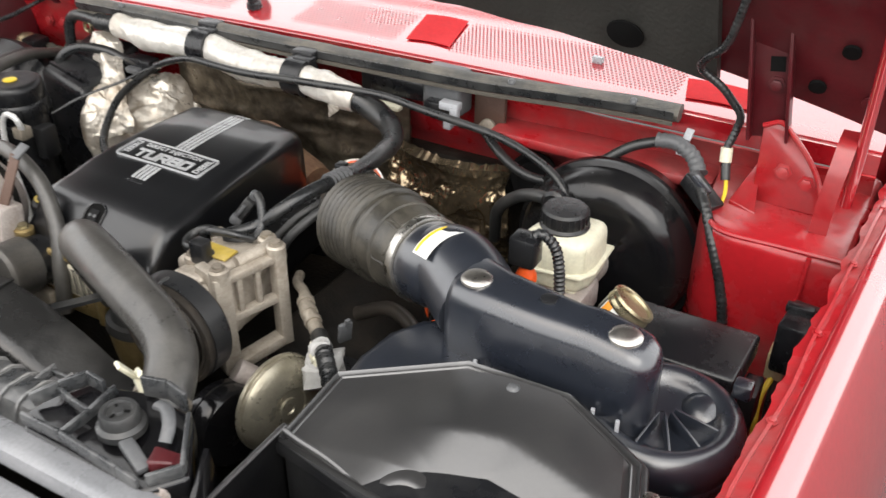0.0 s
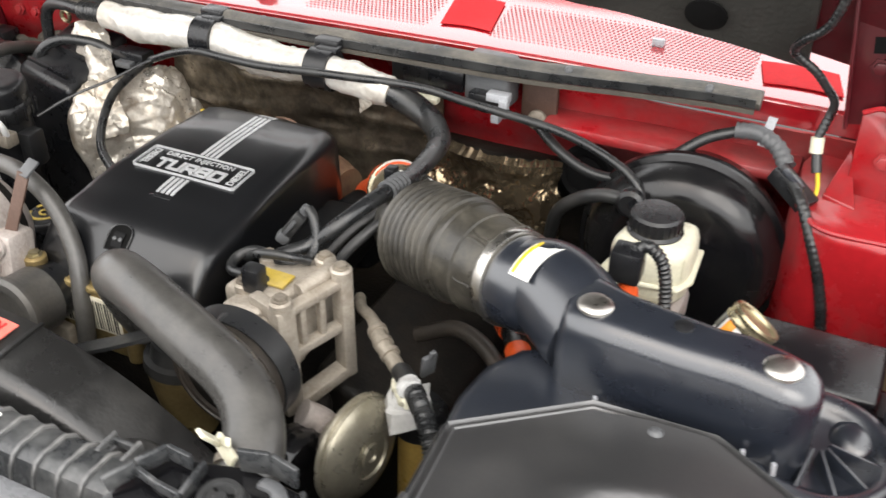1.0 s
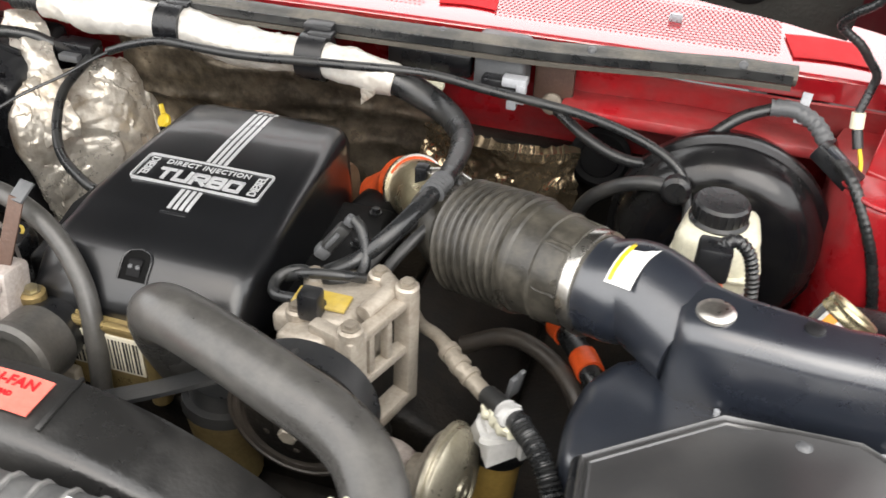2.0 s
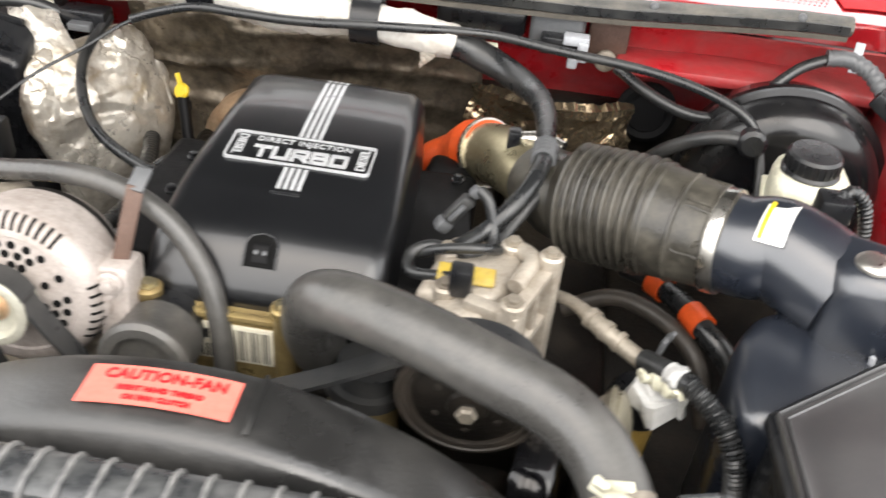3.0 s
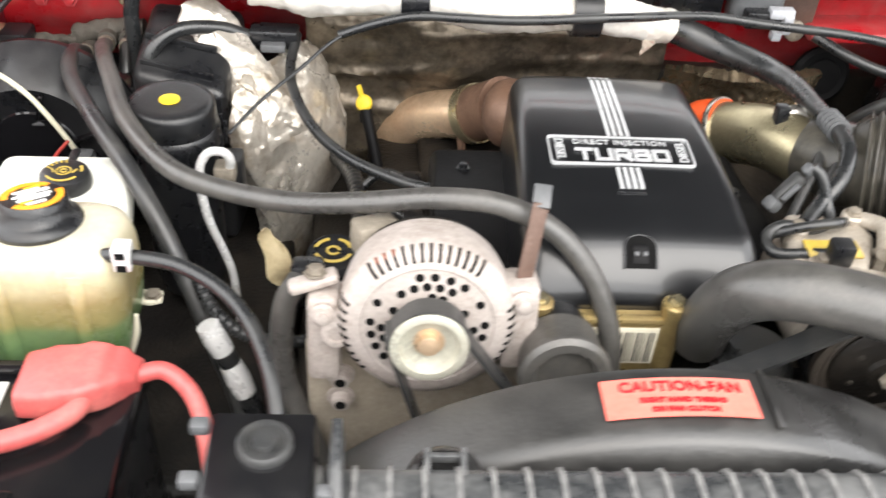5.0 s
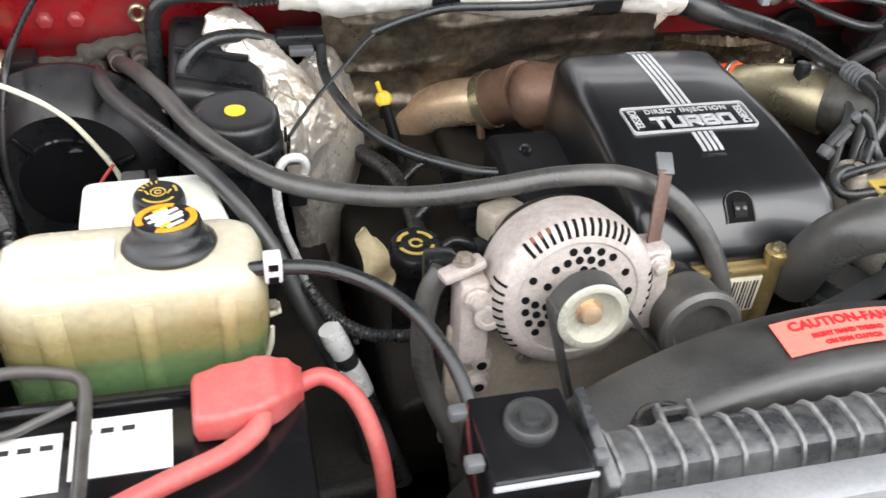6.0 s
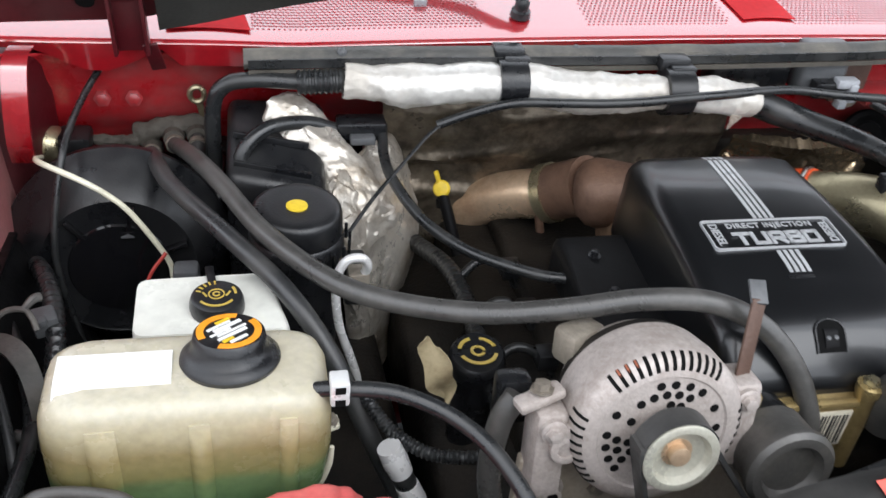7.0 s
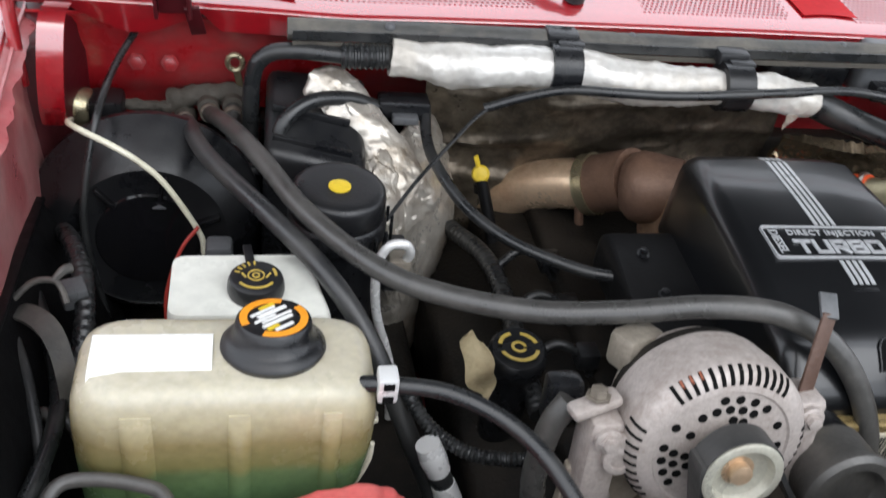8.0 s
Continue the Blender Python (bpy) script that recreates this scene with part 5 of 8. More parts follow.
part("hose_body", tube([(-0.478, 0.650, 1.142), (-0.457, 0.645, 1.146), (-0.413, 0.634, 1.147), (-0.372, 0.610, 1.140), (-0.344, 0.575, 1.130), (-0.325, 0.53, 1.112), (-0.318, 0.485, 1.08), (-0.32, 0.45, 1.03)], 0.0065, 14), CABLE, oh)
cl = part("clip", box((-0.466, 0.634, 1.137), (-0.451, 0.652, 1.160), 0.002), COUPLING, oh, "bright square spring clip")
for z in (1.1415, 1.1545):
    part("clip_window", box((-0.4625, 0.6328, z - 0.003), (-0.4545, 0.635, z + 0.003), 0), HOLE, cl)
oh.location = V(oh.location) + V(0.009, -0.012, 0.011)
hose("hose", [(-0.305, 0.628, 1.140), (-0.318, 0.622, 1.115), (-0.322, 0.615, 1.06), (-0.312, 0.605, 1.01), (-0.29, 0.59, 0.95), (-0.28, 0.58, 0.88)], 0.0105, HOSE, "blue-grey rubber hose standing beside the alternator", "hose")
fit_ = thing("quick_coupling", (-0.385, 0.668, 0.90), "black hose with two bright aluminium couplings", "hose fitting")
part("pipe", tube([(-0.398, 0.672, 1.040), (-0.386, 0.668, 1.010), (-0.374, 0.664, 0.980), (-0.355, 0.650, 0.93), (-0.33, 0.62, 0.86)], 0.0105, 14), CABLE, fit_)
for p, q in (((-0.3985, 0.672, 1.042), (-0.386, 0.668, 1.011)), ((-0.380, 0.666, 0.996), (-0.367, 0.659, 0.962))):
    part("coupling", tube([p, q], [0.0112, 0.0125, 0.0112], 18, 4), COUPLING, fit_, "bright aluminium coupling")

# ---- coolant bottle and washer bottle ----
jug = thing("coolant_bottle", (-0.57, 0.68, 0.92), "aged translucent coolant bottle part-filled with green coolant", "coolant bottle")
def jug_body():
    """Rounded block with soft upright ribs, pinched shoulders."""
    loops = []
    for z, sx, sy, rib_h in ((0.90, 0.84, 0.80, 0), (0.905, 0.90, 0.90, 0), (0.925, 0.93, 0.93, 0.5), (0.96, 0.96, 0.955, 1), (1.00, 0.985, 0.98, 1), (1.05, 0.995, 0.99, 1), (1.09, 1.0, 1.0, 1), (1.110, 1.0, 1.0, 1), (1.122, 0.998, 0.99, 0.6), (1.136, 0.985, 0.965, 0.2), (1.148, 0.94, 0.90, 0), (1.1535, 0.86, 0.80, 0), (1.155, 0.7, 0.6, 0)):
        loop = []
        base = rrect(0.105, 0.048, 0.026, 8)
        dense = []
        for p, q in zip(base, base[1:] + base[:1]):
            k = max(1, int(math.hypot(q[0] - p[0], q[1] - p[1]) / 0.003))
            dense += [(p[0] + (q[0] - p[0]) * i / k, p[1] + (q[1] - p[1]) * i / k) for i in range(k)]
        for a, b in dense:
            bulge = sum(math.exp(-((a - c) / 0.0058) ** 4) for c in (-0.063, 0.004, 0.070)) * 0.0008 * rib_h if b < 0 else 0
            pull = float(np.interp(z, [0.90, 0.95, 0.99, 1.03, 1.075], [0.52, 0.62, 0.76, 0.92, 1.0])) if a > 0 else 1.0
            loop.append(V(-0.572 + a * sx * pull * (1.075 if a < 0 else 1.02), 0.672 + b * sy - bulge, z))
        loops.append(loop)
    return skin(bmesh.new(), loops)
part("bottle", jug_body(), JUG, jug, "", 60)
def jug_rib(xc, half):
    """A soft upright band that swells out of the front wall and fades at the shoulder."""
    def f(u, v):
        z = 1.138 - 0.209 * v
        wall = 0.672 - 0.048 * float(np.interp(z, [0.90, 0.925, 0.96, 1.00, 1.05, 1.09, 1.11, 1.122, 1.136], [0.80, 0.93, 0.955, 0.98, 0.99, 1.0, 1.0, 0.99, 0.965]))
        rise = math.sin(math.pi * u) ** 0.7 * min(1.0, v * 6, (1 - v) * 12)
        drift = float(np.interp(z, [0.93, 1.05], [-0.020, 0.0])) if xc > -0.53 else 0.0
        return V(xc + half * (2 * u - 1) + drift, wall + 0.0004 - 0.0040 * rise, z)
    return sheet(f, 10, 30, 0.0015)


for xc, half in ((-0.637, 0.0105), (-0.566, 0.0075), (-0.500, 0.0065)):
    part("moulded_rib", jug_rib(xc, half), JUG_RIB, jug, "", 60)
part("seam", tube([(-0.4635, 0.650, 1.075), (-0.4660, 0.650, 1.055), (-0.4735, 0.650, 1.030), (-0.4800, 0.652, 1.014), (-0.4860, 0.654, 1.002)], [0.0020, 0.0032, 0.0032, 0.0026, 0.0012], 10, 6), RIB, jug, "pale moulded seam")
part("ear", prism([(-0.478, 0.690), (-0.462, 0.688), (-0.452, 0.692), (-0.453, 0.706), (-0.478, 0.708)], 1.050, 1.055, 0.0015), RIB, jug, "pale mounting ear")
part("ear_bolt", bolt((-0.461, 0.698, 1.055), (0, -0.2, 1), 0.006, 0.005), ALLOY_D, jug)
part("sticker", sheet(lambda u, v: V(-0.671 + 0.085 * u, 0.6345 + 0.056 * v, 1.1425 + 0.0142 * math.sin(min(1, v * 2.0) * math.pi / 2)), 4, 6, 0.0007), WHITE, jug, "blank sun-bleached sticker")
jc = part("cap", lathe((-0.542, 0.681, 1.150), (0, 0, 1), [(0, 0.038), (0.004, 0.0395), (0.007, 0.0385), (0.010, 0.034), (0.013, 0.0305), (0.020, 0.0288), (0.026, 0.0276), (0.0275, 0.0262), (0.0278, 0.005)], 44), BLACK, jug, "black cap with an orange warning print")
def arc_band(cx, cy, z, r0, r1, a0, a1, n=14):
    bm = bmesh.new()
    loops = []
    for k in range(n + 1):
        a = radians(a0 + (a1 - a0) * k / n)
        loops.append([V(cx + r * math.cos(a), cy + r * math.sin(a), zz) for r, zz in ((r0, z - 0.001), (r1, z - 0.001), (r1, z), (r0, z))])
    return skin(bm, loops)
for a0, a1 in ((75, 205), (250, 400)):
    part("cap_print", arc_band(-0.542, 0.681, 1.1783, 0.0195, 0.0252, a0, a1), CAP_ORANGE, jc)
stripe = V(0.78, 0.62, 0)
for off, lo, hi, w, col in ((-0.0145, -0.010, 0.006, 0.0028, WHITE), (-0.0105, -0.014, -0.004, 0.0030, YELLOW), (-0.0060, -0.015, 0.012, 0.0030, WHITE), (-0.0015, -0.012, 0.015, 0.0020, WHITE),
                            (0.0020, -0.016, 0.003, 0.0022, WHITE), (0.0060, -0.010, 0.016, 0.0034, WHITE), (0.0105, -0.013, 0.009, 0.0024, WHITE), (0.0140, -0.002, 0.011, 0.0034, YELLOW)):
    c = V(-0.542, 0.681, 1.1783) + V(-0.62, 0.78, 0) * off
    part("cap_print", bar(c + stripe * lo, c + stripe * hi, w, 0.0010, 0), col, jc)
wash = thing("washer_bottle", (-0.55, 0.79, 0.90), "white washer fluid bottle behind the coolant bottle", "washer bottle")
def washer_body():
    """Upright bottle, drawn in towards its foot."""
    foot = [(-0.625, 0.752), (-0.486, 0.752), (-0.504, 0.838), (-0.625, 0.835)]
    loops = []
    for z, k, g in ((0.90, 0.40, 0.004), (0.98, 0.52, 0.006), (1.04, 0.72, 0.010), (1.08, 0.94, 0.014), (1.095, 1.0, 0.014), (1.114, 1.0, 0.014), (1.120, 0.985, 0.013), (1.1235, 0.955, 0.012)):
        loop = []
        for n in range(4):
            p, a, b = (Vector((-0.60 + (q[0] + 0.60) * k, 0.79 + (q[1] - 0.79) * k)) for q in (foot[n], foot[n - 1], foot[(n + 1) % 4]))
            a, b = p + (a - p).normalized() * g, p + (b - p).normalized() * g
            loop += [V(*(a.lerp(p, f).lerp(p.lerp(b, f), f)), z) for f in (0, 0.25, 0.5, 0.75, 1)]
        loops.append(loop)
    return skin(bmesh.new(), loops)
part("bottle", washer_body(), MILK, wash, "", 50)
wc = part("cap", lathe((-0.552, 0.785, 1.122), (0, 0, 1), [(0, 0.0235), (0.005, 0.0245), (0.012, 0.024), (0.0165, 0.0225), (0.0185, 0.019), (0.0190, 0.004)], 36), BLACK, wash, "black cap with a yellow pictogram")
for r0, r1, a0, a1 in ((0.0155, 0.0175, 215, 325), (0.0062, 0.0074, 0, 350), (0.0155, 0.0178, 0, 32), (0.0022, 0.0036, 20, 340)):
    part("cap_print", arc_band(-0.552, 0.785, 1.1416, r0, r1, a0, a1), OCHRE, wc)
for k in range(5):
    a = radians(95 + 17 * k)
    c = V(-0.552 + 0.0165 * math.cos(a), 0.785 + 0.0165 * math.sin(a), 1.1412)
    part("cap_print", bar(c - V(math.cos(a), math.sin(a), 0) * 0.0022, c + V(math.cos(a), math.sin(a), 0) * 0.0022, 0.0016, 0.0008, 0), OCHRE, wc)
for sx in (-1, 1):
    part("cap_print", bar(V(-0.552 + sx * 0.0085, 0.782, 1.1412), V(-0.552 + sx * 0.0120, 0.788, 1.1412), 0.0016, 0.0008, 0), OCHRE, wc)
part("cap_strap", bar((-0.556, 0.812, 1.128), (-0.560, 0.85, 1.122), 0.008, 0.004), BLACK, wash)

tip = V(0.028, 0.001, 0.230)
jc.matrix_local = Matrix.Translation(tip) @ Matrix.Rotation(radians(-9), 4, "X") @ Matrix.Translation(-tip) @ jc.matrix_local
jug.location = V(jug.location) + V(0.011, -0.008, 0.007)
wash.location = V(wash.location) + V(0.009, -0.003, -0.003)

# ---- battery ----
bat = thing("battery", (-0.57, 0.49, 0.86), "black battery with white labels", "battery")
part("case", box((-0.708, 0.392, 0.86), (-0.437, 0.590, 1.048), 0.006), BLACK, bat)
lidb = part("lid", box((-0.711, 0.389, 1.049), (-0.434, 0.593, 1.074), 0.005), GLOSS, bat)
part("lid_ridge", box((-0.700, 0.574, 1.0735), (-0.520, 0.586, 1.082), 0.003), GLOSS, lidb)
for x0, x1, y0, y1 in ((-0.676, -0.622, 0.500, 0.556), (-0.616, -0.540, 0.508, 0.566)):
    lb = part("label", box((x0, y0, 1.0742), (x1, y1, 1.0752), 0), WHITE, bat, "white label with worn print")
    for k in range(3):
        part("print_bar", box((x0 + 0.006 + 0.016 * k, y1 - 0.016, 1.0752), (x0 + 0.016 + 0.016 * k, y1 - 0.011, 1.0756), 0), INK, lb)
part("filler_strip", box((-0.69, 0.405, 1.0735), (-0.50, 0.455, 1.083), 0.004), GLOSS, lidb)
for k in range(3):
    part("vent_plug", lathe((-0.66 + 0.065 * k, 0.430, 1.083), (0, 0, 1), [(0, 0.014), (0.003, 0.014), (0.004, 0.011)], 18), BLACK, lidb)
part("indicator", lathe((-0.470, 0.425, 1.074), (0, 0, 1), [(0, 0.009), (0.0015, 0.009), (0.002, 0.006)], 16), MAGENTA, bat)
part("negative_post", lathe((-0.690, 0.548, 1.074), (0, 0, 1), [(0, 0.010), (0.014, 0.009), (0.016, 0.007)], 16), LGREY, bat)
rod = thing("battery_hold_down", (-0.62, 0.49, 1.06), "grey-green steel battery hold-down rod", "rod")
part("rod", tube([(-0.690, 0.548, 1.082), (-0.688, 0.575, 1.090), (-0.680, 0.598, 1.098), (-0.660, 0.603, 1.100), (-0.625, 0.596, 1.101), (-0.607, 0.586, 1.101), (-0.602, 0.565, 1.100), (-0.602, 0.50, 1.098), (-0.603, 0.42, 1.096), (-0.604, 0.386, 1.088), (-0.604, 0.380, 1.04), (-0.604, 0.380, 0.95)], 0.0055, 10), HOSE, rod)
part("rod", tube([(-0.692, 0.560, 1.084), (-0.665, 0.552, 1.084), (-0.640, 0.560, 1.086), (-0.612, 0.568, 1.092)], 0.004, 10), HOSE, rod)
boot = thing("battery_terminal_boot", (-0.475, 0.555, 1.074), "red rubber terminal boot with thick red cables", "battery terminal")
def boot_shape():
    """Soft moulded cover that tapers towards its cable."""
    loops = []
    for x, yc, hy, z0, z1 in ((-0.523, 0.552, 0.022, 1.077, 1.096), (-0.520, 0.552, 0.027, 1.0745, 1.102), (-0.500, 0.554, 0.031, 1.074, 1.105), (-0.472, 0.558, 0.030, 1.074, 1.106), (-0.455, 0.562, 0.026, 1.074, 1.104), (-0.444, 0.568, 0.020, 1.070, 1.098), (-0.434, 0.574, 0.013, 1.064, 1.088)):
        h = (z1 - z0) / 2
        loops.append([V(x, yc + a, z0 + h + b) for a, b in rrect(hy, h, min(0.007, h * 0.8), 4)])
    fine = []
    for a, b in zip(loops, loops[1:]):
        fine += [[p.lerp(q, k / 5) for p, q in zip(a, b)] for k in range(5)]
    return rumple(skin(bmesh.new(), fine + [loops[-1]]), 38, 0.0018)
part("boot", boot_shape(), BOOT_RED, boot, "", 60)
part("cable", tube([(-0.470, 0.545, 1.088), (-0.474, 0.522, 1.090), (-0.500, 0.500, 1.090), (-0.548, 0.478, 1.092), (-0.600, 0.450, 1.094), (-0.66, 0.41, 1.090), (-0.715, 0.38, 1.06)], 0.0088, 14), BOOT_RED, boot)
part("cable", tube([(-0.440, 0.572, 1.078), (-0.415, 0.578, 1.078), (-0.390, 0.562, 1.062), (-0.376, 0.53, 1.03), (-0.372, 0.50, 0.98), (-0.372, 0.48, 0.92)], 0.0080, 14), BOOT_RED, boot)

# ---- fuel filter ----
ff = thing("fuel_filter", (-0.458, 0.905, 0.90), "black fuel filter canister with a yellow dot on its lid", "fuel filter")
part("bowl", lathe((-0.464, 0.905, 0.90), (0, 0, 1), [(0, 0.038), (0.02, 0.042), (0.19, 0.044), (0.205, 0.044)], 36), BLACK, ff)
lid = part("lid", lathe((-0.464, 0.905, 1.095), (0, 0, 1), [(0, 0.047), (0.004, 0.049), (0.020, 0.049), (0.024, 0.046), (0.026, 0.047), (0.044, 0.0465), (0.050, 0.0455), (0.0535, 0.0425), (0.0545, 0.038), (0.0540, 0.030), (0.0545, 0.002)], 40), BLACK, ff)
part("lid_dot", lathe((-0.464, 0.902, 1.1497), (0, 0, 1), [(0, 0.011), (0.0012, 0.011), (0.0014, 0.009)], 20), YELLOW, lid, "yellow paint dot")
rb = part("lid_rib", box((-0.4595, 0.8545, 1.096), (-0.4565, 0.8575, 1.115), 0.0006), BLACK, lid)
for k in range(1, 20):
    twin(rb, Matrix.Translation((-0.458, 0.905, 0)) @ Matrix.Rotation(radians(18 * k), 4, "Z") @ Matrix.Translation((0.458, -0.905, 0)))
part("side_connector", box((-0.415, 0.885, 1.03), (-0.392, 0.915, 1.085), 0.004), BLACK, ff)
part("drain_pipe", tube([(-0.400, 0.858, 1.092), (-0.397, 0.853, 1.108), (-0.404, 0.850, 1.120), (-0.420, 0.848, 1.118), (-0.429, 0.845, 1.094), (-0.425, 0.842, 1.04), (-0.405, 0.838, 0.97), (-0.40, 0.83, 0.90)], 0.0048, 12), COUPLING, ff, "bent bright fuel pipe")
part("pipe_fitting", box((-0.416, 0.85, 1.078), (-0.394, 0.872, 1.098), 0.003), ALLOY_D, ff)

# ---- heat shields and wrapped pipes on the firewall ----
def foil_sleeve():
    """A flattened crushed sleeve: wide across the engine's flank, thin from front to back, tapering below."""
    loops = []
    for z, cx, cy, la, sa in ((0.80, -0.352, 1.05, 0.050, 0.020), (0.86, -0.352, 1.055, 0.068, 0.024), (0.91, -0.350, 1.06, 0.084, 0.028), (0.955, -0.348, 1.064, 0.098, 0.030), (0.99, -0.350, 1.068, 0.108, 0.031), (1.02, -0.356, 1.07, 0.113, 0.031), (1.050, -0.362, 1.072, 0.112, 0.028), (1.074, -0.366, 1.074, 0.105, 0.023), (1.092, -0.371, 1.076, 0.093, 0.016), (1.104, -0.376, 1.078, 0.078, 0.009), (1.110, -0.380, 1.080, 0.058, 0.004)):
        loop = []
        for a in np.arange(0, 360, 1.4):
            c, q = math.cos(radians(a)), math.sin(radians(a))
            c, q = math.copysign(abs(c) ** 0.75, c), math.copysign(abs(q) ** 0.62, q)
            loop.append(V(cx, cy, z) + V(0.50, 0.866, 0) * la * c + V(0.866, -0.5, 0) * sa * q)
        loops.append(loop)
    fine = []
    for a, b in zip(loops, loops[1:]):
        for k in range(10):
            fine.append([p.lerp(q, k / 10) for p, q in zip(a, b)])
    bm = skin(bmesh.new(), fine + [loops[-1]])
    crease(bm, 3, ((7.0, 0.008), (18.0, 0.0026)), 0.9)
    return crumple(bm, 4.0, ((30.0, 0.085), (75.0, 0.085), (170.0, 0.07)), 22.0, 0.001)


sleeve = thing("foil_heat_sleeve", (-0.355, 1.07, 0.83), "crumpled silver foil heat sleeve round a pipe", "heat shield")
part("foil", foil_sleeve(), FOIL, sleeve, "", 24)
def foil_strip(u, v):
    """A creased strip that leans over the case and runs down onto the sleeve."""
    line = [V(-0.478, 1.105, 1.160), V(-0.448, 1.095, 1.142), V(-0.412, 1.060, 1.112), V(-0.382, 1.020, 1.070), V(-0.366, 1.008, 1.030)]
    k = min(u * 4, 3.999)
    p = line[int(k)].lerp(line[int(k) + 1], k - int(k))
    half = float(np.interp(u, [0, 0.06, 0.30, 0.42, 0.70, 1.0], [0.35, 0.85, 1.05, 0.80, 1.15, 1.3])) + 0.08 * math.sin(u * 23)
    return p + V(0.018, 0.012, 0.010) * half * (2 * v - 1) + V(-0.4, -0.6, 0.7) * 0.008 * math.sin(v * math.pi)


part("foil_flap", crumple(crease(sheet(foil_strip, 90, 36, 0.001), 9, ((14.0, 0.006), (34.0, 0.002)), 0.7), 2.0, ((40.0, 0.10), (110.0, 0.09)), 22.0, 0.001), FOIL, sleeve, "torn silver foil strip", 30)


def heat_blanket(x0, x1, z0, z1, y, wave, seed, rough=1.0):
    """Quilted blanket: broad sags, sharp creases, ragged edge."""
    def f(u, v):
        x = x0 + (x1 - x0) * u
        z = z0 + (z1 - z0) * v + 0.008 * noise.noise(V(x * 9, seed, 0)) * v
        q = V(x * 4, z * 15, seed)
        fold = 1 - abs(noise.noise(q + V(noise.noise(V(x * 6, z * 6, seed)) * 0.8, 0, 0))) * 2
        return V(x, y + 0.7 * wave * noise.noise(q) - 0.007 * max(0, fold) ** 2 + 0.10 * wave * noise.noise(V(x * 26, z * 44, seed)) - 0.030 * v * v * max(0, math.sin(u * math.pi)), z)
    return crease(sheet(f, 170, 100, 0.003), seed, ((16.0, 0.0022 * rough), (45.0, 0.0010 * rough), (110.0, 0.0004 * rough)), 0.8)


tagged(part("heat_blanket", heat_blanket(-0.34, 0.135, 0.86, 1.150, 1.158, 0.012, 1.0), SHIELD, None, "", 50), "stained brown-silver heat blanket on the firewall", "heat shield")
tagged(part("heat_blanket", heat_blanket(0.13, 0.33, 0.84, 1.105, 1.110, 0.020, 5.0, 3.2), SHIELD_D, None, "", 40), "dark shiny crumpled heat blanket beside the booster", "heat shield")
tagged(part("blanket_edge", tube([(x, 1.146 - 0.030 * math.sin(math.pi * (x + 0.34) / 0.475), 1.152 + 0.003 * math.sin(x * 31)) for x in np.linspace(-0.20, 0.12, 12)], lambda f: 0.0022 + 0.0008 * math.sin(f * 17), 10, 8), FOIL_W, None), "pale foil edge along the heat blanket", "heat shield")
ex = thing("exhaust_downpipe", (-0.15, 1.15, 0.90), "heat-tinted rusty exhaust elbow with a clamp joint", "exhaust pipe")
part("elbow", tube([(-0.246, 1.185, 0.86), (-0.238, 1.178, 0.912), (-0.222, 1.166, 0.955), (-0.195, 1.150, 0.986), (-0.160, 1.129, 1.008), (-0.118, 1.104, 1.025)], [0.031, 0.032, 0.033, 0.033, 0.033, 0.034], 36), TAN, ex)
part("flange", tube([(-0.121, 1.109, 1.021), (-0.112, 1.100, 1.029)], 0.0405, 32, 3), ZINC, ex, "brassy clamp ring")
part("outlet", tube([(-0.114, 1.102, 1.027), (-0.100, 1.083, 1.044), (-0.084, 1.060, 1.062)], [0.0375, 0.0375, 0.040], 28), RUST_D, ex)
part("clamp_slot", bar((-0.124, 1.072, 1.012), (-0.118, 1.066, 1.038), 0.006, 0.004, 0.001, up=(-0.5, -0.8, 0.2)), HOLE, ex)
part("clamp_bolt", tube([(-0.135, 1.085, 1.005), (-0.130, 1.08, 0.975)], 0.006, 8), RUST_D, ex)
part("turbine_scroll", lathe((-0.064, 1.034, 1.068), (-0.6, 0.35, -0.2), [(-0.03, 0.036), (0, 0.042), (0.018, 0.045), (0.032, 0.041), (0.042, 0.030), (0.046, 0.012)], 28), RUST_D, ex)
dip = thing("dipstick", (-0.264, 1.12, 0.90), "oil dipstick with a yellow pull loop", "dipstick")
part("tube", tube([(-0.232, 1.04, 0.90), (-0.245, 1.075, 0.960), (-0.262, 1.110, 1.024)], 0.008, 12), MATTE, dip)
part("collar", lathe((-0.260, 1.108, 1.006), (-0.1, 0.3, 1), [(0, 0.0095), (0.010, 0.0095), (0.012, 0.008)], 16), MATTE, dip)
part("pull_knob", lathe((-0.263, 1.114, 1.030), (-0.35, -0.75, 0.5), [(-0.003, 0.008), (0, 0.0112), (0.004, 0.0115), (0.007, 0.0092), (0.008, 0.003)], 24), YELLOW, dip, "yellow pull knob")
part("pull_tab", bar((-0.266, 1.116, 1.036), (-0.272, 1.121, 1.053), 0.0070, 0.004, 0.0012), YELLOW, dip, "yellow pull tab")

# ---- foil wrapped tube along the cowl ----
ft = thing("foil_wrapped_tube", (-0.15, 1.075, 1.17), "white foil-wrapped hose hung under the cowl seal in black clamps", "wrapped hose")
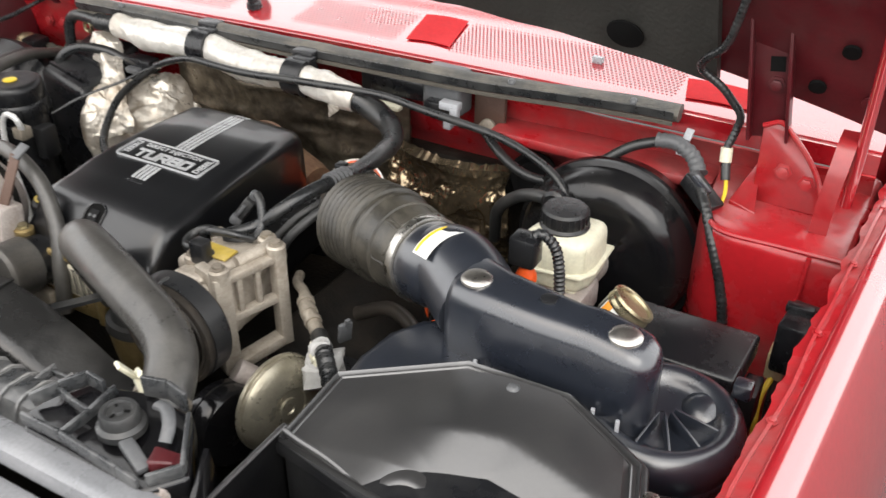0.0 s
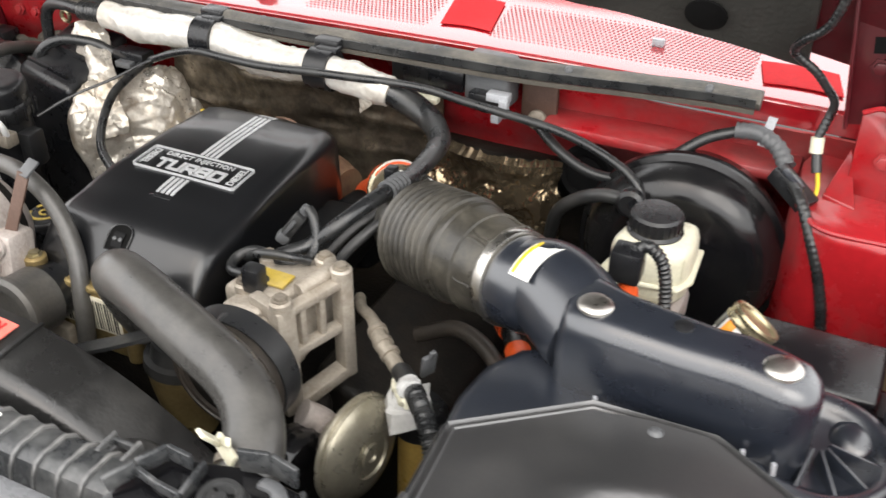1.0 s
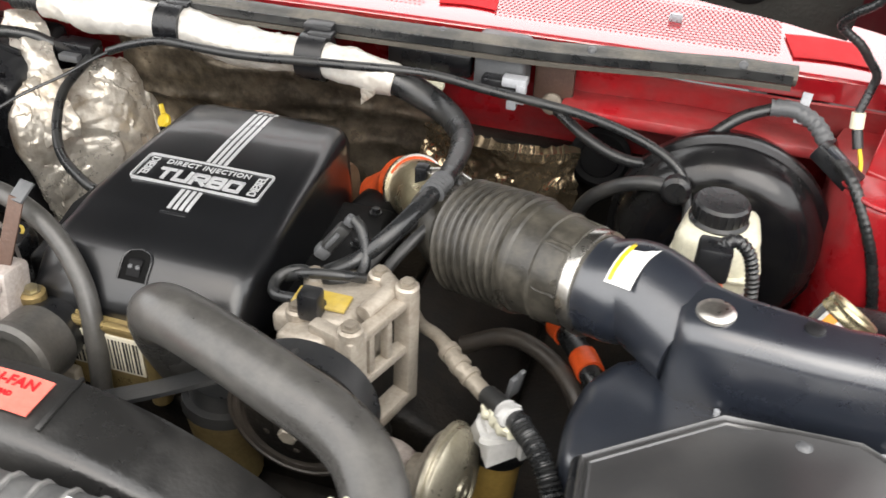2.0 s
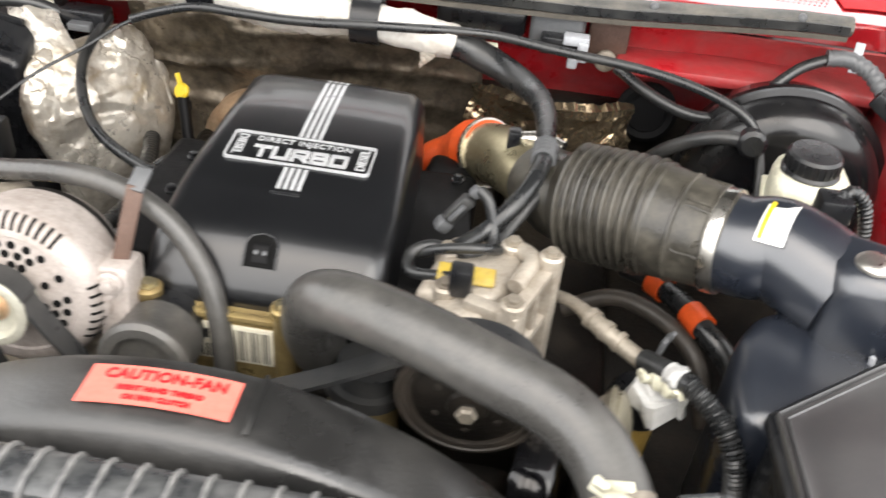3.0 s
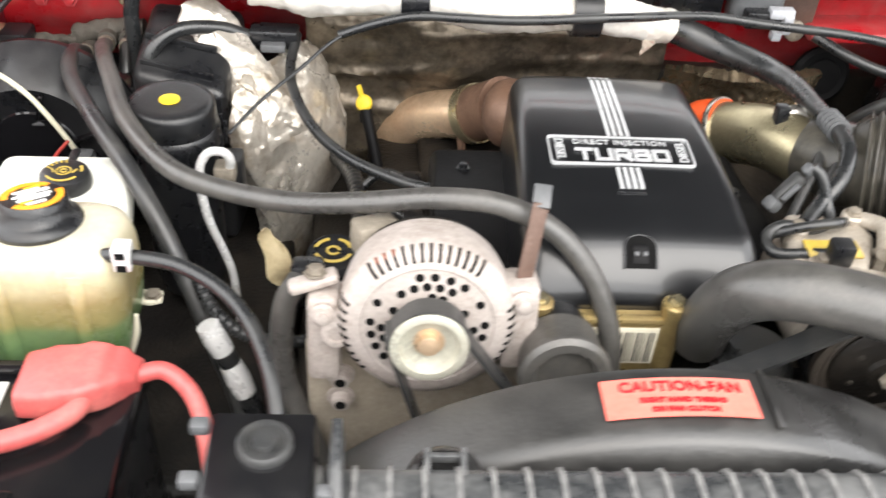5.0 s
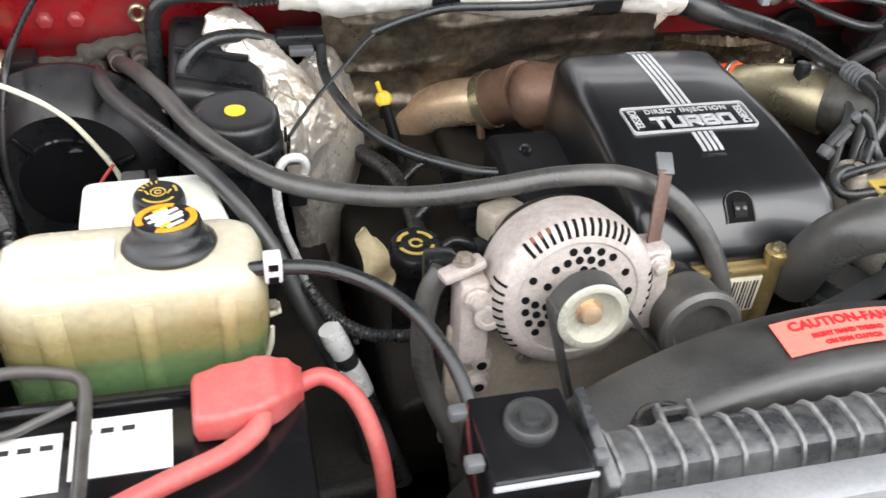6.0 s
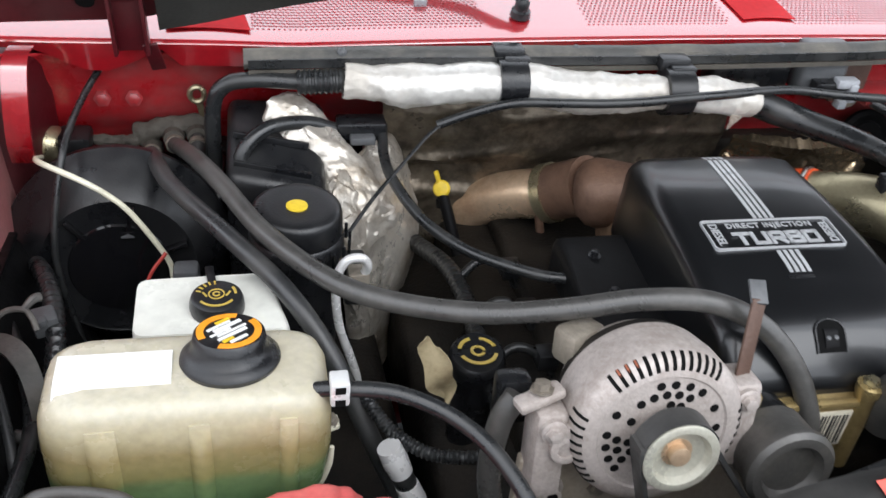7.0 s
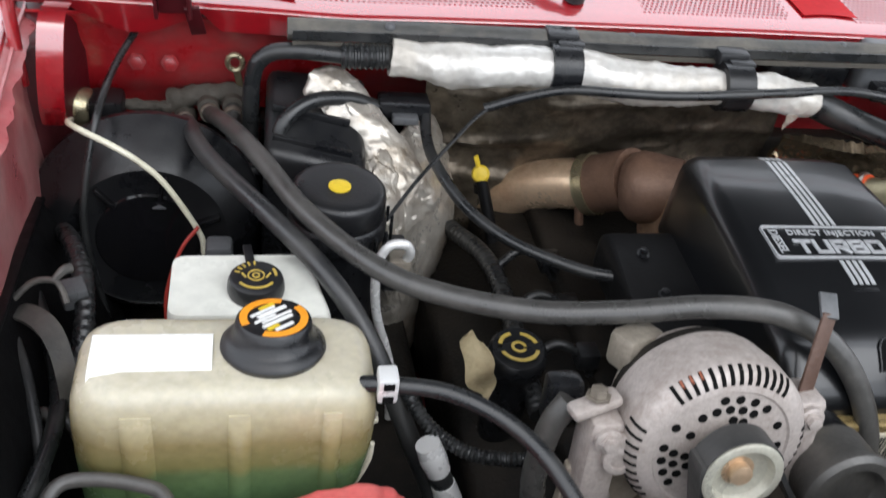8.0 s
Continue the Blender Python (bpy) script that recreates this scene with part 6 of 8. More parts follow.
def foil_tube():
    bm = tube([(-0.400, 1.083, 1.199), (-0.31, 1.080, 1.195), (-0.203, 1.078, 1.199), (-0.10, 1.068, 1.190), (0.0, 1.058, 1.196), (0.06, 1.054, 1.192), (0.104, 1.052, 1.184)], [0.018, 0.0215, 0.0200, 0.0210, 0.0210, 0.0195, 0.018, 0.0160], 48, 40)
    for v in bm.verts:
        v.co.z += 0.0025 * noise.noise(V(v.co.x * 22, v.co.z * 30, 2))
    return crease(bm, 6, ((12.0, 0.0030), (30.0, 0.0021), (75.0, 0.0011), (170.0, 0.0004)), 0.6)
part("foil_wrap", foil_tube(), FOIL_W, ft, "", 36)
part("foil_tail", rumple(sheet(lambda u, v: V(0.068 + 0.018 * u, 1.034 + 0.004 * u, 1.176 - 0.022 * v * (1 - 0.7 * u)), 6, 6, 0.001), 60, 0.003), FOIL, ft)
for x, y, z in ((-0.203, 1.078, 1.199), (0.000, 1.058, 1.196)):
    b = part("clamp", tube([(x - 0.017, y, z), (x + 0.017, y, z)], 0.0285, 28, 3), BLACK, ft, "wide black plastic clamp")
    part("clamp_ear", box((x - 0.020, y + 0.010, z + 0.020), (x + 0.018, y + 0.036, z + 0.037), 0.004), BLACK, b)
    part("clamp_ear", box((x - 0.010, y - 0.002, z + 0.024), (x + 0.022, y + 0.018, z + 0.031), 0.003), BLACK, b)
part("hose_end", tube([(0.098, 1.053, 1.186), (0.135, 1.056, 1.172), (0.175, 1.035, 1.164), (0.208, 0.985, 1.168), (0.221, 0.935, 1.174), (0.225, 0.880, 1.178), (0.225, 0.830, 1.186), (0.218, 0.780, 1.188), (0.202, 0.748, 1.176), (0.180, 0.730, 1.158), (0.158, 0.705, 1.154)], [0.0165, 0.0175, 0.0160, 0.0145, 0.0125, 0.0110, 0.0100, 0.0090, 0.0085, 0.0080, 0.0075], 18), CABLE, ft, "black convoluted wiring sleeve")
part("sleeve_tape", tube([(0.2255, 0.850, 1.183), (0.2245, 0.818, 1.187)], 0.0120, 16, 4, None, (0.008, 0.0008)), GREY, ft)
part("hose_start", tube([(-0.395, 1.084, 1.199), (-0.452, 1.086, 1.196)], 0.0135, 16, 4, None, (0.006, 0.0012)), CABLE, ft)
part("metal_pipe", tube([(-0.445, 1.087, 1.196), (-0.50, 1.094, 1.196), (-0.532, 1.10, 1.186), (-0.546, 1.10, 1.160), (-0.548, 1.098, 1.10), (-0.548, 1.09, 1.03), (-0.548, 1.08, 0.95)], 0.0095, 14), CABLE, ft)
for k, (dx, r) in enumerate(((0.012, 0.006), (-0.010, 0.005))):
    part("wire", tube([(0.229 + dx * 0.5, 0.876, 1.168), (0.231 + dx, 0.848, 1.170 - 0.004 * k), (0.222 + dx, 0.815, 1.164 - 0.006 * k), (0.204 + dx, 0.788, 1.150 - 0.006 * k), (0.186 + dx, 0.764, 1.128 - 0.008 * k), (0.176 + dx, 0.748, 1.100)], r, 10), RUBBER, ft)

# ---- cowl mounted module ----
cm = thing("cowl_relay_box", (0.22, 1.10, 1.16), "dark grey relay box with pale clips on the firewall", "relay box")
part("box", prism([(0.190, 1.085), (0.255, 1.082), (0.258, 1.120), (0.192, 1.122)], 1.165, 1.232, 0.008), GREY, cm)
part("connector", box((0.205, 1.066, 1.168), (0.250, 1.086, 1.190), 0.003), BLACK, cm)
part("clip", box((0.232, 1.062, 1.184), (0.262, 1.078, 1.196), 0.002), LGREY, cm)
part("clip", box((0.250, 1.060, 1.165), (0.262, 1.072, 1.190), 0.002), LGREY, cm)
part("clip", box((0.240, 1.060, 1.156), (0.252, 1.074, 1.168), 0.002), LGREY, cm)
part("backplate", box((0.262, 1.112, 1.140), (0.312, 1.122, 1.205), 0.004), BROWN, cm)
part("stud", lathe((0.288, 1.108, 1.150), (0, -1, 0.2), [(0, 0.014), (0.004, 0.013), (0.007, 0.008)], 16), ALLOY_D, cm)
part("tray", box((0.075, 1.10, 1.168), (0.185, 1.135, 1.200), 0.005), BLACK, cm)
part("tray_edge", box((0.085, 1.078, 1.155), (0.155, 1.092, 1.163), 0.002), CREAM, cm)
cm.location = V(cm.location) + V(0, 0.010, 0.006)

hose("control_cable", [(-0.292, 1.052, 1.158), (-0.250, 1.048, 1.176), (-0.203, 1.043, 1.190), (-0.150, 1.034, 1.194), (-0.10, 1.030, 1.195), (-0.05, 1.026, 1.199), (0.0, 1.023, 1.205), (0.060, 1.032, 1.205), (0.11, 1.046, 1.202), (0.16, 1.056, 1.198), (0.224, 1.053, 1.192), (0.334, 1.045, 1.185), (0.405, 1.022, 1.178), (0.452, 1.003, 1.160), (0.470, 0.985, 1.125), (0.474, 0.96, 1.09)], 0.0056, CABLE, "long black control cable lying over the foil-wrapped hose", "cable", 12)
hose("vacuum_hose", [(0.300, 1.085, 1.165), (0.345, 1.055, 1.150), (0.390, 1.040, 1.140), (0.430, 1.045, 1.142), (0.470, 1.065, 1.165), (0.508, 1.088, 1.192), (0.545, 1.103, 1.204)], 0.0068, CABLE, "black vacuum hose sagging across the red firewall", "hose", 12)
wt = thing("wiring_loom", (0.59, 1.08, 1.0), "taped wiring loom with a black connector on the firewall", "wiring")
part("tape", tube([(0.540, 1.103, 1.204), (0.565, 1.102, 1.206), (0.590, 1.092, 1.198), (0.606, 1.075, 1.184)], 0.010, 14, 6, None, (0.009, 0.0008)), GREY, wt, "grey friction tape")
part("tie_tab", bar((0.577, 1.118, 1.222), (0.572, 1.096, 1.193), 0.011, 0.003), LGREY, wt)
part("connector", bar((0.596, 1.062, 1.185), (0.640, 1.036, 1.160), 0.022, 0.022, 0.003), BLACK, wt, "black plug connector")
part("connector_latch", bar((0.606, 1.052, 1.192), (0.628, 1.038, 1.180), 0.010, 0.006, 0.001), NAVY, wt)
part("sleeve", tube([(0.612, 1.055, 1.180), (0.630, 1.020, 1.176), (0.652, 0.992, 1.142), (0.672, 0.982, 1.095), (0.686, 0.972, 1.04), (0.69, 0.95, 0.98)], 0.0065, 12, 8, None, (0.007, 0.0004)), CABLE, wt)
part("wire", tube([(0.634, 1.046, 1.160), (0.642, 1.050, 1.164), (0.643, 1.062, 1.174), (0.638, 1.078, 1.188)], 0.0025, 8), YELLOW, wt, "yellow wire")
part("wire", tube([(0.638, 1.076, 1.184), (0.633, 1.086, 1.202)], 0.006, 10, 4), CABLE, wt)
part("joint", tube([(0.632, 1.087, 1.203), (0.630, 1.092, 1.220)], 0.0075, 12, 3), CREAM, wt, "white wire joint")
part("wire", tube([(0.630, 1.092, 1.220), (0.636, 1.10, 1.245), (0.637, 1.10, 1.262), (0.625, 1.098, 1.278), (0.610, 1.092, 1.296), (0.585, 1.085, 1.316), (0.592, 1.07, 1.335), (0.615, 1.06, 1.36), (0.63, 1.05, 1.42)], 0.0050, 10, 8, None, (0.006, 0.0003)), CABLE, wt)

# ---- brake booster and master cylinder ----
bo = thing("brake_booster", (0.505, 1.04, 0.94), "large round glossy black brake booster on the firewall", "brake booster")
part("rear_shell", lathe((0.505, 1.125, 1.070), (0, -1, 0.04), [(0, 0.06), (0.01, 0.095), (0.045, 0.115), (0.075, 0.1225), (0.080, 0.1265), (0.088, 0.1265)], 72), GLOSS, bo)
part("front_shell", lathe((0.505, 1.037, 1.0735), (0, -1, 0.04), [(0, 0.1265), (0.004, 0.1255), (0.006, 0.119), (0.012, 0.1165), (0.026, 0.113), (0.036, 0.106), (0.044, 0.094), (0.047, 0.080), (0.046, 0.066), (0.050, 0.052), (0.054, 0.036), (0.056, 0.02)], 72), GLOSS, bo)
part("check_valve", lathe((0.450, 0.996, 1.154), (0, -1, 0.1), [(0, 0.012), (0.010, 0.012), (0.010, 0.016), (0.022, 0.0165), (0.026, 0.012)], 20), BLACK, bo, "black rubber check valve")
part("vacuum_elbow", tube([(0.450, 0.980, 1.155), (0.420, 0.988, 1.153), (0.385, 1.0, 1.134), (0.352, 1.02, 1.095), (0.335, 1.05, 1.03)], 0.0085, 14), RUBBER, bo)
part("firewall_plug", lathe((0.355, 1.145, 1.080), (0, -1, 0.2), [(0, 0.040), (0.006, 0.040), (0.010, 0.034), (0.008, 0.026), (0.012, 0.024), (0.012, 0.01)], 28), MATTE, truck, "black rubber firewall grommet")
bo.location = V(bo.location) + V(0.004, 0, -0.008)
mc = thing("brake_master_cylinder", (0.50, 0.88, 1.03), "aluminium brake master cylinder with a cream fluid reservoir", "brake master cylinder")
part("cylinder", tube([(0.503, 0.985, 1.075), (0.502, 0.80, 1.068)], [0.030, 0.026, 0.024, 0.024, 0.022], 24, 8), ALLOY, mc)
part("casting", box((0.482, 0.815, 1.060), (0.545, 0.92, 1.100), 0.008), ALLOY, mc)
rs = part("reservoir", prism([(0.456, 0.872), (0.480, 0.856), (0.536, 0.862), (0.546, 0.884), (0.544, 0.945), (0.470, 0.945)], 1.100, 1.168, 0.014, None, 0.95), CREAM, mc, "cream plastic fluid reservoir")
part("reservoir_seam", prism([(0.453, 0.870), (0.479, 0.853), (0.539, 0.859), (0.550, 0.882), (0.548, 0.949), (0.467, 0.949)], 1.124, 1.129, 0.002), CREAM, rs)
part("reservoir_lower", prism([(0.478, 0.866), (0.532, 0.866), (0.532, 0.93), (0.478, 0.93)], 1.085, 1.104, 0.006), CREAM, rs)
cp = part("cap", lathe((0.499, 0.902, 1.164), (0, 0, 1), [(0, 0.029), (0.006, 0.030), (0.009, 0.0275), (0.024, 0.0275), (0.027, 0.025), (0.0275, 0.004)], 30), BLACK, rs, "black ribbed cap")
rb = part("cap_rib", box((0.498, 0.8735, 1.174), (0.500, 0.8755, 1.187), 0.0004), BLACK, cp)
for k in range(1, 24):
    twin(rb, Matrix.Translation((0.499, 0.902, 0)) @ Matrix.Rotation(radians(15 * k), 4, "Z") @ Matrix.Translation((-0.499, -0.902, 0)))
part("level_sensor", box((0.480, 0.786, 1.171), (0.511, 0.813, 1.206), 0.004), BLACK, mc, "black level sensor plug")
part("sensor_lead", tube([(0.494, 0.798, 1.196), (0.510, 0.806, 1.208), (0.528, 0.808, 1.190), (0.537, 0.802, 1.145), (0.537, 0.795, 1.09)], 0.0062, 10, 8, None, (0.005, 0.0007)), CABLE, mc)
sw = part("pressure_switch", lathe((0.492, 0.806, 1.100), (0.1, -0.1, 1), [(0, 0.013), (0.045, 0.013), (0.048, 0.011), (0.050, 0.010)], 16), CREAM, mc)
part("switch_tag", lathe((0.499, 0.798, 1.152), (0.0, -0.1, 1), [(0, 0.012), (0.008, 0.0115), (0.014, 0.008), (0.018, 0.007)], 14), ORANGE, sw, "orange-red switch tag")
part("bracket_loop", tube([(0.545, 0.845, 1.075), (0.560, 0.835, 1.085), (0.565, 0.825, 1.07), (0.555, 0.815, 1.04), (0.55, 0.81, 1.0)], 0.009, 10), ALLOY, mc)
part("wire", tube([(0.548, 0.84, 1.095), (0.542, 0.82, 1.09), (0.54, 0.805, 1.06), (0.545, 0.80, 1.02)], 0.002, 8), YELLOW, mc)

# ---- air intake ----
it = thing("intake_bellows", (0.33, 0.79, 1.08), "dusty black ribbed rubber intake duct", "intake duct")
ring0, ring1 = V(0.402, 0.753, 1.169), V(0.262, 0.821, 1.145)
d = (ring1 - ring0)
def bellow(f):
    """Cuff with two moulded rings, eight ribs, tapering neck."""
    if f < 0.46:
        return 0.0465 + 0.018 * f + (0.0020 if 0.25 < f < 0.275 or 0.405 < f < 0.43 else 0)
    if f < 0.92:
        return 0.0555 + 0.0028 * math.cos((f - 0.46) / 0.46 * 2 * math.pi * 8)
    return 0.0555 - 0.010 * (f - 0.92) / 0.08
part("bellows", tube([ring0, ring0 + d * 0.26 + V(0, 0, 0.002), ring0 + d * 0.53 + V(0, 0, 0.004), ring0 + d * 0.79 + V(0, 0, 0.002), ring0 + d * 1.06], bellow, 48, 44), BELLOWS, it, "", 60)
bn = d.normalized().cross(V(0, 0, 1)).normalized()
bw = bn.cross(d.normalized())
def on_duct(f, deg, r=0.0493):
    return ring0 + d * f + V(0, 0, 0.004 * f * 2) + (bn * math.sin(radians(deg)) - bw * math.cos(radians(deg))) * -r
for a0, a1 in ((-28, 24), (34, 82), (-84, -38)):
    part("moulded_frame", tube([on_duct(0.08, a0), on_duct(0.08, (a0 + a1) / 2), on_duct(0.08, a1), on_duct(0.12, a1 + 1), on_duct(0.24, a1), on_duct(0.24, (a0 + a1) / 2), on_duct(0.24, a0), on_duct(0.12, a0 - 1), on_duct(0.08, a0)], 0.0016, 6), BELLOWS, it)
part("moulded_loop", tube([ring0 + d * 0.10 + V(-0.01, -0.040, 0.020), ring0 + d * 0.2 + V(-0.01, -0.044, 0.018), ring0 + d * 0.22 + V(0, -0.048, -0.010), ring0 + d * 0.10 + V(0, -0.046, -0.010)], 0.003, 8), BELLOWS, it)
part("collar", tube([ring1 - d * 0.04, ring1 + d * 0.06, ring1 + V(-0.030, 0.026, -0.004), ring1 + V(-0.042, 0.040, -0.006)], [0.0455, 0.0440, 0.0400, 0.036], 36, 5), BELLOWS, it)
band(ring0 + d * 0.04, d, 0.0482, 0.013, STEEL, it, "steel_band")
ip = thing("compressor_inlet_pipe", (0.19, 0.93, 1.05), "dull metal intake pipe with an orange silicone boot", "intake pipe")
part("pipe", tube([(0.228, 0.862, 1.128), (0.206, 0.892, 1.128), (0.184, 0.928, 1.115), (0.162, 0.962, 1.096)], [0.035, 0.036, 0.036, 0.036], 32), ZINC, ip)
part("boot", tube([(0.166, 0.957, 1.100), (0.152, 0.973, 1.090), (0.134, 0.986, 1.076), (0.10, 1.0, 1.05)], [0.038, 0.038, 0.028, 0.026], 30), ORANGE, ip, "orange-red silicone boot")
band((0.1635, 0.960, 1.098), (-1, 1, -0.7), 0.039, 0.006, STEEL, ip, "steel_band")
part("sensor", box((0.186, 0.880, 1.135), (0.200, 0.896, 1.176), 0.003), BLACK, ip)
part("vent_pipe", tube([(0.196, 0.900, 1.156), (0.222, 0.900, 1.160), (0.245, 0.890, 1.158)], 0.010, 16), STEEL, ip)

arm = thing("intake_elbow_duct", (0.55, 0.69, 1.08), "blue-black moulded intake duct with round bolts on top", "intake duct")
def arm_shell():
    loops = []
    for x, yc, hw, zt, zb, r in ((0.468, 0.712, 0.040, 1.200, 1.110, 0.030), (0.472, 0.706, 0.043, 1.212, 1.108, 0.026), (0.482, 0.698, 0.042, 1.2185, 1.108, 0.022), (0.52, 0.686, 0.035, 1.2205, 1.108, 0.020), (0.575, 0.679, 0.032, 1.2205, 1.108, 0.020), (0.600, 0.678, 0.030, 1.2195, 1.106, 0.020),
                                 (0.622, 0.679, 0.031, 1.2195, 1.104, 0.020), (0.655, 0.672, 0.030, 1.2185, 1.102, 0.019), (0.672, 0.670, 0.027, 1.2165, 1.102, 0.018), (0.682, 0.669, 0.020, 1.211, 1.104, 0.016), (0.687, 0.668, 0.012, 1.203, 1.108, 0.010)):
        h = (zt - zb) / 2
        loops.append([V(x, yc + a, zb + h + b) for a, b in rrect(hw, h, min(r, hw * 0.95), 6)])
    return skin(bmesh.new(), loops)
part("duct", arm_shell(), NAVY, arm, "", 60)
part("duct_body", prism([(0.404, 0.565), (0.399, 0.615), (0.406, 0.660), (0.428, 0.695), (0.470, 0.716), (0.600, 0.712), (0.640, 0.680), (0.640, 0.600), (0.500, 0.560)], 0.93, [1.136, 1.138, 1.142, 1.145, 1.146, 1.146, 1.146, 1.140, 1.138], 0.018), NAVY, arm, "", 60)
part("round_neck", tube([ring0 + d * 0.015, ring0 - d * 0.12, ring0 - d * 0.30 + V(0, 0.006, 0.002), (0.492, 0.703, 1.170)], [0.0460, 0.0466, 0.0472, 0.0465], 40, 8), NAVY, arm, "", 60)
sk = part("neck_label", sheet(lambda u, v: ring0 - d * (0.185 + 0.16 * v) + (d.normalized().cross(V(0, 0, 1)).normalized() * math.sin(radians(-48 + 96 * u)) + d.normalized().cross(V(0, 0, 1)).normalized().cross(d.normalized()) * -math.cos(radians(-48 + 96 * u))) * -0.0492, 14, 4, 0.0006), WHITE, arm, "white sticker with a yellow stripe")
nside = d.normalized().cross(V(0, 0, 1)).normalized()
nup = nside.cross(d.normalized())
part("label_stripe", sheet(lambda u, v: ring0 - d * (0.198 + 0.025 * v) + (nside * math.sin(radians(-45 + 90 * u)) - nup * math.cos(radians(-45 + 90 * u))) * -0.0499, 14, 2, 0.0006), YELLOW, sk)
for x, y, z, r in ((0.498, 0.680, 1.2205, 0.0155), (0.653, 0.668, 1.2185, 0.0155)):
    b = part("fixing_bolt", lathe((x, y, z - 0.002), (0, 0, 1), [(0, r), (0.003, r), (0.0055, r * 0.85), (0.0068, r * 0.5), (0.007, 0.002)], 28), STEEL, arm, "domed pale bolt head")
part("small_screw", lathe((0.572, 0.683, 1.2195), (0, 0, 1), [(0, 0.008), (0.003, 0.008), (0.004, 0.005)], 16), BLACK, arm)
for x, y in ((0.515, 0.648), (0.640, 0.640), (0.665, 0.636)):
    part("side_rib", bar((x, y, 1.150), (x + 0.002, y - 0.006, 1.118), 0.004, 0.005), LGREY, arm)

fh = thing("air_filter_housing", (0.66, 0.64, 0.95), "round blue-black air filter housing", "air filter")
part("housing", lathe((0.693, 0.686, 0.96), (0, 0, 1), [(0, 0.066), (0.12, 0.070), (0.146, 0.0745), (0.158, 0.0775), (0.167, 0.0765), (0.174, 0.0735), (0.179, 0.0685), (0.1805, 0.062), (0.179, 0.056), (0.174, 0.051), (0.170, 0.047), (0.167, 0.040), (0.165, 0.020), (0.164, 0.002)], 64), NAVY, fh, "", 60)
part("housing_skirt", lathe((0.688, 0.690, 0.94), (0, 0, 1), [(0, 0.070), (0.150, 0.079), (0.158, 0.081), (0.163, 0.078), (0.164, 0.070)], 56), NAVY, fh, "", 60)
for a in (-100, -66, -34, 0):
    c, s = math.cos(radians(a)), math.sin(radians(a))
    part("rib", bar((0.693 + 0.008 * c, 0.686 + 0.008 * s, 1.130), (0.693 + 0.050 * c, 0.686 + 0.050 * s, 1.122), 0.0025, 0.026, 0.0008), NAVY, fh)
part("lobe", lathe((0.722, 0.722, 1.084), (0.1, -0.1, 1), [(0, 0.026), (0.034, 0.026), (0.044, 0.022), (0.050, 0.014), (0.052, 0.002)], 28), NAVY, fh)
part("latch_clip", box((0.742, 0.735, 1.135), (0.760, 0.752, 1.152), 0.003), NAVY, fh)
part("latch", box((0.735, 0.600, 1.075), (0.757, 0.625, 1.105), 0.004), BLACK, fh)

ab = thing("air_intake_box", (0.55, 0.50, 0.90), "dusty black plastic air intake box with a raised rim", "air box")
RIM = [(0.419, 0.554), (0.518, 0.630), (0.620, 0.634), (0.705, 0.583), (0.730, 0.50), (0.725, 0.415), (0.610, 0.400), (0.535, 0.442), (0.425, 0.458)]
part("box_body", prism(RIM, 0.90, 1.150, 0.010), BLACK, ab)
part("box_rim", prism([(x * 1.0 + (x - 0.56) * 0.04, y + (y - 0.50) * 0.05) for x, y in RIM], 1.144, 1.158, 0.004), BLACK, ab)
def lid_top():
    """Raised edge, then a pressed top that swells towards its outer half."""
    cx, cy = 0.565, 0.49
    rim = []
    for (x0, y0), (x1, y1) in zip(RIM, RIM[1:] + RIM[:1]):
        rim += [(x0 + (x1 - x0) * k / 10, y0 + (y1 - y0) * k / 10) for k in range(10)]
    loops = []
    for s, z in [(1.0, 1.156), (0.997, 1.1625), (0.990, 1.1640), (0.983, 1.1625), (0.974, 1.1600), (0.955, 1.1600), (0.950, 1.1625), (0.944, 1.1630), (0.937, 1.1615)] + [(0.90 - 0.0368 * k, 1.161 + 0.0003 * k) for k in range(25)]:
        loop = []
        for x, y in rim:
            px, py = cx + (x - cx) * s, cy + (y - cy) * s
            side = max(0.0, min(1.0, (px - 0.50) / 0.07))
            fall = max(0.0, 0.545 - 0.25 * abs(px - 0.60) - py)
            swell = (0.010 - 0.50 * fall) * side * side * (3 - 2 * side)
            loop.append(V(px, py, z + (swell if s < 0.91 else 0)))
        loops.append(loop)
    return skin(bmesh.new(), loops)
part("box_lid", lid_top(), LID, ab, "", 35)
part("lid_boss", lathe((0.548, 0.455, 1.146), (0.1, -0.25, 1), [(0, 0.040), (0.005, 0.033), (0.008, 0.025), (0.0085, 0.018), (0.006, 0.014), (0.001, 0.011), (0.001, 0.006), (0.005, 0.005), (0.005, 0.001)], 28), LID, ab)
part("lid_screw", lathe((0.575, 0.606, 1.170), (0, 0.2, 1), [(0, 0.007), (0.003, 0.006), (0.005, 0.003)], 14), GREY, ab)
for k in range(7):
    part("moulded_mark", box((0.53 + 0.011 * k, 0.585 - 0.004 * k, 1.160), (0.538 + 0.011 * k, 0.594 - 0.004 * k, 1.1635 + 0.0014 * k), 0.0005), LID, ab)
part("corner_bolt", bolt((0.722, 0.555, 1.150), (0, 0, 1), 0.008, 0.008), STEEL, ab)
part("inlet_cheek", sheet(lambda u, v: V(0.424 - 0.004 * u, 0.462 - 0.140 * u, 1.166 - 0.12 * v - 0.006 * u), 8, 4, 0.003), MATTE, ab)
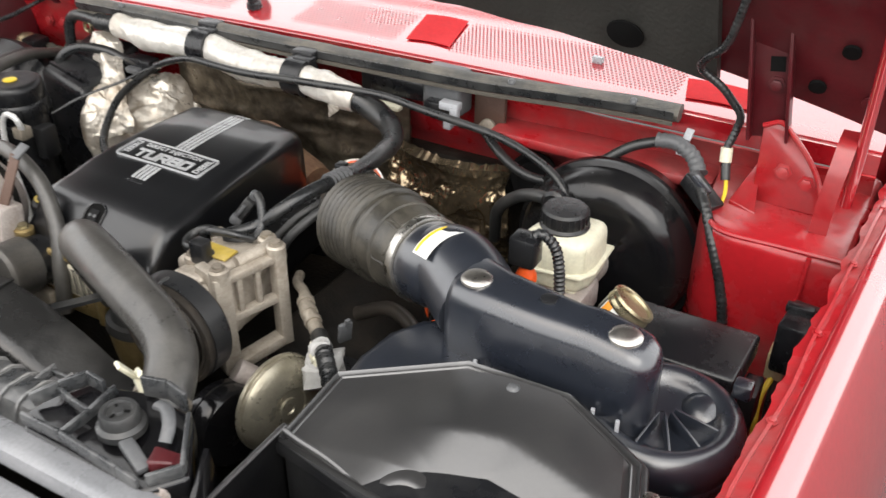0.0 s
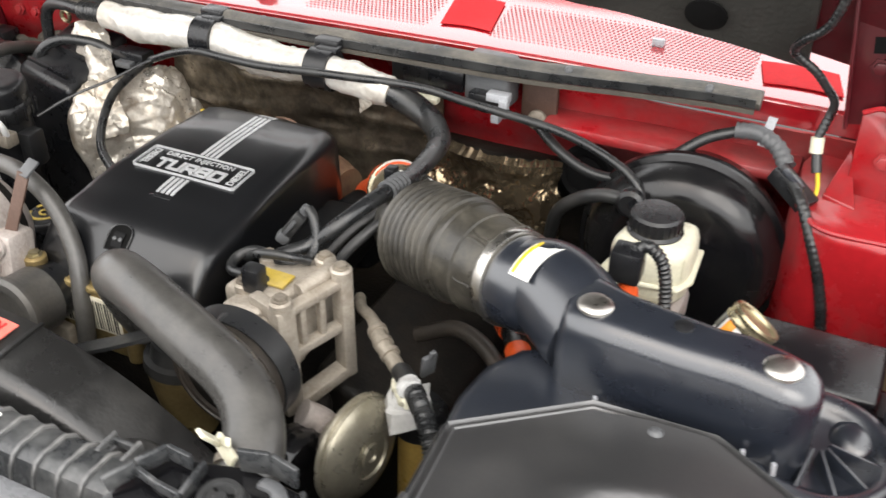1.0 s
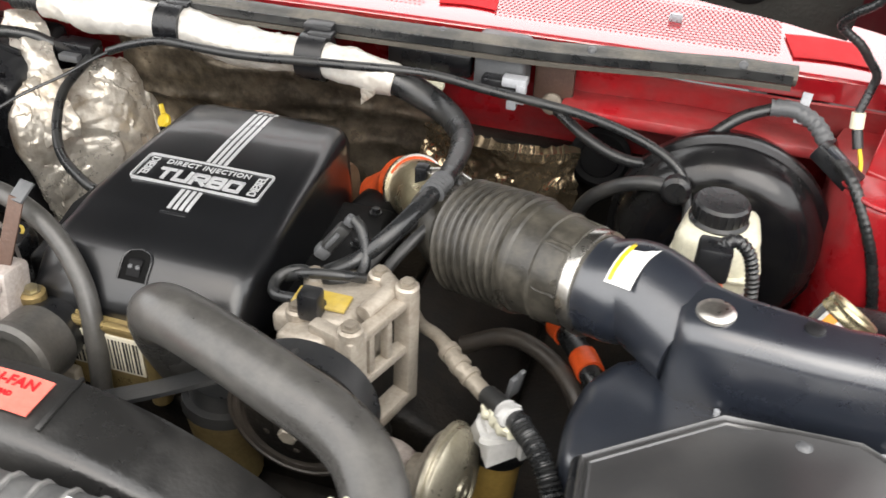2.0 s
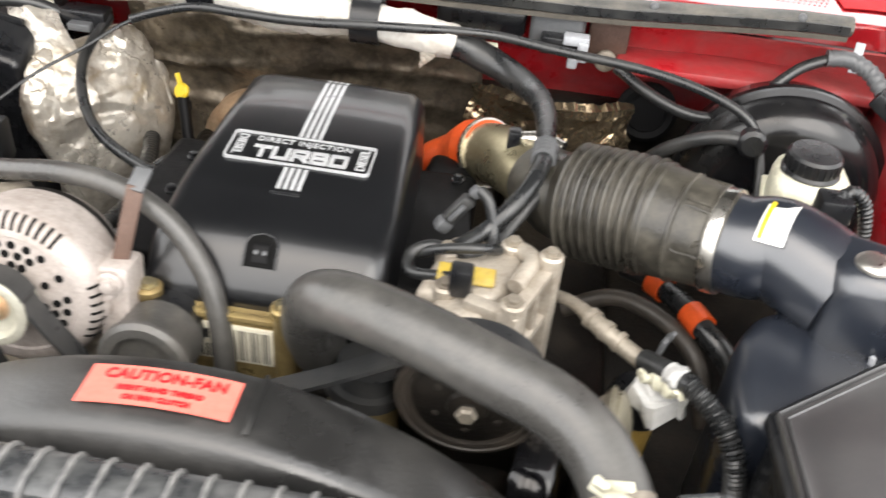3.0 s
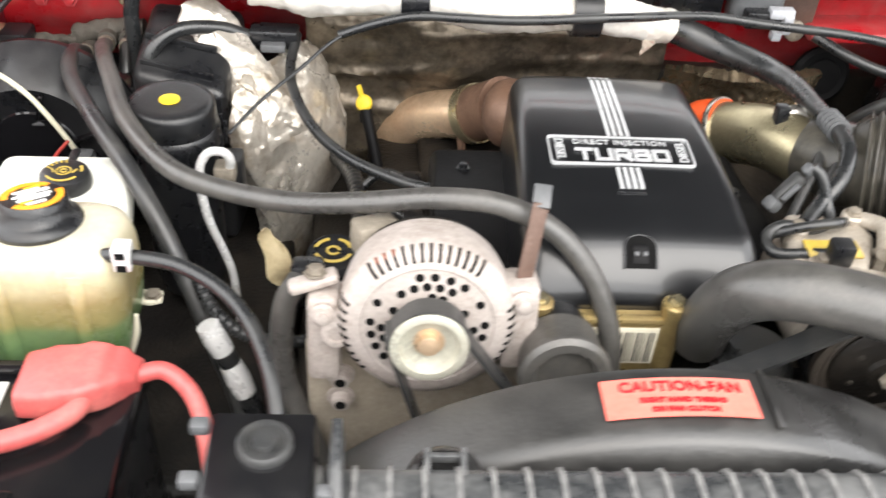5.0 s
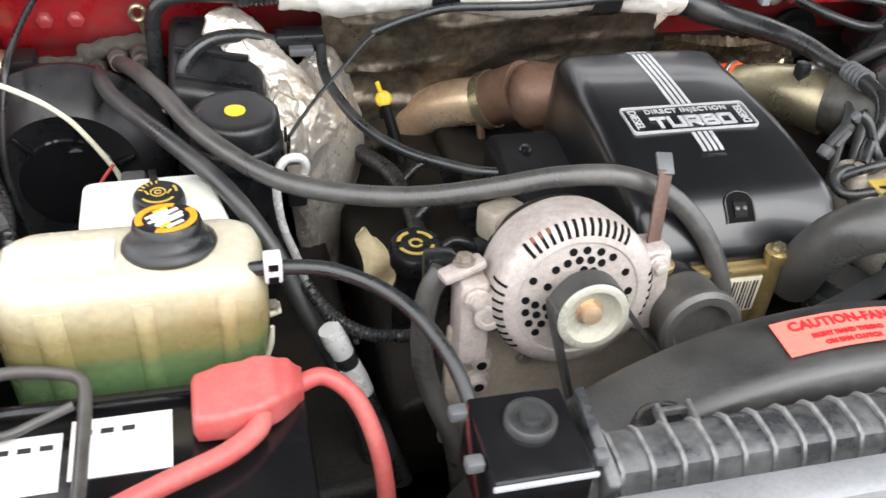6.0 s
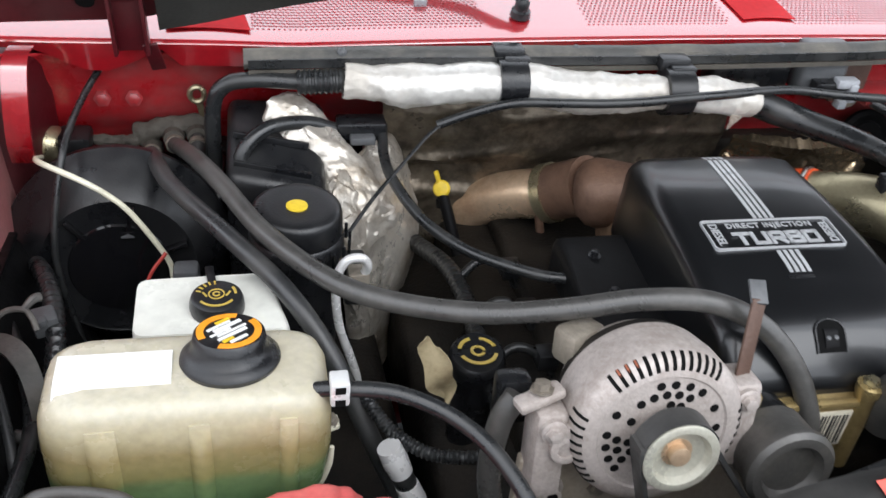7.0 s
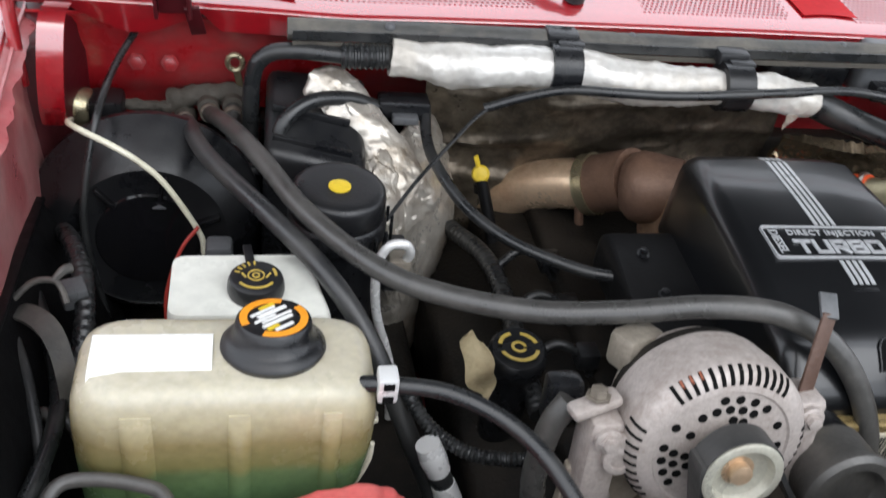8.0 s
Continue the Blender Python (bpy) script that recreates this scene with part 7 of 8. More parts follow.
part("cheek_edge", tube([(0.424, 0.470, 1.166), (0.4235, 0.46, 1.1665), (0.421, 0.39, 1.163), (0.420, 0.322, 1.160)], 0.0026, 8), LID, ab, "pale worn edge")
part("inlet_cheek", sheet(lambda u, v: V(0.536 + 0.06 * u, 0.440 - 0.12 * u, 1.140 - 0.10 * v - 0.03 * u), 8, 4, 0.003), MATTE, ab)
part("mouth_lip", tube([(0.424, 0.466, 1.165), (0.445, 0.462, 1.164), (0.48, 0.458, 1.161), (0.512, 0.450, 1.156), (0.534, 0.438, 1.148), (0.56, 0.424, 1.144), (0.606, 0.400, 1.142)], 0.0030, 8), LID, ab, "pale worn lip")
# Black block stands in for the shade inside the inlet mouth.
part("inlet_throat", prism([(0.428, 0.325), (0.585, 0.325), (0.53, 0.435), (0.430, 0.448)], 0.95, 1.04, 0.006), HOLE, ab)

fb = thing("fuse_box", (0.68, 0.82, 1.03), "black plastic fuse box with a ribbed lid", "fuse box")
part("base", prism([(0.632, 0.778), (0.732, 0.780), (0.735, 0.852), (0.618, 0.846)], 1.02, 1.100, 0.004), BLACK, fb)
part("lid", prism([(0.625, 0.768), (0.740, 0.772), (0.744, 0.862), (0.608, 0.854)], 1.100, [1.130, 1.126, 1.128, 1.133], 0.005), BLACK, fb)
part("latch", box((0.742, 0.790, 1.05), (0.760, 0.83, 1.10), 0.003), BLACK, fb)
can = thing("small_canister", (0.606, 0.788, 1.10), "small round tin with a brass rim and a printed band", "canister")
tax = V(0.50, 0.30, 0.80).normalized()
tin0 = V(0.602, 0.782, 1.133)
part("tin", lathe(tin0, tax, [(0, 0.0225), (0.002, 0.0235), (0.026, 0.0235), (0.030, 0.024)], 30), WHITE, can)
part("tin_rim", lathe(tin0 + tax * 0.028, tax, [(0, 0.0245), (0.003, 0.0255), (0.006, 0.0245), (0.009, 0.0245), (0.011, 0.0255), (0.014, 0.0245), (0.013, 0.022), (0.010, 0.021), (0.010, 0.003)], 30), ZINC, can, "brass-coloured screw rim")
tu = tax.cross(V(0, 0, 1)).normalized()
for ang, mt in ((-20, NAVY), (15, CAP_ORANGE), (-55, NAVY)):
    n1 = (tu * math.cos(radians(ang - 90)) + tax.cross(tu) * math.sin(radians(ang - 90))).normalized()
    c0 = tin0 + n1 * 0.0236
    part("tin_print", bar(c0 + tax * 0.012, c0 + tax * 0.028, 0.010, 0.0012, 0.0003, up=n1), mt, can)
part("tin_end", lathe(tin0 - tax * 0.002, tax, [(0, 0.010), (0, 0.0225), (0.002, 0.0235), (0.004, 0.023)], 30), CREAM, can)
part("mount_block", box((0.586, 0.770, 1.02), (0.624, 0.805, 1.130), 0.006), BLACK, can)
relay = thing("relay", (0.775, 0.90, 1.05), "small dusty black relay with a tan plug on the inner fender", "relay")
part("body", box((0.758, 0.872, 1.075), (0.795, 0.930, 1.138), 0.004, None, -6), BLACK, relay)
part("plug", box((0.752, 0.885, 1.055), (0.772, 0.915, 1.090), 0.003), PAPER, relay, "tan plug")
part("ridge", box((0.756, 0.905, 1.134), (0.786, 0.916, 1.144), 0.002), BLACK, relay)
part("wire", tube([(0.762, 0.890, 1.060), (0.756, 0.870, 1.035), (0.760, 0.850, 1.00), (0.765, 0.84, 0.96)], 0.0035, 8), YELLOW, relay, "yellow wire")
part("wire", tube([(0.766, 0.900, 1.060), (0.764, 0.885, 1.03), (0.768, 0.87, 0.98)], 0.0035, 8), CABLE, relay)

# ---- air conditioning compressor and accessories ----
ac = thing("compressor", (0.195, 0.67, 1.02), "cast aluminium air-conditioning compressor in a webbed bracket", "compressor")
part("body", lathe((0.176, 0.606, 1.100), (0, 1, 0), [(0, 0.040), (0.006, 0.044), (0.04, 0.045), (0.042, 0.046), (0.046, 0.046), (0.048, 0.045), (0.10, 0.045), (0.115, 0.040), (0.12, 0.02)], 36), ALLOY_B, ac)
part("front_casting", prism([(0.143, 0.622), (0.190, 0.618), (0.196, 0.640), (0.150, 0.652)], 1.045, [1.146, 1.150, 1.150, 1.146], 0.007), ALLOY_B, ac)
part("head", prism([(0.128, 0.645), (0.196, 0.640), (0.222, 0.690), (0.215, 0.724), (0.150, 0.735)], 1.120, [1.148, 1.154, 1.156, 1.154, 1.148], 0.009), ALLOY_B, ac)
def bracket_frame():
    """Square cast frame on the compressor's outer side: two posts, rails, windows."""
    bm = bmesh.new()
    a, b = V(FRONT_POST), V(REAR_POST)
    out = (b - a).cross(V(0, 0, 1)).normalized()
    bar((a.x, a.y, 1.030), (a.x, a.y, 1.160), 0.021, 0.020, 0.003, bm, out)
    bar((b.x, b.y, 1.040), (b.x, b.y, 1.166), 0.015, 0.020, 0.003, bm, out)
    bar((a.x, a.y, 1.034), (b.x, b.y, 1.048), 0.020, 0.014, 0.003, bm)
    for z in (1.106, 1.158):
        bar((a.x, a.y, z - 0.006), (b.x, b.y, z), 0.013, 0.010, 0.002, bm)
    for k in (0.3, 0.62):
        p = a.lerp(b, k)
        bar((p.x, p.y, 1.100), (p.x, p.y, 1.158), 0.007, 0.010, 0.002, bm, out)
    for z in (1.075, 1.150):
        bar((a.x, a.y, z), (a.x - 0.040, a.y + 0.012, z), 0.014, 0.016, 0.003, bm)
    return bm
FRONT_POST, REAR_POST = (0.214, 0.625, 0), (0.242, 0.690, 0)
part("bracket_frame", bracket_frame(), ALLOY_B, ac, "cast frame with square windows")
for x, y, z in ((0.214, 0.625, 1.163), (0.242, 0.690, 1.168), (0.155, 0.650, 1.150), (0.208, 0.715, 1.155), (0.150, 0.70, 1.150)):
    p = part("boss", lathe((x, y, z - 0.012), (0, 0, 1), [(0, 0.011), (0.016, 0.011), (0.018, 0.009)], 14), ALLOY_B, ac)
    part("boss_bolt", bolt((x, y, z + 0.006), (0, 0, 1), 0.006, 0.005), ALLOY_D, p)
for x, z in ((0.165, 1.06), (0.205, 1.06), (0.165, 1.135), (0.205, 1.13)):
    part("front_bolt", bolt((x, 0.617, z), (0, -1, 0), 0.007, 0.008), ALLOY_D, ac)
part("label", box((0.146, 0.655, 1.1545), (0.196, 0.678, 1.1575), 0.0008), OCHRE, ac, "yellow label")
part("line_stub", tube([(0.216, 0.712, 1.156), (0.226, 0.690, 1.163), (0.214, 0.655, 1.160)], 0.008, 12), ALLOY_B, ac)
part("clutch_pulley", lathe((0.190, 0.598, 1.112), (0, -1, 0), [(0, 0.058), (0.004, 0.061), (0.006, 0.057), (0.010, 0.0585), (0.014, 0.057), (0.018, 0.0585), (0.022, 0.057), (0.026, 0.0585), (0.030, 0.061), (0.037, 0.061), (0.038, 0.0575), (0.0365, 0.0565), (0.0365, 0.0535), (0.0380, 0.0525), (0.0375, 0.050), (0.034, 0.049), (0.034, 0.044)], 56), DRUM, ac, "dusty dark grooved clutch pulley")
part("belt_wrap", lathe((0.190, 0.594, 1.112), (0, -1, 0), [(0, 0.0575), (0, 0.0620), (0.024, 0.0620), (0.024, 0.0575)], 56), BELT, belt)
cpq = part("clutch_plate", lathe((0.190, 0.566, 1.112), (0, -1, 0), [(0, 0.046), (0.004, 0.046), (0.006, 0.044), (0.010, 0.018), (0.014, 0.016), (0.014, 0.008), (0.018, 0.007), (0.018, 0.001)], 36), IRON, ac)
part("hub_nut", lathe((0.190, 0.549, 1.112), (0, -1, 0), [(0, 0.009), (0.004, 0.009), (0.006, 0.007), (0.006, 0.001)], 6), ALLOY_D, cpq)
rv = part("plate_rivet", lathe((0.190, 0.560, 1.141), (0, -1, 0), [(0, 0.0045), (0.002, 0.004), (0.003, 0.002)], 10), DRUM, cpq)
for k in range(1, 6):
    twin(rv, Matrix.Translation((0.190, 0, 1.112)) @ Matrix.Rotation(radians(60 * k), 4, "Y") @ Matrix.Translation((-0.190, 0, -1.112)))
plug = thing("sensor_plug", (0.16, 0.745, 1.12), "grey electrical plug on twisted leads above the compressor", "plug")
part("plug_body", bar((0.143, 0.743, 1.154), (0.163, 0.747, 1.181), 0.013, 0.014, 0.004), RUBBER, plug)
part("plug_latch", bar((0.146, 0.736, 1.160), (0.158, 0.739, 1.176), 0.006, 0.004, 0.001), GREY, plug)
part("plug_collar", bar((0.136, 0.740, 1.145), (0.144, 0.743, 1.156), 0.015, 0.015, 0.004), GREY, plug)
part("plug_tip", bar((0.164, 0.747, 1.183), (0.170, 0.748, 1.192), 0.010, 0.011, 0.003), GREY, plug)
part("lead", tube([(0.170, 0.748, 1.190), (0.180, 0.742, 1.182), (0.188, 0.730, 1.160), (0.186, 0.712, 1.150), (0.165, 0.700, 1.152), (0.135, 0.700, 1.156), (0.118, 0.690, 1.150), (0.122, 0.672, 1.146), (0.150, 0.664, 1.152), (0.176, 0.655, 1.160)], 0.0055, 10), CABLE, plug)
part("lead", tube([(0.122, 0.698, 1.146), (0.150, 0.688, 1.164), (0.180, 0.690, 1.168), (0.196, 0.705, 1.158)], 0.005, 10), CABLE, plug)
part("switch", box((0.158, 0.640, 1.150), (0.178, 0.658, 1.178), 0.003), BLACK, plug)

vp = thing("vacuum_pump", (0.31, 0.60, 0.98), "dull zinc domed vacuum pump disc", "vacuum pump")
va = V(0.98, -0.16, 0.06).normalized()
vo = V(0.329, 0.586, 1.052)
part("pump_dome", lathe(vo - va * 0.024, va, [(0.0000, 0.0520), (0.0020, 0.0554), (0.0040, 0.0559), (0.0065, 0.0554), (0.0070, 0.0531), (0.0085, 0.0525), (0.0110, 0.0531), (0.0125, 0.0520), (0.0170, 0.0469), (0.0215, 0.0384), (0.0240, 0.0294), (0.0245, 0.0232), (0.0225, 0.0220), (0.0222, 0.0181)], 64), DULL, vp)
part("pump_hub", lathe(vo + va * 0.000, va, [(-0.003, 0.0185), (-0.0015, 0.0185), (-0.0018, 0.0125), (0.0004, 0.0120), (0.0008, 0.0065), (-0.0008, 0.0055), (-0.0008, 0.001)], 28), DULL, vp)
part("pump_pulley", lathe(vo - va * 0.088 + V(-0.004, -0.035, -0.030), va, [(0, 0.030), (0, 0.044), (0.004, 0.046), (0.012, 0.046), (0.013, 0.0445), (0.018, 0.0445), (0.019, 0.046), (0.032, 0.046), (0.036, 0.043), (0.036, 0.020)], 44), GLOSS, vp, "black drum pulley")
part("pump_rear", lathe(vo - va * 0.05, va, [(0, 0.018), (0.012, 0.020), (0.014, 0.034), (0.018, 0.036), (0.019, 0.044), (0.023, 0.046), (0.026, 0.052)], 40), ALLOY_D, vp)
part("pump_arm", tube([vo - va * 0.05, (0.262, 0.610, 1.045), (0.245, 0.600, 1.06)], 0.014, 14), ALLOY, vp)
dryer = thing("fluid_canister", (0.340, 0.655, 0.86), "amber canister with a black cap and a taped plug", "canister")
part("tube", lathe((0.335, 0.660, 0.86), (0.04, 0.02, 1), [(0, 0.019), (0.17, 0.023), (0.18, 0.024)], 26), AMBER, dryer)
part("cap", lathe((0.341, 0.664, 1.028), (0.04, 0.02, 1), [(0, 0.028), (0.004, 0.029), (0.020, 0.027), (0.028, 0.022)], 24), BLACK, dryer)
part("plug", crumple(rumple(box((0.330, 0.606, 1.072), (0.372, 0.640, 1.104), 0.009, None, 15, 4), 45, 0.010), 21, ((70.0, 0.4), (160.0, 0.3)), 20.0, 0.006), WRAP, dryer, "crumpled grey-white plastic wrap")
tag = part("tag", bar((0.348, 0.664, 1.098), (0.352, 0.662, 1.124), 0.016, 0.005, 0.0015), GREY, dryer)
part("tag_tip", bar((0.354, 0.662, 1.122), (0.356, 0.661, 1.131), 0.006, 0.004, 0.001), GREY, tag)

al = thing("refrigerant_line", (0.32, 0.65, 1.05), "grey metal refrigerant line with a corrugated sleeve", "pipe")
part("line", tube([(0.235, 0.735, 1.105), (0.250, 0.712, 1.112), (0.272, 0.695, 1.117), (0.297, 0.668, 1.116), (0.314, 0.656, 1.112), (0.336, 0.638, 1.110)], [0.0060, 0.0060, 0.0060, 0.0088, 0.0080, 0.0080], 16), ALLOY_D, al)
for p, q in (((0.284, 0.682, 1.1170), (0.289, 0.677, 1.1168)), ((0.297, 0.669, 1.1160), (0.302, 0.665, 1.1155)), ((0.309, 0.660, 1.1140), (0.313, 0.657, 1.1130))):
    part("line_ring", tube([p, q], 0.0100, 16, 3), ALLOY_D, al)
part("line_joint", tube([(0.332, 0.641, 1.113), (0.350, 0.622, 1.121), (0.368, 0.602, 1.128)], 0.0098, 14), CABLE, al)
part("joint_tape", rumple(tube([(0.332, 0.634, 1.106), (0.348, 0.616, 1.113), (0.364, 0.599, 1.120)], [0.006, 0.0085, 0.007], 18, 14), 80, 0.004), CREAM, al, "torn white tape")
part("joint_tape", rumple(tube([(0.352, 0.618, 1.123), (0.362, 0.607, 1.127)], 0.0112, 16, 10), 90, 0.003), WRAP, al, "torn white tape")
part("sleeve", tube([(0.364, 0.606, 1.127), (0.388, 0.582, 1.120), (0.404, 0.562, 1.101), (0.412, 0.550, 1.065), (0.414, 0.542, 1.0)], 0.0086, 16, 8, None, (0.0036, 0.0010)), CABLE, al)
gl = thing("glow_loom", (0.38, 0.80, 1.0), "orange and black taped wiring beside the fan duct", "wiring")
part("loom", tube([(0.335, 0.868, 1.035), (0.355, 0.848, 1.042), (0.385, 0.805, 1.050), (0.410, 0.760, 1.052), (0.436, 0.735, 1.035), (0.465, 0.705, 0.99)], 0.012, 14), CABLE, gl)
for p, q in (((0.362, 0.838, 1.044), (0.374, 0.822, 1.047)), ((0.396, 0.787, 1.052), (0.408, 0.764, 1.053))):
    part("orange_sleeve", tube([p, q], 0.0145, 14, 4), ORANGE, gl, "orange sleeve")
part("yellow_end", tube([(0.325, 0.872, 1.038), (0.340, 0.862, 1.040)], 0.010, 12, 3), CREAM, gl)
hose("cooler_pipe", [(0.27, 0.80, 1.02), (0.32, 0.80, 1.045), (0.37, 0.775, 1.045), (0.405, 0.735, 1.03), (0.42, 0.70, 0.98)], 0.0095, DRUM, "dusty black pipe curving under the intake bellows", "pipe")

# ---- passenger side back corner ----
ev = thing("blower_housing", (-0.645, 1.02, 0.88), "large round black blower housing", "blower housing")
part("drum", lathe((-0.656, 1.03, 1.016), (0.05, -1, 0.10), [(-0.03, 0.116), (-0.012, 0.1235), (-0.004, 0.124), (0.0, 0.1210), (0.012, 0.1135), (0.030, 0.100), (0.042, 0.089), (0.047, 0.0835), (0.045, 0.0805)], 64), BLACK, ev, "satin black outer ring")
part("end_plate", lathe((-0.6535, 0.985, 1.0205), (0.05, -1, 0.10), [(-0.008, 0.0812), (-0.004, 0.0800), (-0.004, 0.058), (0.002, 0.053), (0.003, 0.030), (0.003, 0.004)], 56), GLOSS, ev, "glossy black motor plate")
for a in (20, 75, 130):
    c, s = math.cos(radians(a)), math.sin(radians(a))
    part("drum_rib", bar((-0.6535 + 0.050 * c, 0.986, 1.022 + 0.050 * s), (-0.6535 + 0.079 * c, 0.988, 1.022 + 0.079 * s), 0.005, 0.010, 0.001, up=(0, 1, 0)), GLOSS, ev)
part("case", prism([(-0.735, 1.045), (-0.53, 1.05), (-0.53, 1.16), (-0.735, 1.16)], 0.86, 1.072, 0.012), GLOSS, ev)
part("warning_mark", prism([(-0.648, 0.982), (-0.634, 0.982), (-0.641, 0.988)], 1.062, 1.064, 0), GREY, ev)
gc = thing("brass_actuator", (-0.735, 1.15, 1.06), "small brass-coloured actuator can", "actuator")
part("can", lathe((-0.760, 1.150, 1.088), (1, -0.1, -0.1), [(0, 0.012), (0.004, 0.023), (0.030, 0.023), (0.034, 0.020), (0.040, 0.008)], 26), ZINC, gc)
part("stem", box((-0.728, 1.125, 1.070), (-0.690, 1.165, 1.105), 0.006), BLACK, gc)
hose("pale_wire", [(-0.745, 1.12, 1.085), (-0.722, 1.00, 1.150), (-0.678, 0.965, 1.148), (-0.652, 0.965, 1.128), (-0.630, 0.965, 1.102), (-0.600, 0.965, 1.045), (-0.595, 0.96, 1.02)], 0.0032, CREAM, "thin cream washer tube crossing the blower housing", "tube", 10)
hose("ground_wire", [(-0.672, 1.155, 1.182), (-0.690, 1.10, 1.165), (-0.700, 1.02, 1.150), (-0.712, 0.985, 1.09), (-0.715, 0.97, 1.03), (-0.70, 0.96, 0.93)], 0.004, CABLE, "thin black wire hanging down the firewall", "wire", 10)
hose("red_wire", [(-0.600, 0.955, 1.06), (-0.618, 0.94, 1.04), (-0.632, 0.92, 1.0), (-0.632, 0.90, 0.96)], 0.002, BRAKE_W, "thin red wire beside the bottle", "wire", 8)
ci = thing("wire_connector", (-0.58, 0.95, 1.0), "small grey wire connector cluster", "connector")
part("body", box((-0.592, 0.915, 1.035), (-0.565, 0.94, 1.062), 0.005), GREY, ci)
part("lead", tube([(-0.578, 0.928, 1.04), (-0.590, 0.94, 1.0), (-0.60, 0.95, 0.95)], 0.008, 10), CABLE, ci)
eye = thing("firewall_eyelet", (-0.556, 1.165, 1.12), "zinc lifting eyelet bolted on the red firewall", "eyelet")
part("eye", tube([(-0.566 + 0.0085 * math.cos(radians(a)), 1.158, 1.146 + 0.0095 * math.sin(radians(a))) for a in range(0, 361, 30)], 0.0035, 8), ZINC, eye)
part("stalk", bar((-0.565, 1.159, 1.138), (-0.560, 1.166, 1.112), 0.010, 0.003), ZINC, eye)
for x, z in ((-0.675, 1.139), (-0.639, 1.139)):
    part("panel_bolt", bolt((x, 1.163, z), (0, -1, 0.2), 0.007, 0.006), RED, truck)
bb = thing("black_case", (-0.45, 1.06, 0.90), "black plastic heater case behind the fuel filter", "case")
part("case", prism([(-0.535, 1.01), (-0.425, 1.00), (-0.415, 1.14), (-0.53, 1.14)], 0.88, [1.12, 1.10, 1.148, 1.155], 0.012), BLACK, bb)
part("case_rib", bar((-0.525, 1.03, 1.125), (-0.44, 1.02, 1.112), 0.005, 0.008), BLACK, bb)
part("case_rib", bar((-0.525, 1.07, 1.14), (-0.44, 1.06, 1.128), 0.005, 0.008), BLACK, bb)
jb = thing("junction_connector", (-0.37, 1.10, 1.10), "black junction connector with a grey clip", "connector")
part("body", box((-0.405, 1.085, 1.118), (-0.345, 1.115, 1.142), 0.004), BLACK, jb)
part("clip", box((-0.390, 1.072, 1.120), (-0.360, 1.086, 1.130), 0.002), GREY, jb)
part("pipe", tube([(-0.405, 1.095, 1.130), (-0.44, 1.085, 1.145), (-0.485, 1.065, 1.150), (-0.515, 1.045, 1.130), (-0.525, 1.03, 1.08)], 0.0085, 12), CABLE, jb)
hose("injector_lead", [(-0.348, 1.105, 1.130), (-0.352, 1.055, 1.115), (-0.345, 1.01, 1.105), (-0.318, 0.955, 1.088), (-0.275, 0.905, 1.080), (-0.215, 0.865, 1.078), (-0.18, 0.85, 1.08)], 0.0065, CABLE, "dark lead curving from the firewall to the engine cover", "cable", 12)
hose("thin_rod_cable", [(-0.284, 1.052, 1.161), (-0.305, 1.038, 1.152), (-0.335, 1.01, 1.135), (-0.375, 0.965, 1.118), (-0.41, 0.925, 1.095)], 0.0022, CABLE, "thin dark rod crossing to the fuel filter", "cable", 8)
oc = thing("oil_filler", (-0.287, 0.796, 0.90), "black oil filler cap with a faded yellow symbol", "oil cap")
part("neck", lathe((-0.287, 0.800, 0.90), (0, 0, 1), [(0, 0.022), (0.11, 0.024)], 20), BLACK, oc)
cpx = part("cap", lathe((-0.286, 0.800, 1.010), (-0.05, -0.15, 1), [(0, 0.030), (0.006, 0.031), (0.020, 0.029), (0.023, 0.026), (0.0232, 0.003)], 26), BLACK, oc)
for a0, a1 in ((15, 75), (105, 165), (200, 340)):
    part("cap_print", arc_band(-0.2872, 0.7965, 1.0360, 0.017, 0.021, a0, a1), OCHRE, cpx)
part("cap_print", arc_band(-0.2872, 0.7965, 1.0356, 0.005, 0.008, 0, 330), OCHRE, cpx)
def torn_tag(u, v):
    w = 0.003 + 0.014 * math.sin(math.pi * min(1, 0.12 + 0.85 * v)) + 0.003 * math.sin(v * 11)
    return V(-0.347 + 0.020 * v + (u - 0.5) * 2 * w, 0.757 - 0.004 * v + 0.006 * math.sin(v * 7 + u * 3), 1.090 - 0.080 * v - 0.010 * u + 0.004 * math.sin(u * 6))
part("tag", sheet(torn_tag, 8, 12, 0.001), PAPER, oc, "crumpled yellowed paper tag")

# ---- clutter between the bottle and the fender ----
# Black panel added where the gap beside the fender reads dark.
sp = thing("side_dark_panel", (-0.70, 0.75, 0.85), "dull black panel added over the dark gap beside the coolant bottle", "splash shield")
part("panel", sheet(lambda u, v: V(-0.685 - (0.042 + 0.034 * u) * v * v + 0.004 * noise.noise(V(u * 9, v * 7, 2)), 0.50 + 0.50 * u, 0.86 + (0.315 - 0.105 * u) * v - 0.012 * u), 28, 16, 0.004), MATTE, sp)
part("panel_flange", bar((-0.728, 0.505, 1.176), (-0.761, 0.998, 1.062), 0.012, 0.006, 0.002), MATTE, sp)
hose("side_cable", [(-0.735, 0.97, 1.04), (-0.712, 0.90, 1.075), (-0.695, 0.84, 1.082), (-0.690, 0.79, 1.065), (-0.700, 0.74, 1.03)], 0.009, CABLE, "dusty black corrugated cable sleeve by the fender", "cable", 14, (0.009, 0.0008))
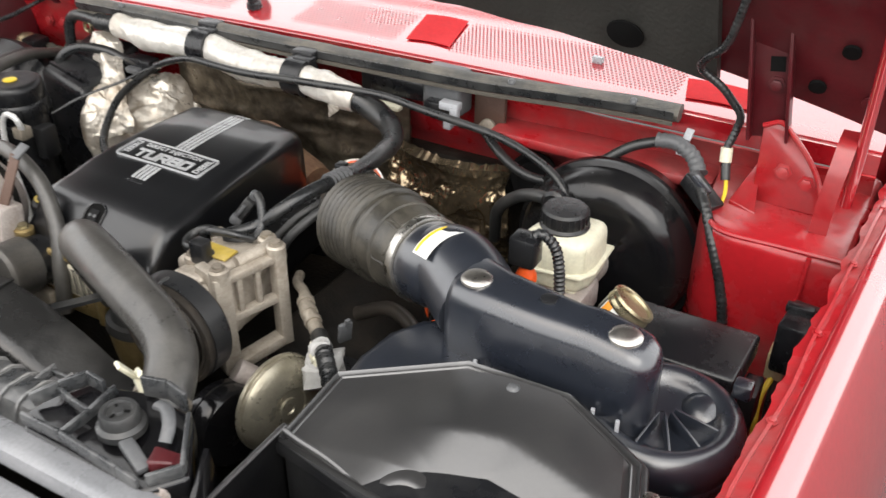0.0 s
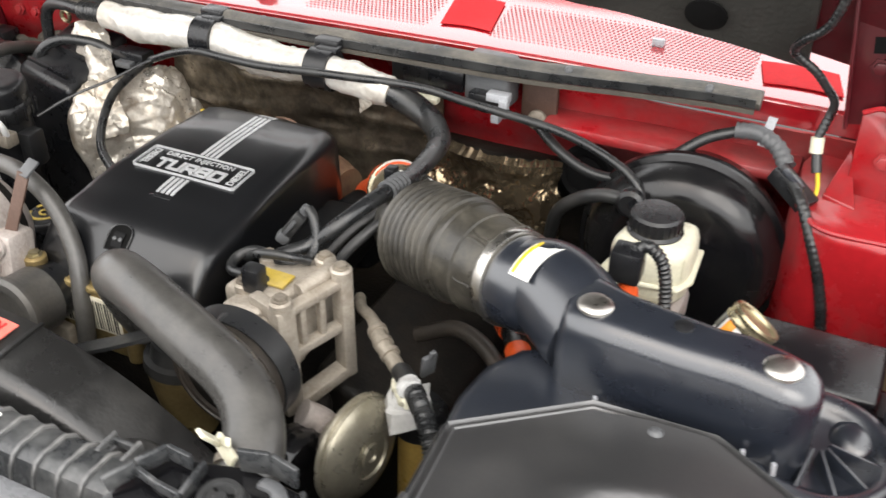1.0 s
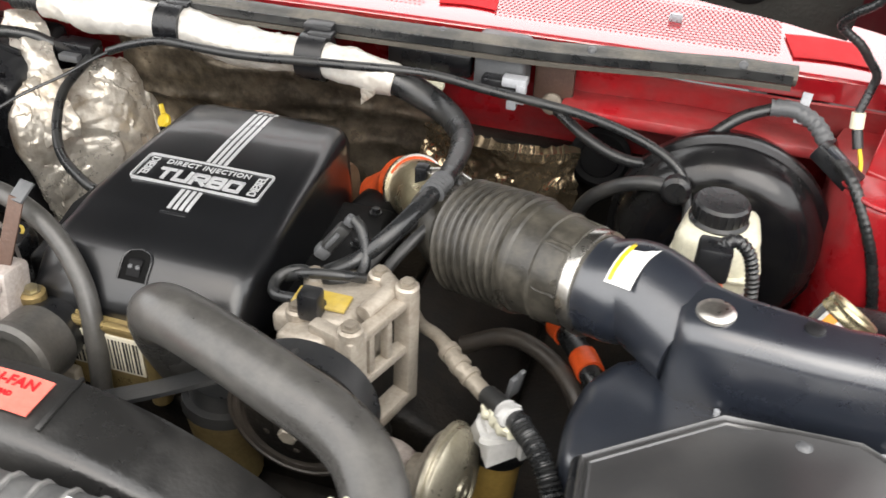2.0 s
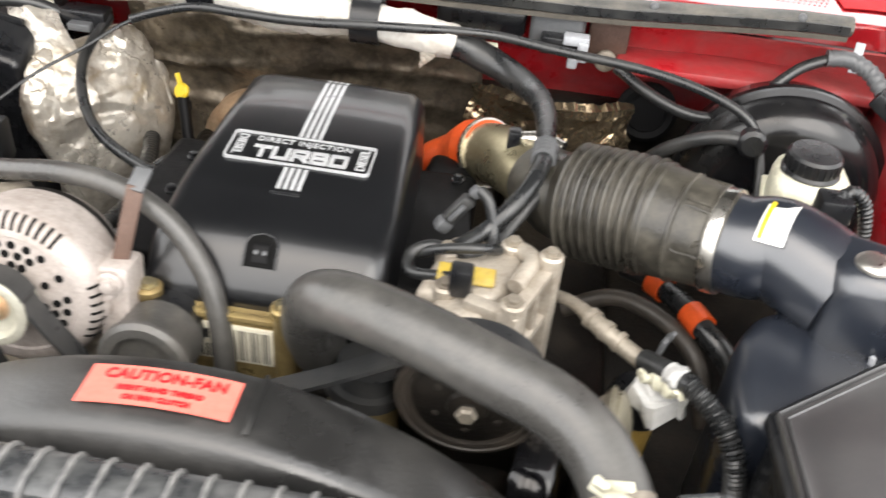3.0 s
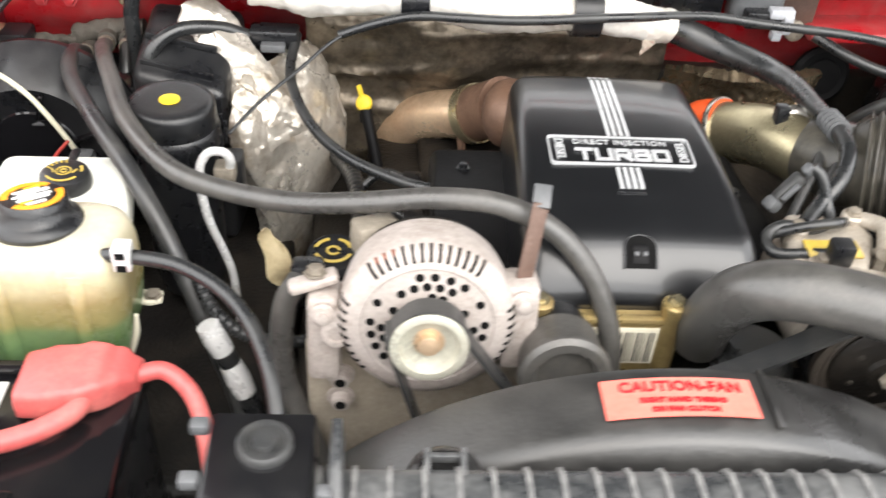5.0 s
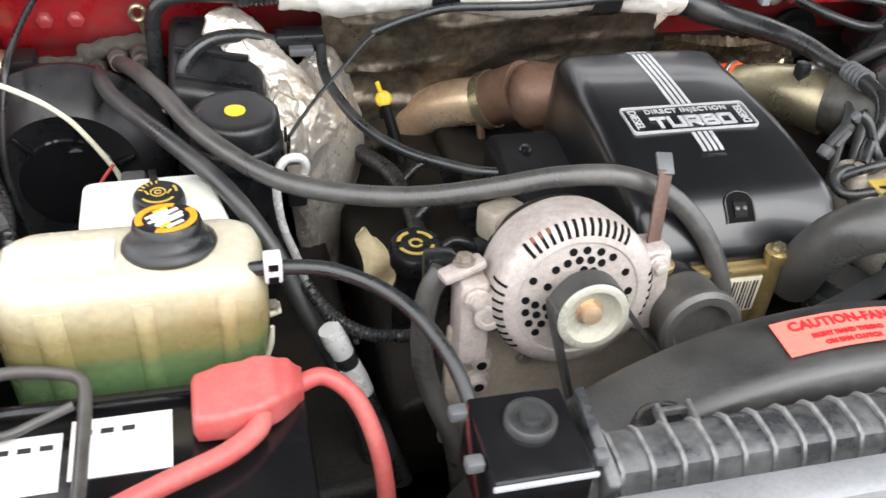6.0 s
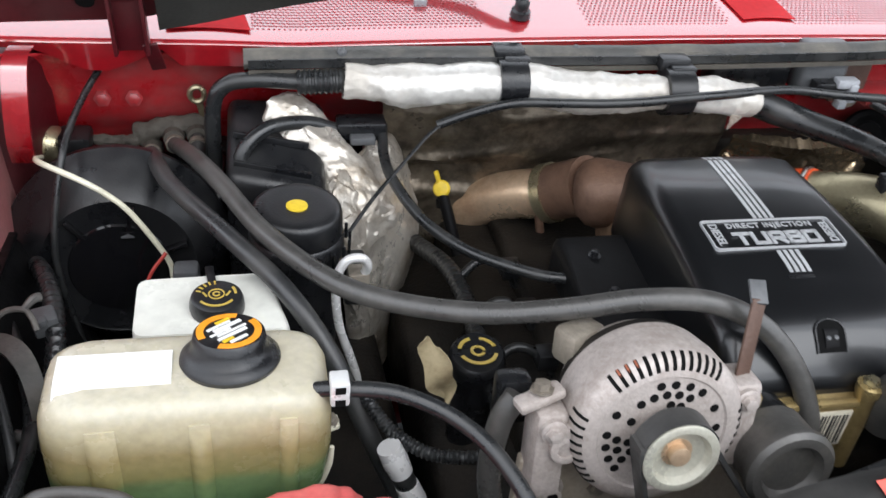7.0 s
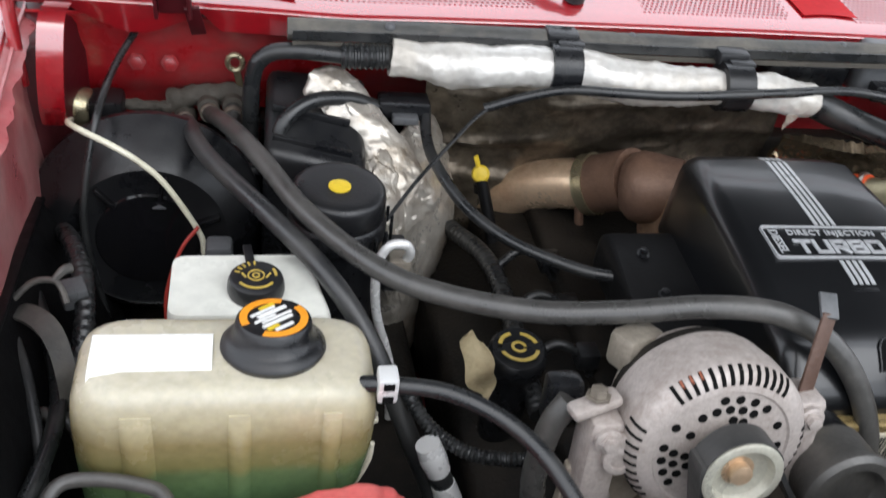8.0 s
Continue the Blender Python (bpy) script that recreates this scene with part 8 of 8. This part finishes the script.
hose("side_cable", [(-0.745, 0.86, 1.06), (-0.722, 0.80, 1.056), (-0.700, 0.72, 1.062), (-0.698, 0.65, 1.070), (-0.715, 0.58, 1.06)], 0.007, CABLE, "black cable along the inner fender", "cable", 12)
hose("side_cable", [(-0.755, 0.80, 1.09), (-0.725, 0.73, 1.078), (-0.705, 0.66, 1.048), (-0.70, 0.60, 1.03)], 0.005, RUBBER, "thin grey cable dropping behind the bottle", "cable", 10)
bk = thing("bottle_bracket", (-0.72, 0.77, 1.05), "dusty grey bent steel strap with a forked hook beside the bottle", "bracket")
strap = smooth([V(-0.765, 0.805, 1.060), V(-0.742, 0.790, 1.090), V(-0.718, 0.768, 1.100), V(-0.702, 0.745, 1.098), V(-0.692, 0.722, 1.080), V(-0.690, 0.710, 1.050)], 5)
part("strap", skin(bmesh.new(), [[c + V(-0.006, -0.008, 0.003), c + V(0.006, 0.008, 0.003), c + V(0.006, 0.008, 0), c + V(-0.006, -0.008, 0)] for c in strap]), STEEL_D, bk)
part("hook", tube([(-0.748, 0.800, 1.092), (-0.730, 0.808, 1.108), (-0.712, 0.806, 1.112), (-0.704, 0.798, 1.108), (-0.700, 0.790, 1.100)], 0.0028, 8), STEEL_D, bk)
part("hook_prong", tube([(-0.712, 0.806, 1.112), (-0.704, 0.814, 1.117), (-0.699, 0.818, 1.116)], [0.0028, 0.004, 0.0045], 8), STEEL_D, bk)
hose("grey_pipe", [(-0.770, 0.735, 1.020), (-0.742, 0.718, 1.045), (-0.715, 0.708, 1.054), (-0.690, 0.700, 1.052), (-0.675, 0.69, 1.02)], 0.0065, HOSE, "short blue-grey pipe behind the battery", "pipe", 12)
sb = thing("side_connector", (-0.70, 0.83, 1.05), "pair of dusty grey connectors beside the bottle", "connector")
part("body", box((-0.712, 0.812, 1.072), (-0.690, 0.836, 1.092), 0.003, None, 20), GREY, sb)
part("latch", box((-0.706, 0.806, 1.088), (-0.696, 0.816, 1.096), 0.002, None, 20), GREY, sb)

# ---- pipes down in the dark of the bay ----
pw = thing("injector_harness", (-0.24, 0.95, 0.96), "dark taped injector harness lying along the engine", "wiring")
part("trunk", tube([(-0.30, 1.08, 0.97), (-0.272, 1.00, 0.985), (-0.262, 0.92, 0.98), (-0.268, 0.84, 0.985), (-0.262, 0.76, 0.975)], 0.011, 12, 8, None, (0.008, 0.0006)), CABLE, pw)
for k, y in enumerate((0.82, 0.90, 0.98)):
    part("branch", tube([(-0.265, y, 0.985), (-0.235, y + 0.01, 1.005), (-0.205, y + 0.004, 0.995), (-0.19, y, 0.97)], 0.0055, 10), CABLE, pw)
    part("branch_plug", box((-0.212, y - 0.010, 0.985), (-0.188, y + 0.014, 1.006), 0.003), BLACK, pw)
hose("wire_conduit", [(-0.415, 0.720, 1.060), (-0.395, 0.690, 1.045), (-0.365, 0.668, 1.035), (-0.330, 0.655, 1.038), (-0.300, 0.650, 1.045)], 0.0062, CABLE, "thin black corrugated conduit crossing to the alternator", "conduit", 12, (0.0045, 0.0008))
